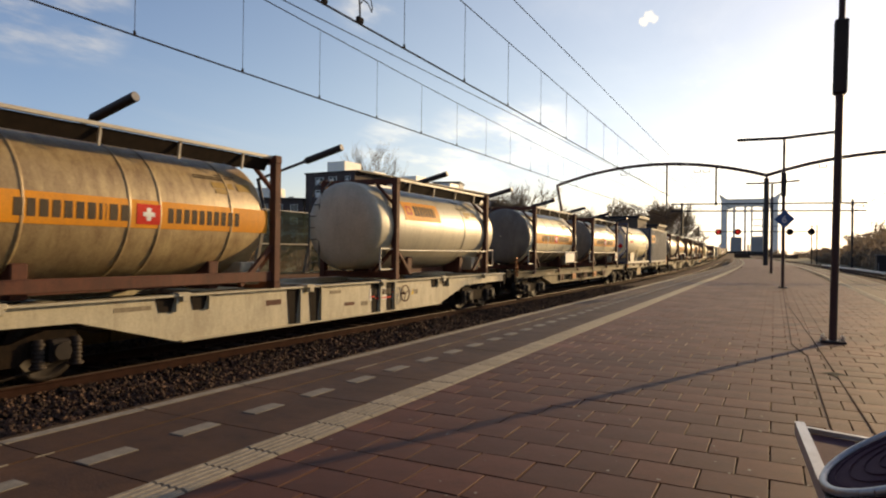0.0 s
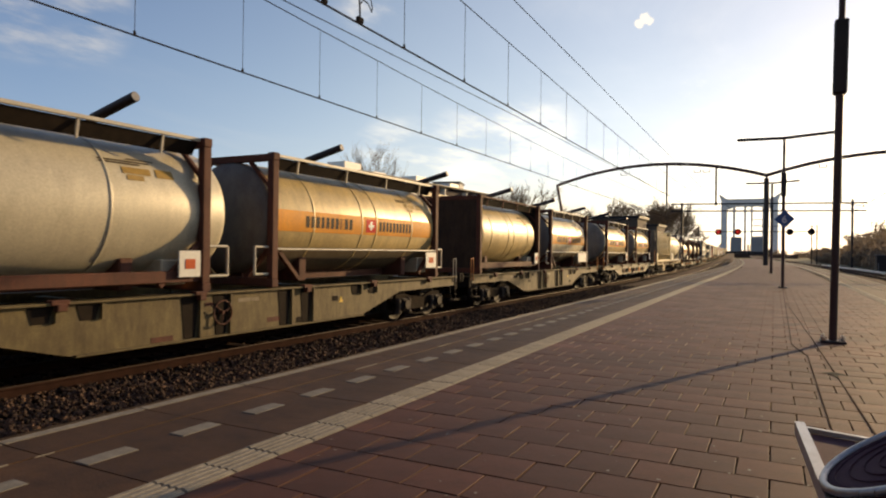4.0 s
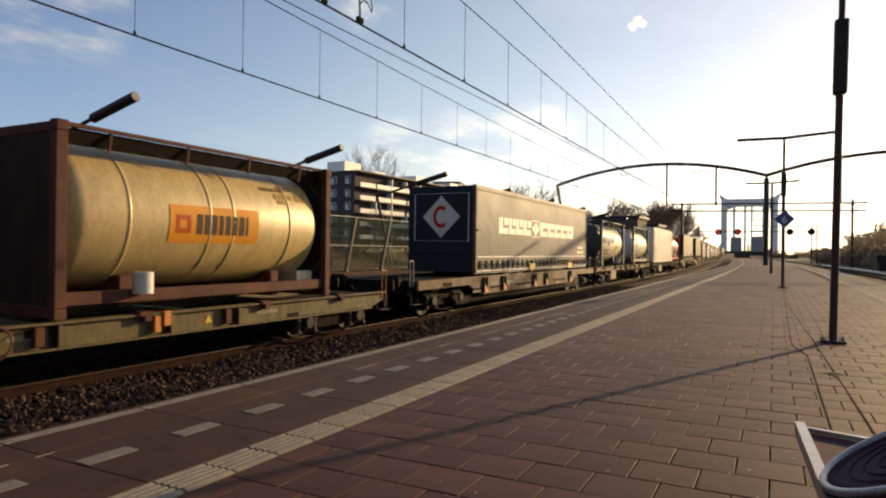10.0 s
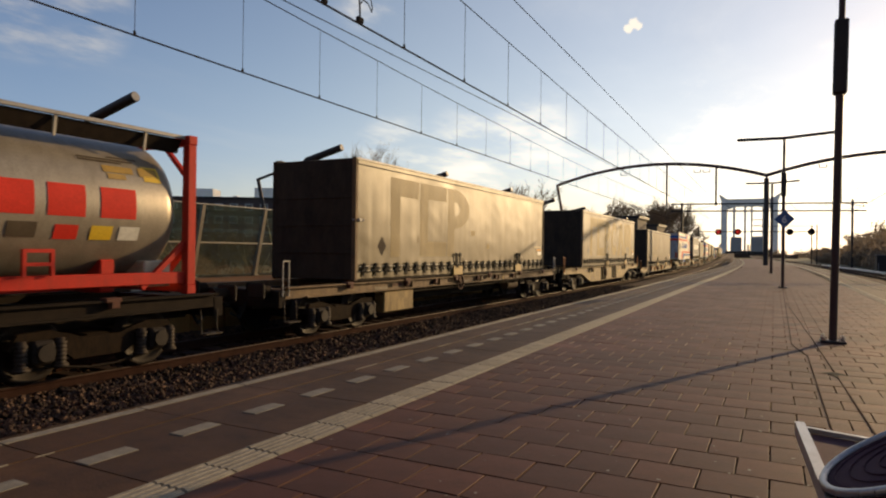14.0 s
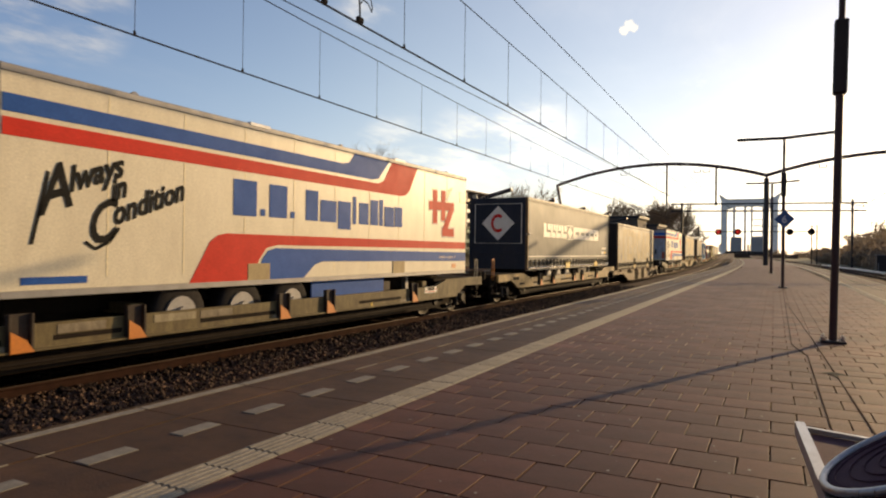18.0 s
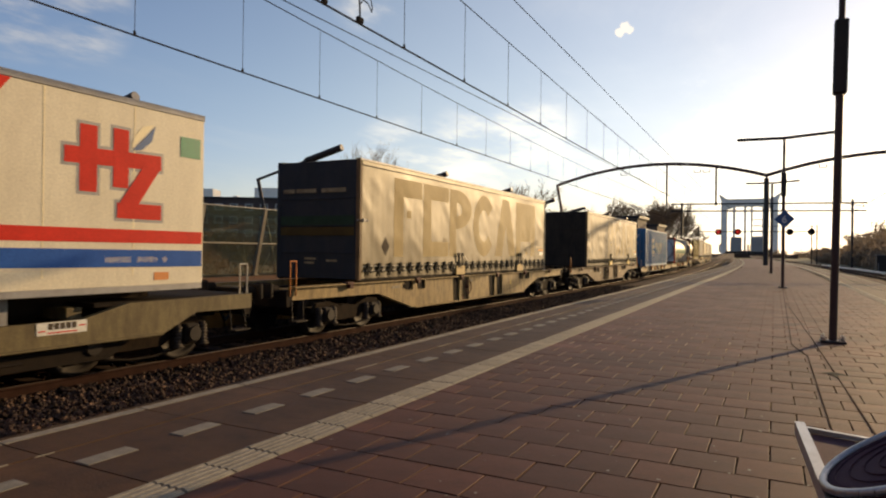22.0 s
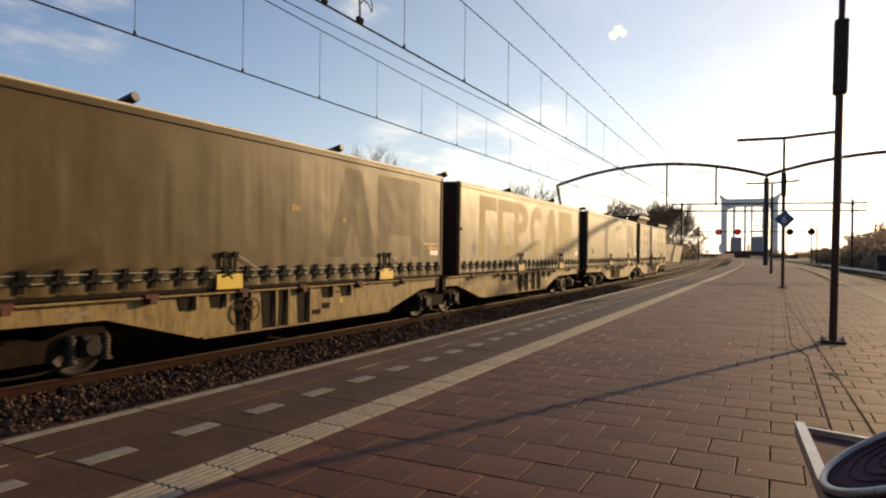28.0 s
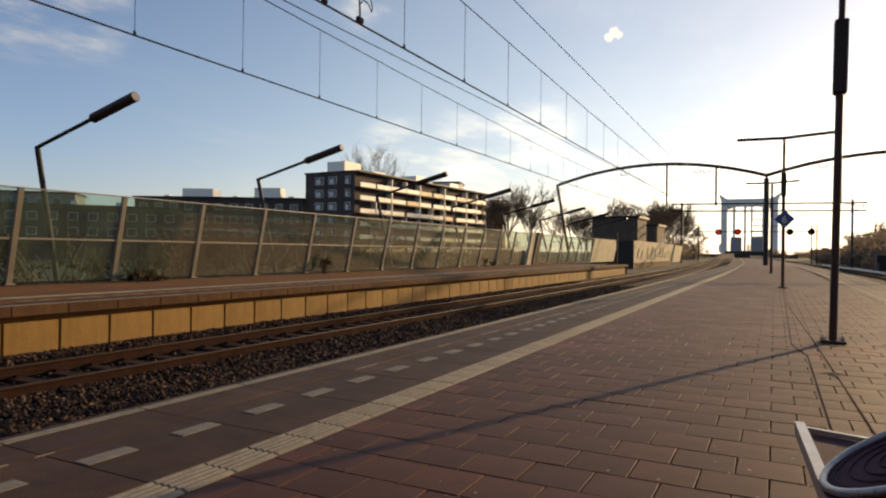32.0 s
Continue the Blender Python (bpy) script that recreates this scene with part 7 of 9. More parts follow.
def big_marks(material, skip=()):
    """Six large faded plain shapes along a curtain: bars, a half round, a ring and wedges."""
    def f(place, h):
        za, zb = 0.56, 2.57
        zm, y = (za + zb) / 2, -h + 1.54
        for k, wd in enumerate((1.46, 1.56, 1.62, 1.70, 1.95, 2.1)):
            if k in skip:
                y += wd + 0.08
                continue
            if k == 0:
                sh = [(y, y + 0.46, za, zb, 0, 0), (y + 0.46, y + wd, zb - 0.46, zb, 0, 0)]
            elif k == 1:
                sh = [(y, y + 0.46, za, zb, 0, 0), (y + 0.46, y + wd, zb - 0.42, zb, 0, 0), (y + 0.46, y + wd, za, za + 0.42, 0, 0)]
            elif k == 2:
                sh = [(y, y + 0.46, za, zb, 0, 0), (y + 0.47, zm + 0.42, 1.05, (zb - za) / 2 - 0.42, 0.36, -90, 90)]
            elif k == 3:
                sh = [(y + wd / 2, zm, wd / 2, (zb - za) / 2, 0.52, 38, 322)]
            elif k == 4:
                sh = [(y, y + 0.62, za, zb, wd * 0.34, wd * 0.34), (y + wd - 0.62, y + wd, za, zb, -wd * 0.34, -wd * 0.34)]
            else:
                sh = [(y, y + 0.46, za, zb, 0, 0), (y + 0.46, y + 1.64, za + 0.55, zb, -0.2, 0.2), (y + 1.64, y + wd, za, zb, 0, 0)]
            place("faded_shape", sh, material, "large faded pale shape")
            y += wd + 0.08
    return f


def cargo_marks(place, h):
    za, zb = 1.36, 1.93
    sh, y = [], -4.85
    for wd in (0.88, 0.62, 0.70, 0.86):
        sh.append((y, y + wd * 0.36, za, zb, 0, 0))
        sh.append((y + wd * 0.36, y + wd, za, za + 0.21, 0, 0))
        sh.append((y + wd * 0.55, y + wd, zb - 0.25, zb, 0, 0))
        y += wd + 0.09
    y = -0.40
    for wd in (0.90, 0.92, 0.86, 0.92, 0.94):
        sh.append((y, y + wd * 0.34, za, zb, 0, 0))
        sh.append((y + wd * 0.34, y + wd, za, za + 0.21, 0, 0))
        sh.append((y + wd * 0.34, y + wd, zb - 0.21, zb, 0, 0))
        y += wd + 0.07
    sh.append((y - 0.39, y - 0.07, za + 0.21, zb - 0.21, 0, 0))
    place("lettering", sh, DECALWHT, "white block lettering")
    for y0, y1, z0, z1 in ((5.28, 5.66, 0.90, 1.01), (5.72, 6.12, 0.90, 1.01), (6.20, 6.30, 0.90, 1.01), (5.25, 5.76, 0.66, 0.79)):
        place("number_bar", [(y0, y1, z0, z1, 0, 0)], DECALWHT, "white plain bar")
    place("number_plate", [(5.82, 6.30, 0.66, 0.79, 0, 0)], DECALYEL, "orange-yellow plate")
    c, m = -0.95, (za + zb) / 2
    for item in ((c - 0.44, c + 0.44, zb + 0.02, zb + 0.05, 0, 0), (c - 0.44, c + 0.44, za - 0.05, za - 0.02, 0, 0), (c - 0.44, c - 0.41, za - 0.02, zb + 0.02, 0, 0), (c + 0.41, c + 0.44, za - 0.02, zb + 0.02, 0, 0)):
        place("outline", [item], DECALWHT, "white square outline")
    place("diamond", [(c - 0.40, c, m, zb, 0.40, 0.0), (c, c + 0.40, m, zb, 0, -0.40), (c - 0.02, c, za, m, -0.38, 0.0), (c, c + 0.02, za, m, 0, 0.38)], DECALWHT, "white diamond emblem")
    place("edge_stripe", [(-h + 0.2, h - 0.2, 0.52, 0.56, 0, 0)], DECALWHT, "thin pale stripe")


def diamond_front(root, h):
    """White diamond on the dark bulkhead of a trailer."""
    y = -h - 0.02
    q = pose(0, 0, 0, 0, 45, 0).to_3x3()
    d = part("diamond", MB().box(0, y, 1.85, 0.98, 0.012, 0.98, 0, q), DECALWHT, root, "white diamond emblem on the bulkhead")
    fr = MB()
    for a, b in (((-1.0, 2.62), (1.0, 2.62)), ((-1.0, 1.05), (1.0, 1.05)), ((-1.0, 1.05), (-1.0, 2.62)), ((1.0, 1.05), (1.0, 2.62))):
        fr.beam((a[0], y, a[1]), (b[0], y, b[1]), 0.03, 0.012)
    part("frame_line", fr, DECALWHT, root, "white frame line")
    ring = MB()
    n = 20
    vs = []
    for i in range(n + 1):
        a = radians(50 + 260 * i / n)
        for r in (0.24, 0.37):
            vs.append((0.0 + r * math.cos(a) * 0.8, y - 0.010, 1.85 + r * math.sin(a)))
    ring.add(vs, [(2 * i, 2 * i + 1, 2 * i + 3, 2 * i + 2) for i in range(n)])
    part("emblem", ring, DECALRED, d, "red open ring")


def fridge_trailer(label, L=13.65, W=2.52, H=2.88, faded=False):
    """White refrigerated semi-trailer with red and blue stripes."""
    root = thing("refrigerated_trailer", label, "semi-trailer", group="semi-trailers")
    h, w = L / 2, W / 2
    part("body", MB().box(0, 0, 0.12 + (H - 0.12) / 2, W, L, H - 0.12, 0.03), TRAILWHITE, root, "white insulated body")
    part("bottom_rail", MB().box(w - 0.01, 0, 0.10, 0.05, L - 0.1, 0.09).box(-w + 0.01, 0, 0.10, 0.05, L - 0.1, 0.09), GALV, root)
    part("top_rail", MB().box(w - 0.01, 0, H - 0.05, 0.05, L - 0.02, 0.10, 0.01), GALV, root)
    for i in range(9):
        part("panel_joint", MB().box(w + 0.001, -h + 1.5 + i * 1.35, H / 2 + 0.1, 0.006, 0.02, H - 0.4), SHELL_WHITE, root)
    x0, x1 = w + 0.002, w + 0.007

    def flat(nm, poly, m, lab):
        part(nm, MB().prism(poly, "x", x0, x1), m, root, lab)
    top = H - 0.04
    flat("blue_stripe", [(-h + 0.05, 2.42), (1.55, 2.41), (1.80, 2.46), (2.35, top), (0.85, top), (0.60, 2.70), (0.35, 2.65), (-h + 0.05, 2.65)], DECALBLUE, "blue stripe that turns up to the roof")
    flat("red_stripe", [(-h + 0.05, 2.12), (2.85, 2.12), (3.12, 2.16), (3.30, 2.30), (3.75, top), (2.45, top), (2.05, 2.43), (1.80, 2.34), (-h + 0.05, 2.35)], DECALRED, "red stripe that turns up to the roof")
    flat("red_band", [(-3.85, 0.14), (-3.42, 0.84), (-3.25, 0.95), (-3.05, 0.99), (h - 0.05, 0.99), (h - 0.05, 0.79), (-1.75, 0.80), (-2.05, 0.74), (-2.25, 0.50), (-2.42, 0.14)], DECALRED, "red swoosh band")
    flat("blue_band", [(-2.32, 0.14), (-2.15, 0.54), (-2.0, 0.69), (-1.8, 0.74), (h - 0.05, 0.68), (h - 0.05, 0.42), (-0.35, 0.47), (-0.60, 0.40), (-0.95, 0.14)], DECALBLUE, "blue swoosh band")
    for y0 in (-2.54, 2.50):
        part("tan_patch", MB().box(w + 0.006, y0 + 0.30, 0.28, 0.016, 0.58, 0.34, 0.004), PLACARD, root, "tan patch over the lower rail")
        part("roof_marker", MB().box(w - 0.02, y0 + 0.28, H - 0.005, 0.09, 0.54, 0.07, 0.01), SIGNWHITE, root, "bright marker plate on the roof's edge")
    ca, sa = math.cos(0.36), math.sin(0.36)

    def brushed(nm, mb, lab):
        """A piece of the slanted slogan on the side."""
        mb.v = [(x1 + 0.002, -6.22 + (p[0] * ca - p[1] * sa) * 0.54, 1.42 + (p[0] * sa + p[1] * ca) * 0.54) for p in mb.v]
        part(nm, mb, BLACK, root, lab)
    for body, size, ox, oz in (("A", 1.55, -0.35, -0.45), ("lways", 0.86, 0.58, -0.12), ("in", 0.80, 1.62, -0.66), ("C", 1.45, 0.55, -1.62), ("ondition", 0.86, 1.45, -1.30)):
        q = text_mb(body, size, 0.55, 0.030)
        brushed("slogan", MB().add([(p[0] * 0.86 + ox, p[1] + oz, 0) for p in q.v], q.f), "black brush-script letters of the slogan")
    # the long brush strokes of the capitals
    for pts in (((-0.75, -1.05), (-0.30, -0.35), (0.25, 0.50)), ((0.55, -1.45), (0.75, -1.72), (1.20, -1.68), (1.60, -1.42))):
        t = MB()
        for (xa, za), (xb, zb) in zip(pts, pts[1:]):
            d = Vector((xb - xa, zb - za)).normalized() * 0.045
            t.add([(xa - d.y, za + d.x, 0), (xa + d.y, za - d.x, 0), (xb + d.y, zb - d.x, 0), (xb - d.y, zb + d.x, 0)], [(0, 1, 2, 3)])
        brushed("brush_stroke", t, "long black brush stroke")
    for y0, y1, z0, z1 in ((-2.9, -2.32, 1.32, 1.97), (-2.22, -2.09, 1.34, 1.47), (-1.98, -1.48, 1.33, 1.96), (-1.38, -1.25, 1.34, 1.47), (-0.91, -0.51, 1.32, 1.95), (-0.43, 0.13, 1.32, 1.78), (0.19, 0.67, 1.18, 1.80),
                           (0.75, 0.88, 1.31, 1.94), (1.0, 1.38, 1.32, 1.82), (1.47, 1.80, 1.32, 1.92), (1.86, 2.02, 1.32, 1.95), (2.09, 2.53, 1.31, 1.80), (2.57, 2.94, 1.32, 1.82)):
        flat("lettering", [(y0, z0), (y1, z0), (y1, z1), (y0, z1)], DECALBLUE, "blue plain block")
    # the emblem: an upright, a crossbar, a second upright and a slanted tail, each with a pale rim
    bars = (((4.62, 1.50), (4.88, 1.50), (4.88, 2.44), (4.62, 2.44)), ((4.40, 1.88), (5.95, 1.92), (5.95, 2.15), (4.40, 2.11)), ((5.13, 1.60), (5.38, 1.60), (5.38, 2.46), (5.13, 2.46)), ((5.20, 1.15), (5.96, 1.15), (5.96, 1.38), (5.20, 1.38)), ((5.64, 1.97), (5.95, 1.97), (5.52, 1.32), (5.20, 1.32)))
    for k, shape in enumerate(bars):
        mid = (sum(p[0] for p in shape) / 4, sum(p[1] for p in shape) / 4)
        rim = [(p[0] + math.copysign(0.045, p[0] - mid[0]), p[1] + math.copysign(0.045, p[1] - mid[1])) for p in shape]
        part("emblem_rim", MB().prism(rim, "x", x0 - 0.003, x0 + 0.0004 + k * 0.0001), GALV, root, "thin dull rim of the emblem")
        part("emblem_bar", MB().prism(shape, "x", x0 + 0.001 + k * 0.001, x0 + 0.004 + k * 0.001), DECALRED, root, "red emblem bar")
    part("leaf_mark", MB().prism([(5.44, 2.18), (5.60, 2.20), (5.78, 2.36), (5.84, 2.60), (5.70, 2.44)], "x", x0, x1), SIGNBLUE, root, "small dark blue leaf mark")
    part("leaf_mark", MB().prism([(5.42, 2.20), (5.68, 2.46), (5.82, 2.62), (5.62, 2.56), (5.47, 2.40)], "x", x0, x1), SHELL_WHITE, root, "pale half of the leaf mark")
    if faded:
        for i in range(4):
            c, q = -5.82 + i * 0.55, 0.25
            part("faded_placard", MB().prism([(c - q, 0.53), (c, 0.53 - q), (c + q, 0.53), (c, 0.53 + q)], "x", x0, x0 + 0.002), PLACARD, root, "faded diamond placard")
    part("green_label", MB().prism([(6.32, 2.20), (6.72, 2.20), (6.72, 2.53), (6.32, 2.53)], "x", x0, x1), DECALGRN, root)
    part("notice_bar", MB().prism([(-h + 0.3, 0.22), (-h + 1.2, 0.22), (-h + 1.2, 0.32), (-h + 0.3, 0.32)], "x", x0, x1), DECALBLUE, root)
    for y0, y1 in ((5.02, 5.44), (5.54, 5.90), (6.0, 6.08)):
        flat("pale_bar", [(y0, 0.50), (y1, 0.50), (y1, 0.58), (y0, 0.58)], SHELL_WHITE, "pale bar on the blue band")
    flat("tan_notice", [(5.85, 0.22), (6.12, 0.22), (6.12, 0.34), (5.85, 0.34)], AMBER, "small tan notice")
    y = -h - 0.015
    for x in (0.6, -0.6):
        part("rear_door", MB().box(x, y, H / 2 + 0.05, 1.14, 0.03, H - 0.35, 0.006), SHADEDDOOR, root, "dirty white door leaf, darkened in colour for shade")
    part("rear_frame", MB().box(0, y - 0.006, H - 0.06, W - 0.02, 0.04, 0.10).box(w - 0.05, y - 0.006, H / 2, 0.08, 0.04, H - 0.2).box(-w + 0.05, y - 0.006, H / 2, 0.08, 0.04, H - 0.2), RUST, root, "rusty steel door frame")
    part("rear_blue_band", MB().box(0, y - 0.020, 2.50, W - 0.2, 0.008, 0.24), DECALBLUE, root, "blue band across the doors")
    part("rear_red_band", MB().box(0, y - 0.020, 2.20, W - 0.2, 0.008, 0.20), DECALRED, root, "red band across the doors")
    for x in (-1.0, 1.0):
        part("rear_marker", MB().box(x, y - 0.020, 0.55, 0.20, 0.008, 0.60), DULLRED, root, "red marker panel")
    for ex, ez, ew, eh, lift in ((-0.86, 1.62, 0.14, 0.56, 0.022), (-0.56, 1.56, 0.14, 0.62, 0.022), (-0.70, 1.62, 0.66, 0.14, 0.026), (-0.36, 1.62, 0.42, 0.12, 0.030), (-0.34, 1.26, 0.42, 0.12, 0.022)):
        part("emblem_bar", MB().box(ex, y - lift, ez, ew, 0.008, eh), DECALRED, root, "red emblem bar on the doors")
    part("door_notice", MB().box(0.35, y - 0.022, 0.85, 0.16, 0.008, 0.44), INK, root, "dark notice on the door")
    for x in (-0.16, -0.05, 0.05, 0.16):
        part("lock_rod", MB().cyl((x, y - 0.045, 0.2), (x, y - 0.045, H - 0.3), 0.018, 8), GALV, root)
    if not faded:
        part("side_apron", MB().prism([(-0.56, -0.34), (2.25, -0.34), (2.25, 0.05), (-0.56, 0.05)], "x", w - 0.14, w - 0.10), DECALBLUE, root, "blue side apron")
    trailer_gear(root, h)
    return root


# ---- wagons
WHEEL_MESH = {}
for _r in (0.46, 0.36):
    q = MB()
    for sx in (-1, 1):
        a = sx * 0.7525
        pr = [(a - 0.07 * sx, _r + 0.028), (a - 0.04 * sx, _r + 0.028), (a - 0.03 * sx, _r + 0.003), (a + 0.07 * sx, _r), (a + 0.07 * sx, _r - 0.07), (a + 0.03 * sx, _r - 0.09), (a + 0.03 * sx, 0.12), (a + 0.08 * sx, 0.11), (a + 0.08 * sx, 0.02)]
        q.lathe([(y, r) for y, r in pr], 28)
        q.lathe([(a - 0.07 * sx, _r + 0.028), (a - 0.07 * sx, _r - 0.08), (a, _r - 0.09), (a, 0.10)], 28)
    q.cyl((0, -1.0, 0), (0, 1.0, 0), 0.085, 12)
    q.v = [(y, x, z) for x, y, z in q.v]
    WHEEL_MESH[_r] = q.mesh("wheelset", WHEELM)


def bogie_meshes():
    side = MB()
    poly = [(-1.30, 0.52), (-1.18, 0.72), (-0.75, 0.74), (-0.45, 0.66), (-0.3, 0.60), (0.3, 0.60), (0.45, 0.66), (0.75, 0.74), (1.18, 0.72), (1.30, 0.52), (1.16, 0.44), (0.62, 0.46), (0.40, 0.30), (-0.40, 0.30), (-0.62, 0.46), (-1.16, 0.44)]
    for sx in (-1, 1):
        side.prism(poly, "x", sx * 0.98, sx * 1.06)
    side.box(0, 0, 0.52, 1.96, 0.34, 0.20).box(0, -1.22, 0.56, 1.96, 0.08, 0.12).box(0, 1.22, 0.56, 1.96, 0.08, 0.12)
    box = MB().box(0, 0, 0, 0.20, 0.30, 0.32, 0.04).cyl((0.09, 0, 0), (0.15, 0, 0), 0.12, 12)
    spring = MB()
    # a coil seen as one turned profile, with its seat
    pr = [(-0.22, 0.02), (-0.22, 0.11), (-0.19, 0.11), (-0.19, 0.07)]
    for i in range(6):
        pr += [(-0.18 + i * 0.055, 0.085), (-0.155 + i * 0.055, 0.085), (-0.15 + i * 0.055, 0.06)]
    pr += [(0.17, 0.06), (0.17, 0.02)]
    spring.lathe(pr, 10)
    spring.v = [(px, pz, py) for px, py, pz in spring.v]
    brake = MB()
    brake.tube([(1.08, -1.0, 0.28), (1.08, -0.2, 0.16), (1.08, 0.2, 0.16), (1.08, 1.0, 0.28)], 0.02, 6)
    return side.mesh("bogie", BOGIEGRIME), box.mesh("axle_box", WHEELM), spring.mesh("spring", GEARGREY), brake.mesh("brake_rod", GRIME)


BOGIE = bogie_meshes()


def bogie(root, y, r):
    b = part("bogie", BOGIE[0], None, root, "grimy two-axle bogie")
    b.location = (0, y, r - 0.46)
    for sy in (-1, 1):
        w = part("wheelset", WHEEL_MESH[r], None, b)
        w.location = (0, sy * 0.90, 0.46)
        for sx in (-1, 1):
            for me, nm in ((BOGIE[1], "axle_box"), (BOGIE[2], "spring")):
                for dy in ((-0.26, 0.26) if nm == "spring" and sx > 0 else (0,)):
                    if nm == "spring" and sx < 0:
                        continue
                    o = part(nm, me, None, b)
                    o.location = (sx * 1.10, sy * 0.90 + dy, 0.46)
                    if sx < 0:
                        o.rotation_euler = (0, 0, math.pi)
    part("brake_rod", BOGIE[3], None, b)


def word_flat(x, y, z, wd, ht, n):
    """A row of plain upright blocks on a flat side."""
    mb = MB()
    for i in range(n):
        mb.box(x, y + wd * (1.3 * i + 0.5), z + ht / 2, 0.004, wd, ht)
    return mb


def wagon(label, L, kind, paint, deck, bogies=(True, True), buffers=(True, True), seed=0, plate=None, joint=0):
    """kind: fish, a deep-bellied sill; frame, an open sill of two rails; flat; low, a shallow sill on small wheels; pocket, for trailers."""
    root = thing("container_wagon" if kind != "pocket" else "pocket_wagon", label, "freight wagon", group="freight wagons")
    h = L / 2
    d = deck - RAIL_Z
    r = 0.36 if kind == "low" else 0.46
    by = h - 2.35
    fore, aft = (h if joint < 0 else by), (h if joint > 0 else by)
    rnd = random.Random(seed)
    for sx in (-1, 1):
        x0, x1 = (sx * 1.02, sx * 1.14) if kind != "pocket" else (sx * 1.27, sx * 1.37)
        if kind == "fish":
            bot = d - 0.80
            poly = [(-h + 0.3, d - 0.05), (h - 0.3, d - 0.05), (h - 0.3, d - 0.30), (aft - 1.15, d - 0.33), (aft - 2.9, bot), (-fore + 2.9, bot), (-fore + 1.15, d - 0.33), (-h + 0.3, d - 0.30)]
        elif kind == "frame":
            poly = [(-h + 0.3, d - 0.05), (h - 0.3, d - 0.05), (h - 0.3, d - 0.27), (-h + 0.3, d - 0.27)]
        elif kind == "low":
            poly = [(-h + 0.25, d - 0.04), (h - 0.25, d - 0.04), (h - 0.25, d - 0.20), (h - 0.85, d - 0.40), (-h + 0.85, d - 0.40), (-h + 0.25, d - 0.20)]
        elif kind == "pocket":
            if seed == 9:
                poly = [(-h + 0.3, d - 0.04), (-h + 4.4, d - 0.02), (h - 4.4, d - 0.02), (h - 0.3, d - 0.04), (h - 0.3, d - 0.29), (h - 3.5, d - 0.27), (h - 4.4, d - 0.60), (-h + 4.4, d - 0.60), (-h + 3.5, d - 0.27), (-h + 0.3, d - 0.29)]
            else:
                poly = [(-h + 0.3, d - 0.03), (-h + 2.8, d - 0.04), (-h + 3.55, d - 0.22), (h - 3.55, d - 0.22), (h - 2.8, d - 0.04), (h - 0.3, d - 0.03), (h - 0.3, d - 0.29), (h - 1.55, d - 0.27), (h - 2.2, d - 0.56), (-h + 2.2, d - 0.56), (-h + 1.55, d - 0.27), (-h + 0.3, d - 0.29)]
        else:
            poly = [(-h + 0.3, d - 0.06), (h - 0.3, d - 0.06), (h - 0.3, d - 0.26), (-h + 0.3, d - 0.26)]
        sill = part("side_sill", MB().prism(poly, "x", min(x0, x1), max(x0, x1)), paint, root, "steel side sill")
        lo = min(q[1] for q in poly)
        if kind == "frame":
            part("lower_rail", MB().box(sx * 1.06, 0, d - 0.60, 0.12, 2 * by - 5.2, 0.10, 0.01), paint, sill, "long lower rail of the open sill")
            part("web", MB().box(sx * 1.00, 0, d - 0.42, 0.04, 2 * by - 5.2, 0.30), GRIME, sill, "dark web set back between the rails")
            for sy in (-1, 1):
                part("gusset", MB().prism([(sy * (by - 1.1), d - 0.27), (sy * (by - 1.1), d - 0.34), (sy * (by - 2.4), d - 0.65), (sy * (by - 3.2), d - 0.65), (sy * (by - 3.2), d - 0.27)], "x", min(x0, x1), max(x0, x1)), paint, sill, "deep gusset plate")
            for i in range(5 if sx > 0 else 0):
                y = -by + 3.6 + i * (2 * by - 7.2) / 4
                part("stop_bracket", MB().box(sx * 1.16, y, d - 0.30, 0.05, 0.50, 0.26, 0.01), paint, sill)
                for k in (-0.16, 0.16):
                    part("folding_stop", MB().box(sx * 1.20, y + k, d - 0.40, 0.06, 0.20, 0.28, 0.015), AMBER if i % 2 == seed % 2 else RUST, sill, "hinged steel stop")
        if kind != "pocket":
            part("top_flange", MB().box(sx * 1.13, 0, d - 0.035, 0.20, L - 0.55, 0.03), paint, sill)
        lo_len = fore + aft - 5.8 if kind == "fish" else L - (9 if seed == 9 else 4.5) if kind == "pocket" else L - 1.8
        lo_mid = (aft - fore) / 2 if kind == "fish" else 0
        part("bottom_flange", MB().box(sx * (1.12 if kind != "pocket" else 1.34), lo_mid, lo + 0.012, 0.20, lo_len, 0.028), paint, sill)
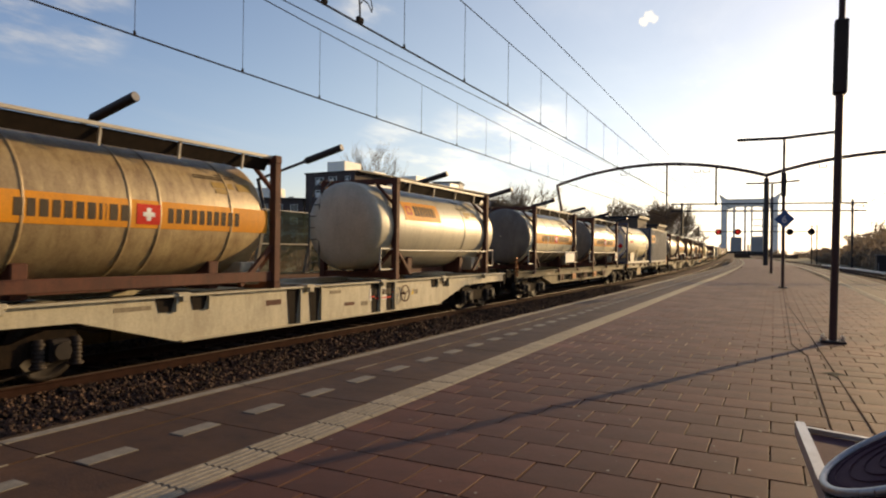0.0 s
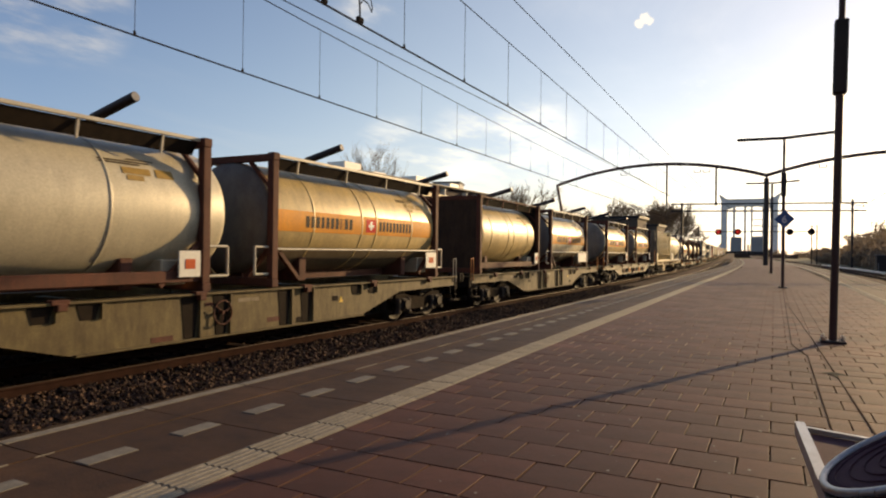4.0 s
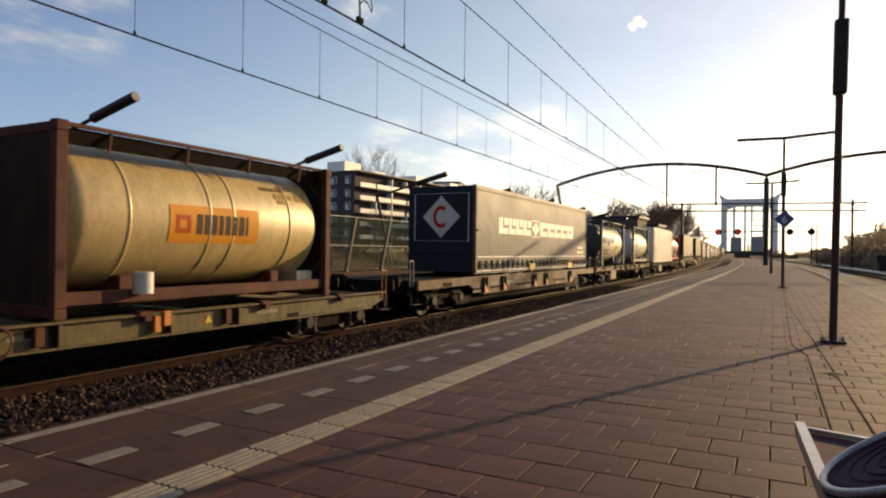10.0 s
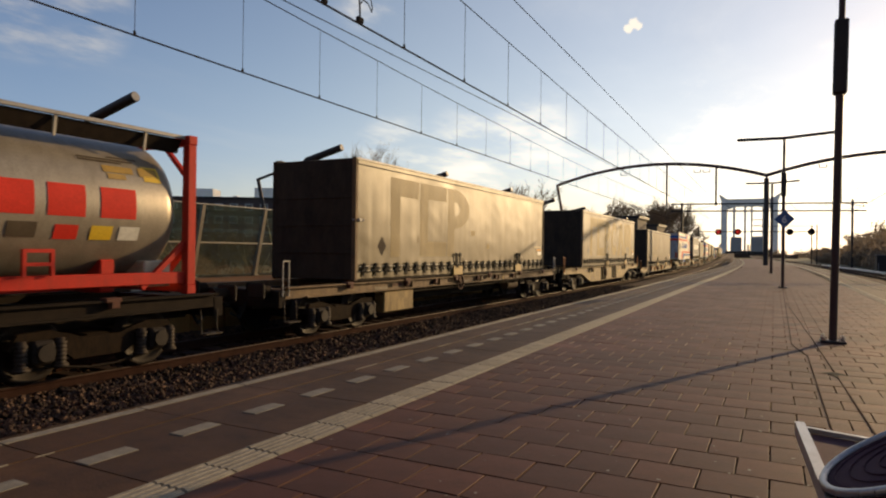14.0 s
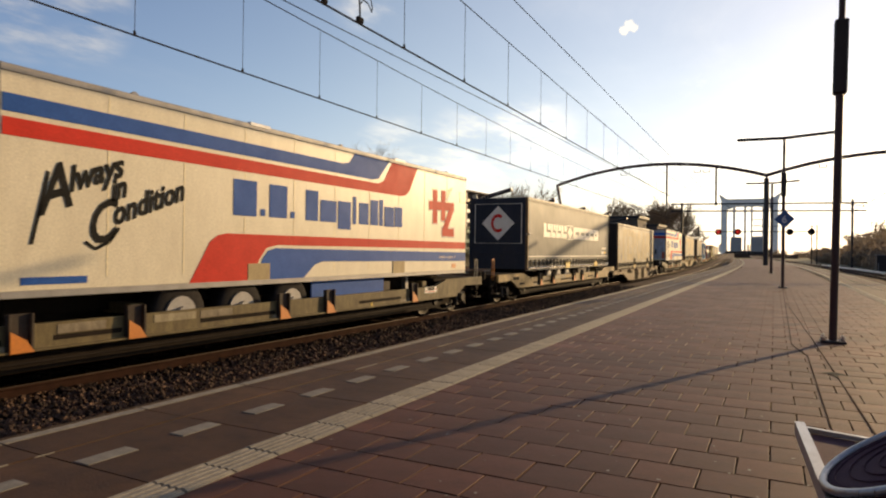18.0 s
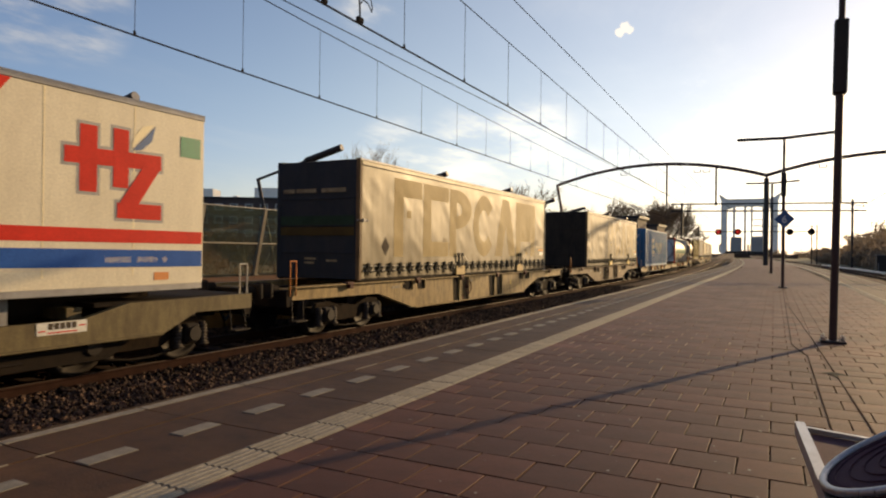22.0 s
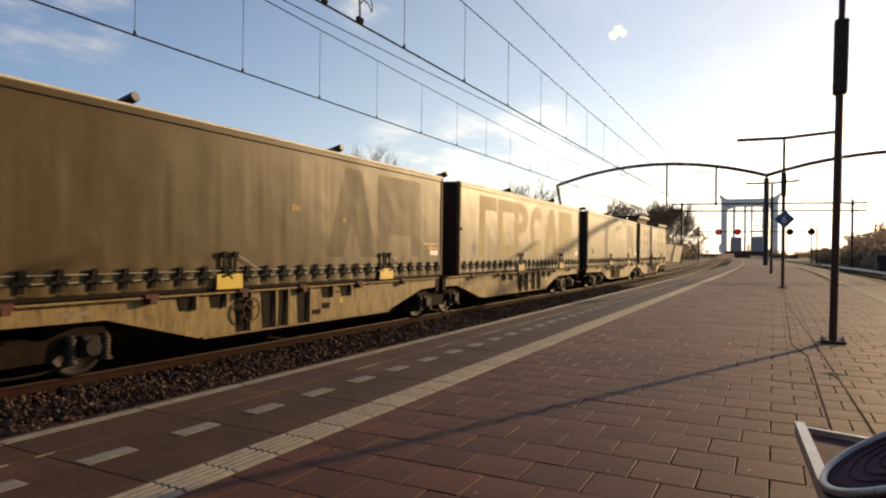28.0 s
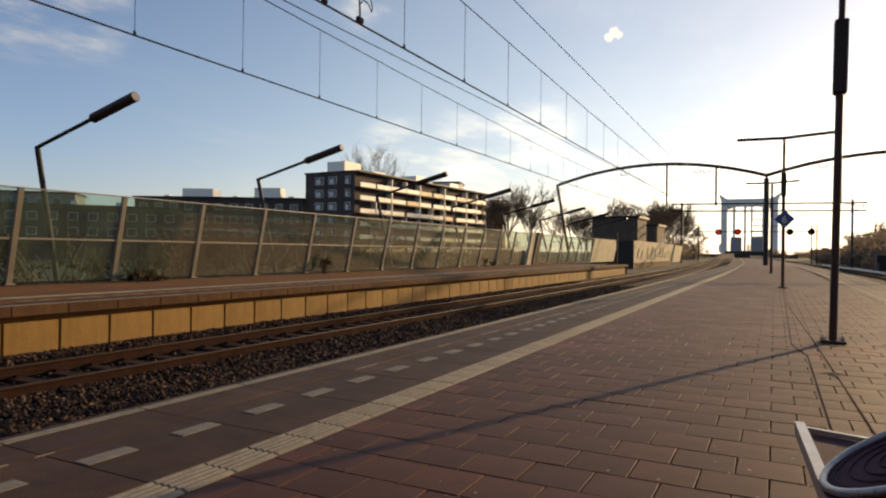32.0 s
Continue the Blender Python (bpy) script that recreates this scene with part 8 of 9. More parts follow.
        if sx > 0 and kind in ("fish", "flat", "low"):
            n = {"fish": 4, "flat": 6, "low": 5}[kind]
            for i in range(n):
                y = -h + 5.2 + (L - 10.4) * i / (n - 1) + rnd.uniform(-0.15, 0.15)
                zt = d - 0.07
                zb = lo + 0.03 if kind != "fish" or abs(y) < by - 3.2 else d - 0.3
                for k in ((-0.34, 0.34) if kind == "fish" else (0.0,)):
                    wt, wb = (0.18, 0.11) if kind == "fish" else (0.10, 0.10)
                    # A dark plate laid on the sill paints the shade of a gap.
                    part("gap_shade", MB().prism([(y + k - wt, zt), (y + k + wt, zt), (y + k + wb, zb), (y + k - wb, zb)], "x", x1 - 0.002, x1 + 0.010), GRIME, sill, "dark plate painting the shade of a gap in the sill")
                    part("stiffener", MB().box(x1 + 0.03, y + k + wt + 0.03, (zt + zb) / 2, 0.06, 0.06, zt - zb), paint, sill)
                if kind != "fish":
                    part("folding_stop", MB().box(x1 + 0.05, y - 0.18, (zt + zb) / 2 + 0.02, 0.09, 0.13, (zt - zb) * 0.9, 0.012), AMBER if kind == "low" and i % 2 else RUST, sill, "rusty orange folding stop")
            for i in range(5):
                y, z = rnd.uniform(-h + 3.6, h - 3.6), rnd.uniform(lo + 0.06, d - 0.14)
                if kind == "fish" and abs(y) > by - 2.9:
                    z = d - 0.2
                part("stencil_plate", MB().box(x1 + 0.003, y, z, 0.006, rnd.uniform(0.2, 0.45), rnd.uniform(0.05, 0.13)), rnd.choice((GRIME, STENCIL, GRIME, RUST)), sill, "worn stencilled plate")
        for i in range(6 if sx > 0 and kind != "pocket" else 0):
            y = -h + 2.2 + (L - 4.4) * i / 5 + rnd.uniform(-0.2, 0.2)
            part("securing_spigot", MB().box(sx * 1.18, y, d - 0.02, 0.16, 0.26, 0.07, 0.012).box(sx * 1.22, y + 0.02, d - 0.09, 0.10, 0.14, 0.10, 0.01), RUST if seed else paint, sill, "steel securing spigot")
    part("centre_sill", MB().box(0.28, 0, d - 0.30, 0.12, L - 0.4, 0.38).box(-0.28, 0, d - 0.30, 0.12, L - 0.4, 0.38), GRIME, root)
    for i in range(7):
        y = -h + 0.5 + (L - 1.0) * i / 6
        part("cross_member", MB().box(0, y, d - 0.16, 2.1, 0.22, 0.16), paint, root)
    if kind == "pocket":
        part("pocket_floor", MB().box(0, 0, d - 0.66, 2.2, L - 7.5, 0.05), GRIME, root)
        # Set-back wall in near-black: the shade it lies in is painted.
        part("pocket_wall", MB().prism([(-h + 2.6, d - 0.56), (h - 2.6, d - 0.56), (h - 3.0, d - 0.84), (-h + 3.0, d - 0.84)], "x", 1.16, 1.22), GRIME, root, "set-back wall of the pocket, its shade painted in")
        for q in (4.70, 6.35, 9.60, 11.05, L - 4.79):
            y = -h + q
            part("pocket_post", MB().box(1.40, y - 0.14, d - 0.30, 0.09, 0.04, 0.46, 0.006).box(1.40, y + 0.14, d - 0.30, 0.09, 0.04, 0.46, 0.006).box(1.375, y, d - 0.30, 0.03, 0.26, 0.46), GEARGREY, root, "open steel post of the pocket")
            part("amber_stop", MB().prism([(y - 0.14, d - 0.56), (y + 0.16, d - 0.56), (y + 0.05, d - 0.40), (y - 0.14, d - 0.28)], "x", 1.40, 1.46), AMBER, root, "orange wedge-shaped folding stop")
        for q0, q1 in ((2.35, 2.9), (3.9, 4.5), (5.15, 6.15), (7.6, 9.4), (12.2, L - 5.4)):
            # Thin dark strips paint the shadow line along the sill.
            part("sill_shade", MB().box(1.371, -h + (q0 + q1) / 2, d - 0.42, 0.006, q1 - q0, 0.07), GRIME, root, "dark plate painting the shade of a gap in the sill")
        for q0, q1, m in ((1.7, 2.3, GRIME), (5.2, 5.9, STENCIL), (6.7, 7.5, WAG_GREY), (7.6, 8.3, STENCIL)):
            part("sill_plate", MB().box(1.373, -h + (q0 + q1) / 2, d - 0.31 if q0 > 2 else d - 0.20, 0.008, q1 - q0, 0.12), m, root, "worn plate on the sill")
        for y in (-h + 1.7, h - 1.7):
            part("end_deck", MB().box(0, y, d - 0.06, 2.3, 3.0, 0.06), GRIME, root, "dark end deck")
        part("sill_pipe", MB().cyl((1.42, -by + 2, d - 0.70), (1.42, by - 2, d - 0.70), 0.02, 8), GRIME, root)
    for y, on in ((-fore, bogies[0]), (aft, bogies[1])):
        if on:
            bogie(root, y, r)
    for sy, on in ((-1, buffers[0]), (1, buffers[1])):
        y = sy * (h - 0.1)
        part("headstock", MB().box(0, y - sy * 0.1, d - 0.26, 2.3, 0.2, 0.34, 0.01), GRIME, root)
        if on:
            for sx in (-1, 1):
                bf = part("buffer", MB().cyl((sx * 0.875, y, 1.06 if kind != "low" else 0.98), (sx * 0.875, y + sy * 0.34, 1.06 if kind != "low" else 0.98), 0.10, 12), GRIME, root)
                part("buffer_head", MB().box(sx * 0.875, y + sy * 0.36, 1.06 if kind != "low" else 0.98, 0.46, 0.05, 0.32, 0.04), WHEELM, bf)
            part("coupling", MB().tube([(0, y, 0.95), (0, y + sy * 0.25, 0.72), (0, y + sy * 0.4, 0.86)], 0.045, 8), GRIME, root)
            part("brake_hose", MB().tube([(0.3, y, 0.8), (0.32, y + sy * 0.2, 0.48), (0.25, y + sy * 0.38, 0.6)], 0.025, 6), BLACK, root)
            part("shunter_step", MB().tube([(1.15, y - sy * 0.5, d - 0.3), (1.18, y - sy * 0.5, 0.42), (1.18, y - sy * 0.15, 0.42), (1.15, y - sy * 0.15, d - 0.3)], 0.013, 6).box(1.2, y - sy * 0.32, 0.42, 0.20, 0.36, 0.02), GEARGREY, root, "bent steel shunter's step")
            tall = 1.0 if seed == 5 and sy > 0 else 0.5
            if rnd.random() < 0.7:
                part("hand_rail", MB().tube([(1.16, y - sy * 0.1, d - 0.2), (1.16, y - sy * 0.1, d + tall), (1.16, y - sy * 0.28, d + tall), (1.16, y - sy * 0.28, d - 0.2)], 0.015, 6), AMBER if seed % 3 else PALERAIL, root)
    yw = 2.5 if seed == 0 else -h * 0.1
    zc = d - 0.38 if kind == "fish" else d - 0.46 if kind == "frame" else d - 0.52 if kind == "pocket" else d - 0.22
    wheel = MB()
    for i in range(14):
        a, b = RIM * i / 14, RIM * (i + 1) / 14
        wheel.cyl((1.24, yw + 0.21 * math.cos(a), zc + 0.21 * math.sin(a)), (1.24, yw + 0.21 * math.cos(b), zc + 0.21 * math.sin(b)), 0.016, 5)
    for a in (0.4, 2.5, 4.6):
        wheel.cyl((1.24, yw, zc), (1.24, yw + 0.21 * math.cos(a), zc + 0.21 * math.sin(a)), 0.012, 5)
    wheel.cyl((1.14, yw, zc), (1.26, yw, zc), 0.03, 8)
    if kind != "pocket":
        part("brake_wheel", wheel, RUST, root, "spoked hand-brake wheel")
    x = 1.142 if kind != "pocket" else 1.372
    for i in range(3):
        y = -h * 0.55 + i * h * 0.5 + rnd.uniform(-0.3, 0.3)
        part("data_panel", MB().box(x, y, d - 0.20 if kind != "pocket" else d - 0.5, 0.006, rnd.uniform(0.4, 0.7), 0.07), STENCIL, root, "dim stencilled data panel")
    if plate:
        y0, y1, pz = plate
        ln = y1 - y0
        lp = part("label_plate", MB().box(x + 0.003, (y0 + y1) / 2, pz, 0.008, ln, ln * 0.24, 0.002), DECALWHT, root, "white plate with a red line")
        part("label_line", MB().box(x + 0.009, y0 + ln * 0.10, pz - ln * 0.04, 0.004, ln * 0.14, ln * 0.024).box(x + 0.009, (y0 + y1) / 2, pz - ln * 0.08, 0.004, ln * 0.6, ln * 0.024).box(x + 0.009, y1 - ln * 0.10, pz + ln * 0.02, 0.004, ln * 0.14, ln * 0.024), DECALRED, lp, "stepped red line")
        part("label_blocks", word_flat(x + 0.009, y0 + ln * 0.22, pz - ln * 0.02, ln * 0.09, ln * 0.12, 5), INK, lp, "dark plain blocks")
    part("warning_mark", MB().prism([(h * 0.3, zc - 0.06), (h * 0.3 + 0.16, zc - 0.06), (h * 0.3 + 0.08, zc + 0.08)], "x", x, x + 0.006), DECALYEL, root, "small yellow warning triangle")
    if kind == "low":
        for y in (-h * 0.45, h * 0.2):
            part("amber_stop", MB().box(1.22, y, d - 0.12, 0.08, 0.14, 0.24, 0.01), AMBER, root, "orange folding stop")
    if kind == "flat":
        part("tool_box", MB().box(1.0, -h + 4.7, d - 0.56, 0.30, 1.45, 0.52, 0.02), WAG_SAND, root, "pale steel equipment box")
        part("air_tank", MB().cyl((0.8, h - 5.3, d - 0.5), (0.8, h - 4.3, d - 0.5), 0.17, 14), paint, root)
        part("under_truss", MB().box(0.45, 0, d - 0.55, 0.1, L - 8, 0.22).box(-0.45, 0, d - 0.55, 0.1, L - 8, 0.22), GRIME, root)
    part("brake_pipe", MB().cyl((1.08, -by + 1.6, d - 0.36), (1.08, by - 1.6, d - 0.36), 0.022, 6), GRIME, root)
    return root


# ---- the make-up of the train: places along it, in metres from its front
TRAIN = []
STD, LOW = 0.34, 0.08


def put(ob, s0, s1, z):
    TRAIN.append((ob, (s0 + s1) / 2, z))
    return ob


def sign_small(root, w, h, H):
    b = part("orange_sign", MB().prism([(-h + 0.25, 1.6), (-h + 2.25, 1.6), (-h + 2.25, 2.2), (-h + 0.25, 2.2)], "x", w - 0.014, w - 0.004), ORANGE, root, "orange sign panel")
    mk = MB()
    for i in range(8):
        mk.prism([(-h + 0.75 + i * 0.17, 1.74), (-h + 0.88 + i * 0.17, 1.74), (-h + 0.88 + i * 0.17, 2.06), (-h + 0.75 + i * 0.17, 2.06)], "x", w - 0.004, w - 0.001)
    part("lettering", mk, INK, b, "dark block lettering")
    part("emblem", MB().prism([(-h + 0.35, 1.74), (-h + 0.43, 1.74), (-h + 0.43, 2.06), (-h + 0.35, 2.06)], "x", w - 0.004, w - 0.001).prism([(-h + 0.57, 1.74), (-h + 0.65, 1.74), (-h + 0.65, 2.06), (-h + 0.57, 2.06)], "x", w - 0.004, w - 0.001), DULLRED, b)


def sign_blue(root, w, h, H):
    """Slanted cream shapes painted over the corrugation."""
    per = 0.278

    def depth(y):
        q = (y + h - 0.16) % per
        return 0.0 if q < 0.07 else 0.036 * (q - 0.07) / 0.068 if q < 0.138 else 0.036 if q < 0.209 else 0.036 * (per - q) / 0.069

    def painted(y0, y1, z0, z1, slant, lab, nm):
        def g(u, v):
            y = y0 + (y1 - y0) * u + slant * v
            return (w - 0.015 - depth(y) + 0.009, y, z0 + (z1 - z0) * v)
        part(nm, MB().grid(g, max(4, int((y1 - y0) / 0.02)), 6, False), FADEDMARK, root, lab)
    for z0, z1, y0, y1 in ((1.86, 2.16, -2.62, -1.62), (1.40, 1.66, -2.60, -1.66), (0.98, 1.22, -2.84, -1.72)):
        painted(y0, y1, z0, z1, 0.10, "cream slanted bar of an emblem", "emblem_bar")
    painted(-2.84, -2.50, 0.98, 2.16, 0.14, "cream slanted bar of an emblem", "emblem_bar")
    painted(-2.62, -1.60, 0.78, 0.83, 0.02, "thin cream line", "emblem_line")
    painted(-1.50, -1.44, 0.84, 1.95, 0.16, "thin cream line", "emblem_line")
    y = -1.24
    for wd, bars in ((0.50, ((0, 0.34),)), (0.17, ((0, 1),)), (0.80, ((0, 0.30), (0.70, 1))), (0.56, ((0.1, 0.9),)), (0.60, ((0, 0.36), (0.55, 0.9))), (0.17, ((0, 1),)), (0.54, ((0, 0.40),))):
        for u0, u1 in bars:
            painted(y + wd * u0, y + wd * u1, 1.0, 1.89, 0.20, "cream slanted plain bar", "lettering")
        if len(bars) < 2 and wd > 0.4:
            painted(y + wd * bars[0][1], y + wd, 1.58, 1.89, 0.07, "cream slanted plain bar", "lettering")
        y += wd + 0.10


def campioni(v, root, r, cz, h):
    y = -2.32
    for wd, a0, a1 in ((0.38, 0, 18), (0.58, 0, 18), (0.38, -9, 18), (0.11, 0, 26), (0.40, 0, 18), (0.36, 0, 18), (0.11, 0, 26)):
        part("lettering", patch(MB(), y, y + wd, a0, a1, r + 0.008, cz), SLATEBLUE, v, "blue plain block")
        y += wd + 0.085
    part("orange_emblem", patch(patch(MB(), -2.78, -2.42, -4, 28, r, cz), -2.86, -2.36, 4, 20, r + 0.001, cz), DULLRED, v, "red-brown round emblem")
    t = text_mb("Logistica Integrata", 0.23)
    t.v = [((r + 0.010) * math.cos(radians(-25) + p[1] / r), -2.22 + p[0], cz + (r + 0.010) * math.sin(radians(-25) + p[1] / r)) for p in t.v]
    part("tagline", t, INK, v, "dark words on the tank")
    y = -h - 0.42
    for x0, x1, z in ((-0.35, 0.1, 2.05), (-0.2, 0.0, 1.93), (-0.5, 0.3, 1.55), (-0.5, 0.3, 1.43), (-0.35, -0.1, 1.18), (-0.05, 0.1, 1.18)):
        part("end_lettering", MB().box((x0 + x1) / 2, y, z, x1 - x0, 0.02, 0.07 if z > 1.2 else 0.16), STENCIL, root, "dim plain bar on the tank end")
    part("web_bar", patch(MB(), -2.2, -0.2, -35, -31.5, r, cz), FADEDBUFF, v, "faded line of writing")
    for ya, yb, a0, a1 in ((0.85, 1.15, -16, -10), (1.2, 1.6, -16, -10), (0.85, 1.15, -24, -19)):
        part("hazard_plate", patch(MB(), ya, yb, a0, a1, r, cz), DECALYEL, v, "orange notice plate")


def gem(v, root, r, cz, h):
    for k in range(9):
        # a cut stone: flat top, pointed foot
        u = (k + 0.5) / 9
        y0 = -2.1 + 1.15 * k / 9
        top = 8 if 0.15 < u < 0.85 else 4
        foot = 4 - 17 * (1 - abs(2 * u - 1))
        part("green_facet", patch(MB(), y0, y0 + 1.15 / 9, foot, top, r, cz), DECALGRN if k % 3 else PALEGREEN, v, "green facet of an emblem")
    part("lettering", word(MB(), -1.95, [0.25, 0.20, 0.30], 12, 23, r, cz, 0.05), INK, v, "dark plain blocks")


PALEGREEN = mat("pale_green_decal", (0.12, 0.34, 0.22), (0.10, 0.29, 0.19), 0.5, bump=0.02, spec=0.2)


def hoyer(v, root, r, cz, h):
    for i, wd in enumerate((0.60, 0.62, 0.60, 0.54, 0.58)):
        y = -1.73 + i * 0.775
        part("lettering", patch(MB(), y, y + wd, -9, 14, r, cz), DECALRED, v, "large red plain block")
    for y, m, nm in ((0.72, DECALRED, "hazard_plate"), (1.25, DECALYEL, "hazard_plate"), (1.70, DECALWHT, "hazard_plate")):
        part(nm, patch(MB(), y, y + 0.34, -26, -15, r, cz), m, v, "hazard plate")
    part("faded_plate", patch(MB(), 0.10, 0.48, -25, -14, r, cz), INK, v, "faded dark notice")
    part("pale_plate", patch(MB(), -2.75, -2.35, -26, -18, r, cz), DECALWHT, v, "white notice")
    part("document_box", MB().box(1.2, -0.75, 0.62, 0.14, 0.55, 0.34, 0.02), SHELL_CREAM, root, "cream document box")
    part("step", MB().beam((1.2, 0.25, 0.36), (1.2, 0.25, 0.72), 0.05).beam((1.2, 0.62, 0.36), (1.2, 0.62, 0.72), 0.05).beam((1.2, 0.25, 0.70), (1.2, 0.62, 0.70), 0.05).beam((1.2, 0.25, 0.52), (1.2, 0.62, 0.52), 0.05), REDFRAME, root, "red step frame")
    part("yellow_plate", patch(MB(), 2.15, 2.45, 22, 36, r, cz), DECALYEL, v, "yellow hazard plate")


def make_train():
    B = dict(belt=True)
    put(tank("dirty beige tank container with an orange band and brown frame", band=True, shell=SHELL_RUSTY, sill=True, belt=False), 3.73, 9.79, 0.28)
    put(tank("grey tank container with overhanging ends and an orange sign", L=5.98, over=0.95, shell=SHELL_GREY, end=SHELL_GREY, sign=(-2.35, -0.3, 10, 38), rings=(0.22,)), 14.12, 20.1, STD)
    put(tank("cream tank container with an orange band and a white notice board", L=5.98, over=0.85, shell=SHELL_BRIGHT, band=True, plate=1.5, rings=(-0.18, 0.02, 0.22)), 24.93, 30.9, STD)
    put(tank("beige tank container with an orange band in a brown frame", L=6.06, over=0.5, shell=SHELL_CREAM, band=True, plate=0.5), 34.3, 40.37, STD)
    put(long_tank("long white tank container with orange notices and a blue label"), 43.48, 52.61, STD)
    put(corrugated("grey corrugated container with an orange sign", 9.125, H=2.75, skin=BOXGREY, sign=sign_small), 53.05, 62.18, STD)
    put(tank("beige tank container with a small orange sign", L=6.06, over=0.75, shell=SHELL_GREY, sign=(-2.7, -0.9, 32, 58), plate=0.45, sill=True, belt=False, rings=(0.2,)), 65.5, 71.6, STD)
    put(tank("beige tank container with an orange band and guard loops", L=6.9, over=0.3, shell=SHELL_BEIGE, band=True, plate=0.6), 73.1, 80.0, STD)
    put(tank("beige tank container in a brown box frame", shell=SHELL_BEIGE, boxed=True, belt=False, plate=0.35), 82.95, 89.04, STD)
    put(tank("cream tank container with an orange band and a white board", L=6.06, over=0.35, shell=SHELL_CREAM, band=True, plate=1.5), 90.5, 96.7, STD)
    put(tank("beige tank container with an orange band and a pale belt rail", L=6.03, over=0.7, shell=SHELL_BEIGE, band=True, plate=0.42), 101.1, 107.13, STD)
    put(tank("beige tank container with an orange band and faded red marks", L=6.1, over=0.7, shell=SHELL_BEIGE, band=True, plate=0.42), 110.2, 116.4, STD)
    put(silo("khaki bulk container with deep square ribs"), 119.65, 128.8, STD)
    put(long_tank("long white tank container with red notices and a blue label"), 128.85, 137.97, STD)
    put(tank("cream tank container with an orange band, brown frame", over=0.3, shell=SHELL_CREAM, band=True, plate=1.0), 141.5, 147.7, LOW)
    put(tank("grimy brown tank container in a box frame, orange sign", shell=SHELL_BROWN, boxed=True, belt=False, sign=(-1.2, 0.9, -20, 12), H=2.74, rings=(-0.45, -0.22, 0.0, 0.08, 0.27)), 149.8, 155.8, LOW)
    put(tank("grimy brown tank container in a rusty box frame", shell=SHELL_BROWN, boxed=True, belt=False, sign=(-2.45, -0.4, 27, 55), H=2.74), 158.05, 164.05, LOW)
    put(tank("beige tank container with an orange sign, in a brown frame", shell=SHELL_BEIGE, boxed=True, belt=False, sign=(-1.1, 0.92, -20, 12), H=2.74, pot=-1.67), 166.1, 172.1, LOW)
    c = put(curtain_box("slate-grey curtain-sided trailer with white block lettering and a diamond", 13.75, 2.5, 2.89, CURTAIN_GREY, NAVY, cargo_marks, 3, 0.008, name="curtain_trailer", category="semi-trailer", gear=True), 179.7, 193.5, 0.36)
    diamond_front(c, 13.75 / 2)
    put(tank("cream tank container with blue lettering and a dark end", over=0.35, shell=SHELL_WHITE, frame=DARKFRAME, end=DARKFRAME, belt=False, rings=(-0.22, 0.13), extra=campioni), 197.0, 203.05, 0.30)
    put(tank("cream tank container with a green emblem in a dark frame", over=0.45, shell=SHELL_WHITE, frame=DARKFRAME, end=PALEEND, belt=False, sill=True, rings=(-0.14, 0.07, 0.24), extra=gem), 206.4, 212.5, 0.30)
    put(reefer("ivory forty-foot refrigerated container with ribbed dented sides"), 215.12, 227.35, 0.325)
    put(tank("steel tank container with red lettering in a red frame", shell=SHELL_STEEL, frame=REDFRAME, belt=False, sill=True, rings=(), extra=hoyer), 227.6, 233.7, 0.325)
    FER = "tan curtain-sided swap body with large faded pale blocks"
    GRUB = "grimy tan curtain-sided swap body with almost lost lettering"
    put(curtain_box(FER, seed=11, marks=big_marks(CURTAIN_DIM, (3, 4, 5)), amp=0.025), 238.25, 251.85, 0.36)
    put(curtain_box(FER, seed=12, marks=big_marks(CURTAIN_MARK)), 258.0, 271.6, 0.36)
    put(curtain_box(GRUB, cloth=CURTAIN_BROWN, seed=13, marks=big_marks(CURTAIN_FAINT, (0, 3, 4, 5))), 277.05, 290.65, 0.05)
    put(fridge_trailer("white refrigerated trailer with red and blue stripes and a black slogan", H=3.02), 297.88, 311.53, 0.36)
    c = put(curtain_box("slate-grey curtain-sided trailer with white block lettering and a diamond", 13.75, 2.5, 2.89, CURTAIN_GREY, NAVY, cargo_marks, 4, 0.008, name="curtain_trailer", category="semi-trailer", gear=True), 317.2, 331.0, 0.36)
    diamond_front(c, 13.75 / 2)
    put(curtain_box(FER, L=13.84, seed=14, pull=0.02, marks=big_marks(CURTAIN_DIM)), 333.56, 347.4, 0.05)
    put(fridge_trailer("white refrigerated trailer with stripes, slogan and faded diamond placards", H=2.95, faded=True), 354.88, 368.53, 0.36)
    c = put(curtain_box("tan curtain-sided swap body with large pale blocks and creased edges", seed=15, amp=0.025, pull=0.03, marks=big_marks(CURTAIN_MARK), bulk=NAVY), 373.1, 386.8, 0.36)
    y = -13.62 / 2 - 0.02
    for x0, x1, z in ((-1.02, -0.68, 2.14), (-0.62, -0.02, 2.14), (0.14, 0.86, 2.14), (-0.35, 0.0, 0.50), (-0.35, -0.06, 0.40), (0.30, 0.62, 0.46)):
        part("end_lettering", MB().box((x0 + x1) / 2, y, z, x1 - x0, 0.008, 0.10 if z > 2 else 0.05), STENCIL, c, "dim plain bar of lettering")
    part("end_band", MB().box(0, y + 0.002, 1.42, 2.2, 0.006, 0.22), ENDGREEN, c, "dull green band")
    part("end_band", MB().box(0, y + 0.002, 1.16, 2.2, 0.006, 0.20), ENDOCHRE, c, "dull ochre band")
    put(curtain_box("crumpled tan curtain-sided swap body", seed=16, amp=0.03, pull=0.05, marks=big_marks(CURTAIN_DIM, (0, 1)), plates=DECALYEL), 393.6, 407.2, 0.34)
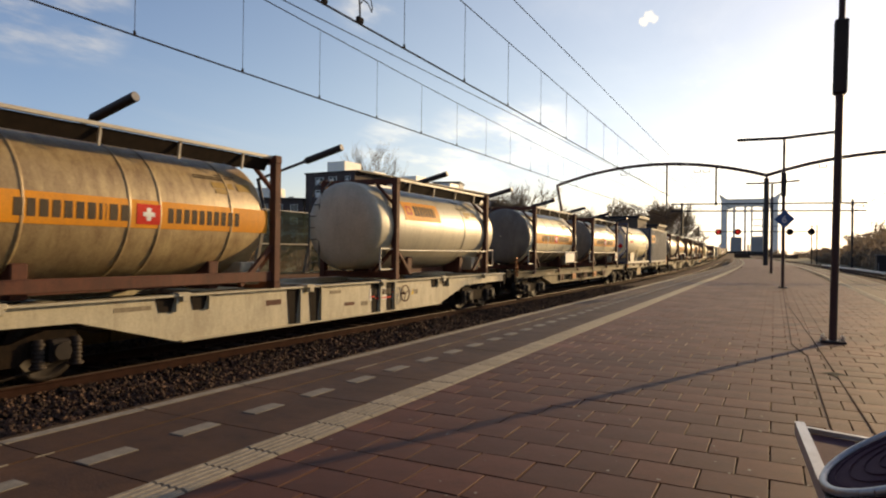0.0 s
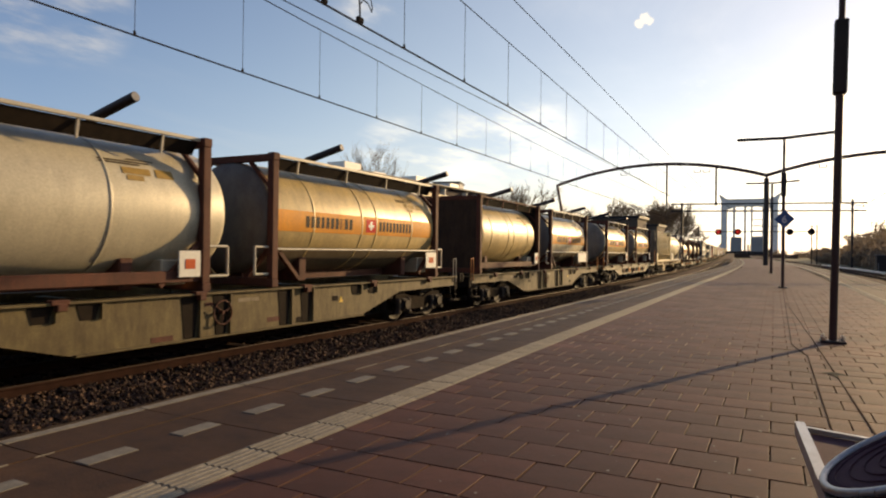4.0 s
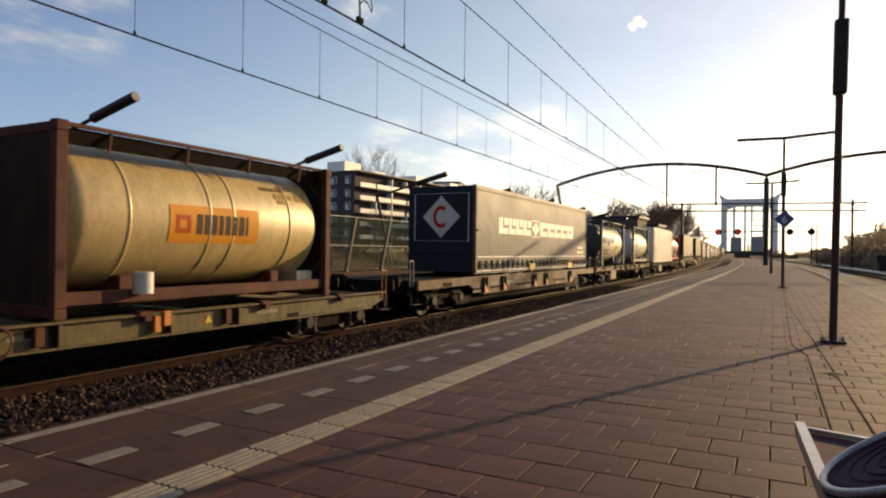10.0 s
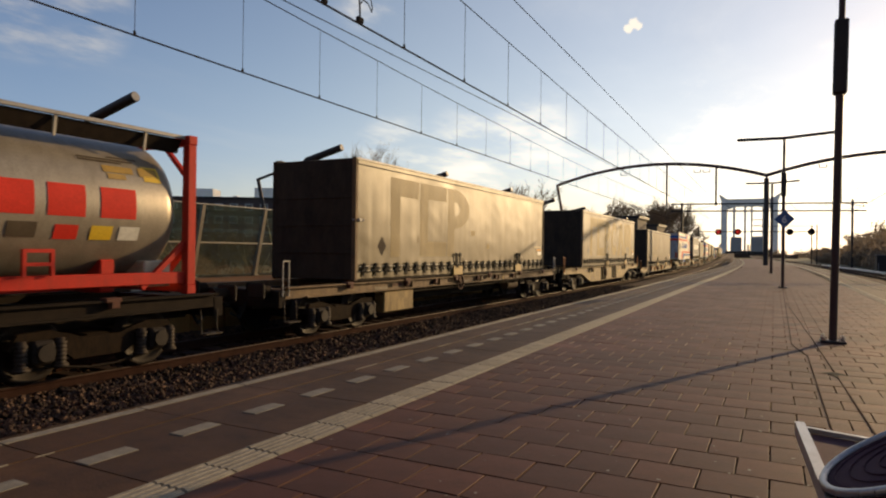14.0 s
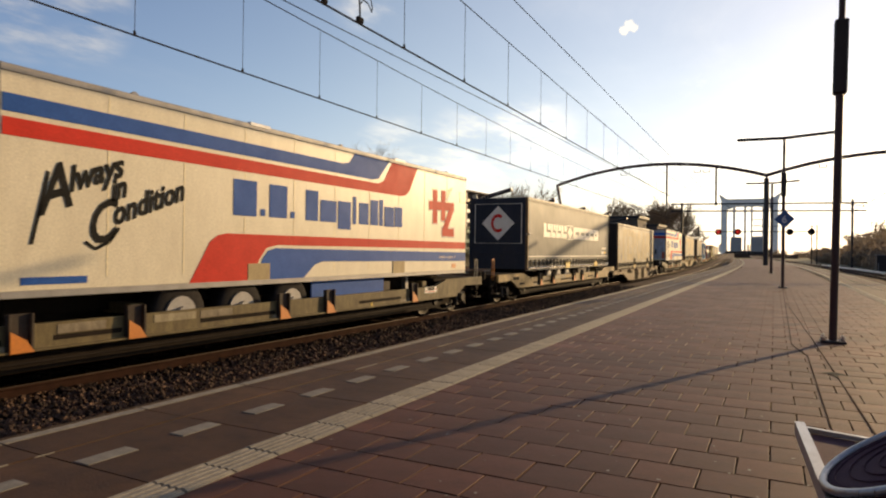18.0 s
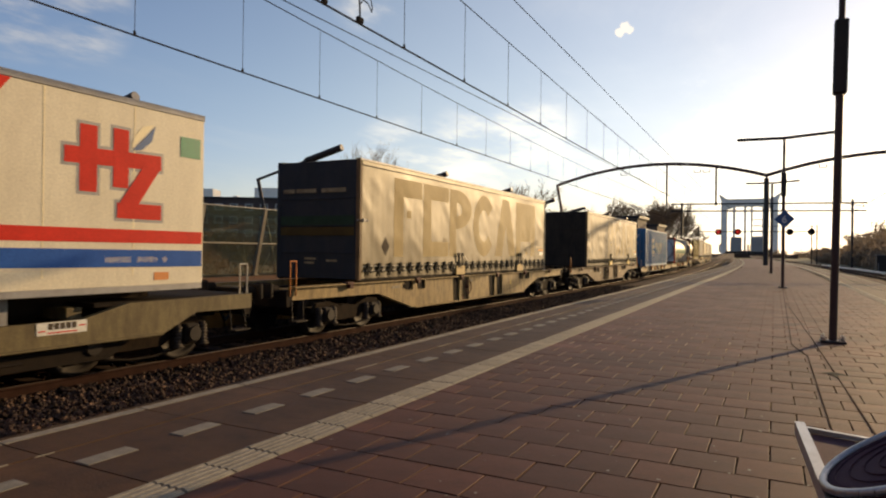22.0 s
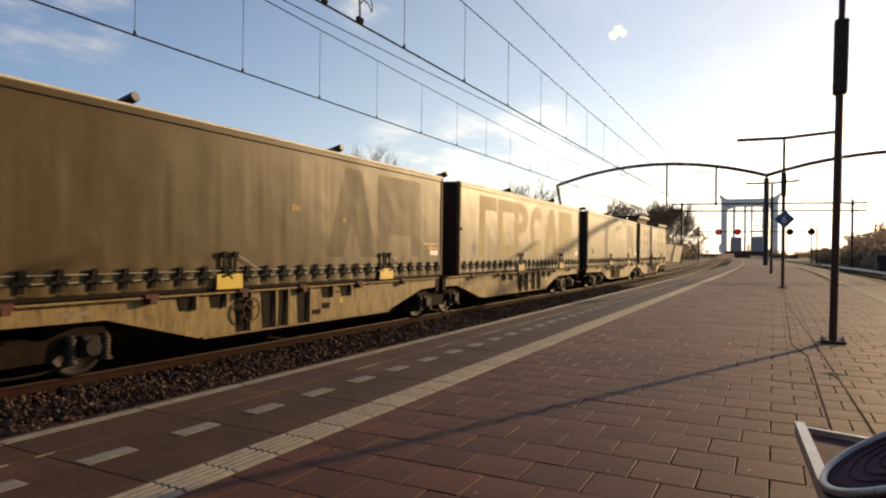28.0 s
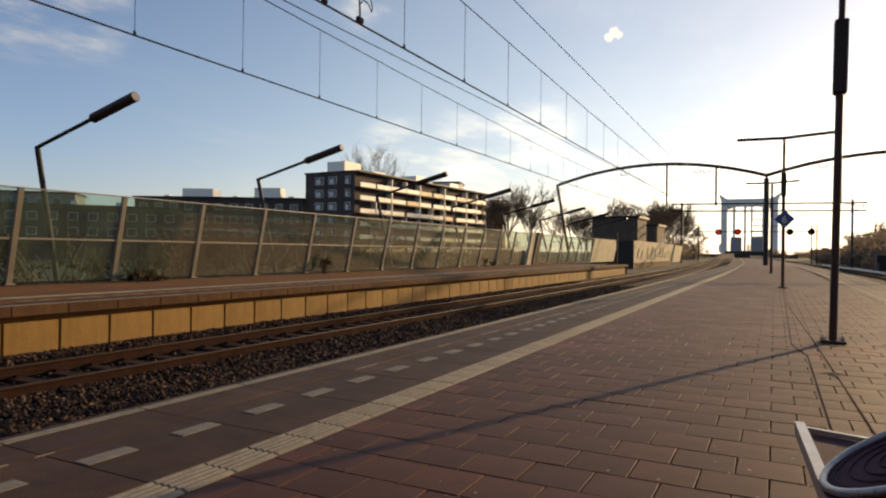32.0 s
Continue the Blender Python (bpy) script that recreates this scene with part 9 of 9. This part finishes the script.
    put(corrugated("blue corrugated forty-foot container with faded pale lettering", 12.192, skin=BOXBLUE, sign=sign_blue, posts=BOXBLUE), 411.1, 423.3, 0.07)
    put(forty_tank("long cream tank container with green lettering and a red-edged end frame"), 429.85, 442.05, 0.10)
    put(tank("cream tank container with a grey dished end", L=6.06, over=0.6, shell=SHELL_CREAM, frame=RUST, belt=False, sill=True), 447.2, 453.3, STD)
    put(silo("yellow bulk container with deep square ribs and green lettering", shell=SILOYEL, green=True), 455.6, 464.75, STD)
    put(curtain_box(GRUB, cloth=CURTAIN_BROWN, bulk=RUST, plates=DECALYEL, seed=17, marks=big_marks(CURTAIN_SHADE, (0, 1, 2, 3))), 466.6, 480.2, 0.36)
    put(curtain_box(FER, seed=18, marks=big_marks(CURTAIN_MARK)), 481.35, 494.97, 0.36)
    put(curtain_box(GRUB, seed=19, marks=big_marks(CURTAIN_SHADE, (0, 1, 2, 3, 4))), 496.5, 510.15, 0.36)
    put(curtain_box("creased tan curtain-sided swap body with faded pale blocks", seed=20, amp=0.03, pull=0.05, marks=big_marks(CURTAIN_FAINT, (2, 3))), 511.32, 524.96, 0.36)
    T, F = True, False
    both, first, second, none = (T, T), (T, F), (F, T), (F, F)
    W = [
        (2.2, 21.95, "fish", WAG_LIGHT, STD, both, both, "light grey-green container wagon with a deep bellied sill"),
        (22.7, 42.7, "frame", WAG_OLIVE, STD, both, both, "olive container wagon with an open sill of two rails"),
        (43.35, 62.9, "flat", WAG_GREY, STD, both, both, "grey flat container wagon"),
        (63.95, 81.5, "fish", WAG_OLIVE, STD, both, both, "olive container wagon with a bellied sill"),
        (82.2, 99.3, "fish", WAG_OLIVE, STD, both, both, "olive container wagon with a bellied sill"),
        (100.1, 119.15, "frame", WAG_GREY, STD, both, both, "grey container wagon with an open sill and orange fittings"),
        (120, 138.55, "flat", WAG_SAND, STD, both, both, "sand-coloured flat container wagon"),
        (139.4, 157.55, "low", WAG_OLIVE, LOW, both, first, "low olive container wagon on small wheels"),
        (157.65, 174.7, "low", WAG_OLIVE, LOW, both, second, "low olive container wagon on small wheels"),
        (175.5, 194.85, "pocket", WAG_BROWN, 0.30, both, both, "brown pocket wagon carrying a road trailer"),
        (195.65, 213.95, "flat", WAG_BROWN, 0.30, both, both, "brown flat container wagon"),
        (214.9, 234.45, "flat", GRIME, 0.325, both, both, "grimy dark container wagon"),
        (235.7, 253.9, "flat", WAG_BROWN, STD, both, both, "brown flat container wagon"),
        (254.8, 273.5, "fish", WAG_SAND, STD, both, both, "sand-coloured container wagon with a bellied sill"),
        (274.4, 292.6, "low", WAG_SAND, 0.03, both, both, "low sand-coloured container wagon"),
        (293.4, 312.85, "pocket", WAG_OLIVE, 0.30, both, both, "olive pocket wagon carrying a road trailer"),
        (313.7, 332.4, "pocket", WAG_SAND, 0.30, both, first, "sand-coloured pocket wagon carrying a road trailer"),
        (332.5, 350.45, "fish", WAG_BROWN, 0.03, second, second, "brown container wagon carrying a swap body"),
        (351.25, 369.85, "pocket", WAG_OLIVE, 0.30, both, both, "olive pocket wagon carrying a road trailer"),
        (370.65, 389.65, "fish", WAG_SAND, STD, both, both, "sand-coloured container wagon with a bellied sill"),
        (390.6, 408.2, "fish", WAG_BROWN, 0.32, both, both, "brown container wagon with a bellied sill"),
        (409.3, 427.2, "low", WAG_SAND, 0.07, both, first, "low sand-coloured container wagon on small wheels"),
        (427.3, 444.6, "low", WAG_SAND, 0.10, both, second, "low sand-coloured container wagon on small wheels"),
        (445.5, 465.4, "flat", WAG_BROWN, STD, both, both, "brown flat container wagon"),
        (466.2, 480.3, "fish", WAG_SAND, STD, both, first, "sand-coloured container wagon with a bellied sill"),
        (480.36, 495.3, "fish", WAG_SAND, STD, second, second, "sand-coloured container wagon with a bellied sill"),
        (496.5, 510.7, "fish", WAG_SAND, STD, both, first, "sand-coloured container wagon with a bellied sill"),
        (510.76, 525.6, "fish", WAG_SAND, STD, second, second, "sand-coloured container wagon with a bellied sill"),
    ]
    PLATES = {0: (0.96, 2.21, 0.80), 8: (-5.33, -4.08, 0.66), 6: (4.1, 4.7, 1.02), 15: (5.58, 6.27, 0.80), 18: (5.15, 5.84, 0.80)}
    # pairs of wagons that share a bogie at their joint
    SHARED = {24: 1, 25: -1, 26: 1, 27: -1}
    for k, (a, b, kind, paint, deck, bg, bf, lab) in enumerate(W):
        put(wagon(lab, b - a, kind, paint, deck, bg, bf, k, PLATES.get(k), SHARED.get(k, 0)), a, b, RAIL_Z)


make_train()

# the cloud's drift: seconds and place
CLOUD_WAY = [(0, (-321.2, 1861.2, 657.8)), (32, (-416.2, 1853.8, 624.7))]

# how far the train has come, second by second
RUN = [0, 15.86, 31.80, 47.58, 63.55, 79.65, 95.85, 112.05, 128.1, 144.4, 160.75, 176.85, 193.0, 209.3, 225.97, 242.7, 259.5, 276.46, 293.32, 310.3, 327.2, 343.9, 360.7, 377.9, 395.15, 412.3, 429.35, 446.4, 463.56, 480.85, 498.2, 515.63, 533.1]


def motions():
    """The train rolls past along the line, every wagon and load at the same pace."""
    for ob, s, z in TRAIN:
        rows = []
        for t, d in enumerate(RUN):
            c = s - d
            rows.append((t, Matrix.Translation(line(c, 0, z + climb(c))) @ pose(0, 0, 0, 0, 0, math.degrees(heading(c)))))
        walk(ob, rows)
    walk(CLOUD, [(t, Matrix.Translation(p) @ pose(0, 0, 0, 0, 0, 8)) for t, p in CLOUD_WAY])


def small_cloud():
    """One small fair-weather cloud, far off: a thin lumpy sheet of vapour, dense in the middle."""
    m = bpy.data.materials.new("cloud_vapour")
    m.use_nodes = True
    N, L = m.node_tree.nodes, m.node_tree.links
    tc, no = N.new("ShaderNodeTexCoord"), N.new("ShaderNodeTexNoise")
    no.inputs["Scale"].default_value, no.inputs["Detail"].default_value, no.inputs["Roughness"].default_value = 0.055, 6, 0.6
    L.new(tc.outputs["Object"], no.inputs[0])
    near = None
    # three lobes: a tall middle, a long left shoulder and a small right one
    for cx, cz, r in ((2, 5, 17), (-13, -7, 14), (16, -5, 11)):
        di = N.new("ShaderNodeVectorMath")
        di.operation = "DISTANCE"
        di.inputs[1].default_value = (cx, 0, cz)
        L.new(tc.outputs["Object"], di.inputs[0])
        k = N.new("ShaderNodeMath")
        k.operation = "DIVIDE"
        k.inputs[1].default_value = r
        L.new(di.outputs["Value"], k.inputs[0])
        if near is None:
            near = k.outputs[0]
        else:
            mn = N.new("ShaderNodeMath")
            mn.operation = "SMOOTH_MIN"
            mn.inputs[2].default_value = 0.5
            L.new(near, mn.inputs[0])
            L.new(k.outputs[0], mn.inputs[1])
            near = mn.outputs[0]
    rag = N.new("ShaderNodeMath")
    rag.operation = "MULTIPLY_ADD"
    rag.inputs[1].default_value = -1.6
    L.new(no.outputs[0], rag.inputs[0])
    L.new(near, rag.inputs[2])
    mr = N.new("ShaderNodeMapRange")
    mr.interpolation_type = "SMOOTHSTEP"
    mr.inputs[1].default_value, mr.inputs[2].default_value = 0.32, -0.25
    mr.inputs[4].default_value = 0.95
    L.new(rag.outputs[0], mr.inputs[0])
    t, e, ms = N.new("ShaderNodeBsdfTransparent"), N.new("ShaderNodeEmission"), N.new("ShaderNodeMixShader")
    e.inputs[0].default_value, e.inputs[1].default_value = (1.0, 0.98, 0.95, 1), 1.15
    L.new(mr.outputs[0], ms.inputs[0])
    L.new(t.outputs[0], ms.inputs[1])
    L.new(e.outputs[0], ms.inputs[2])
    L.new(ms.outputs[0], N["Material Output"].inputs[0])

    def sheet(u, v):
        return ((u - 0.5) * 150, 6 * noise.noise(Vector((u * 3, v * 3, 2))), (v - 0.5) * 100)
    return solid("cloud", MB().grid(sheet, 12, 8), m, "small white fair-weather cloud drifting in the blue", "cloud")


CLOUD = small_cloud()
platform()
motions()
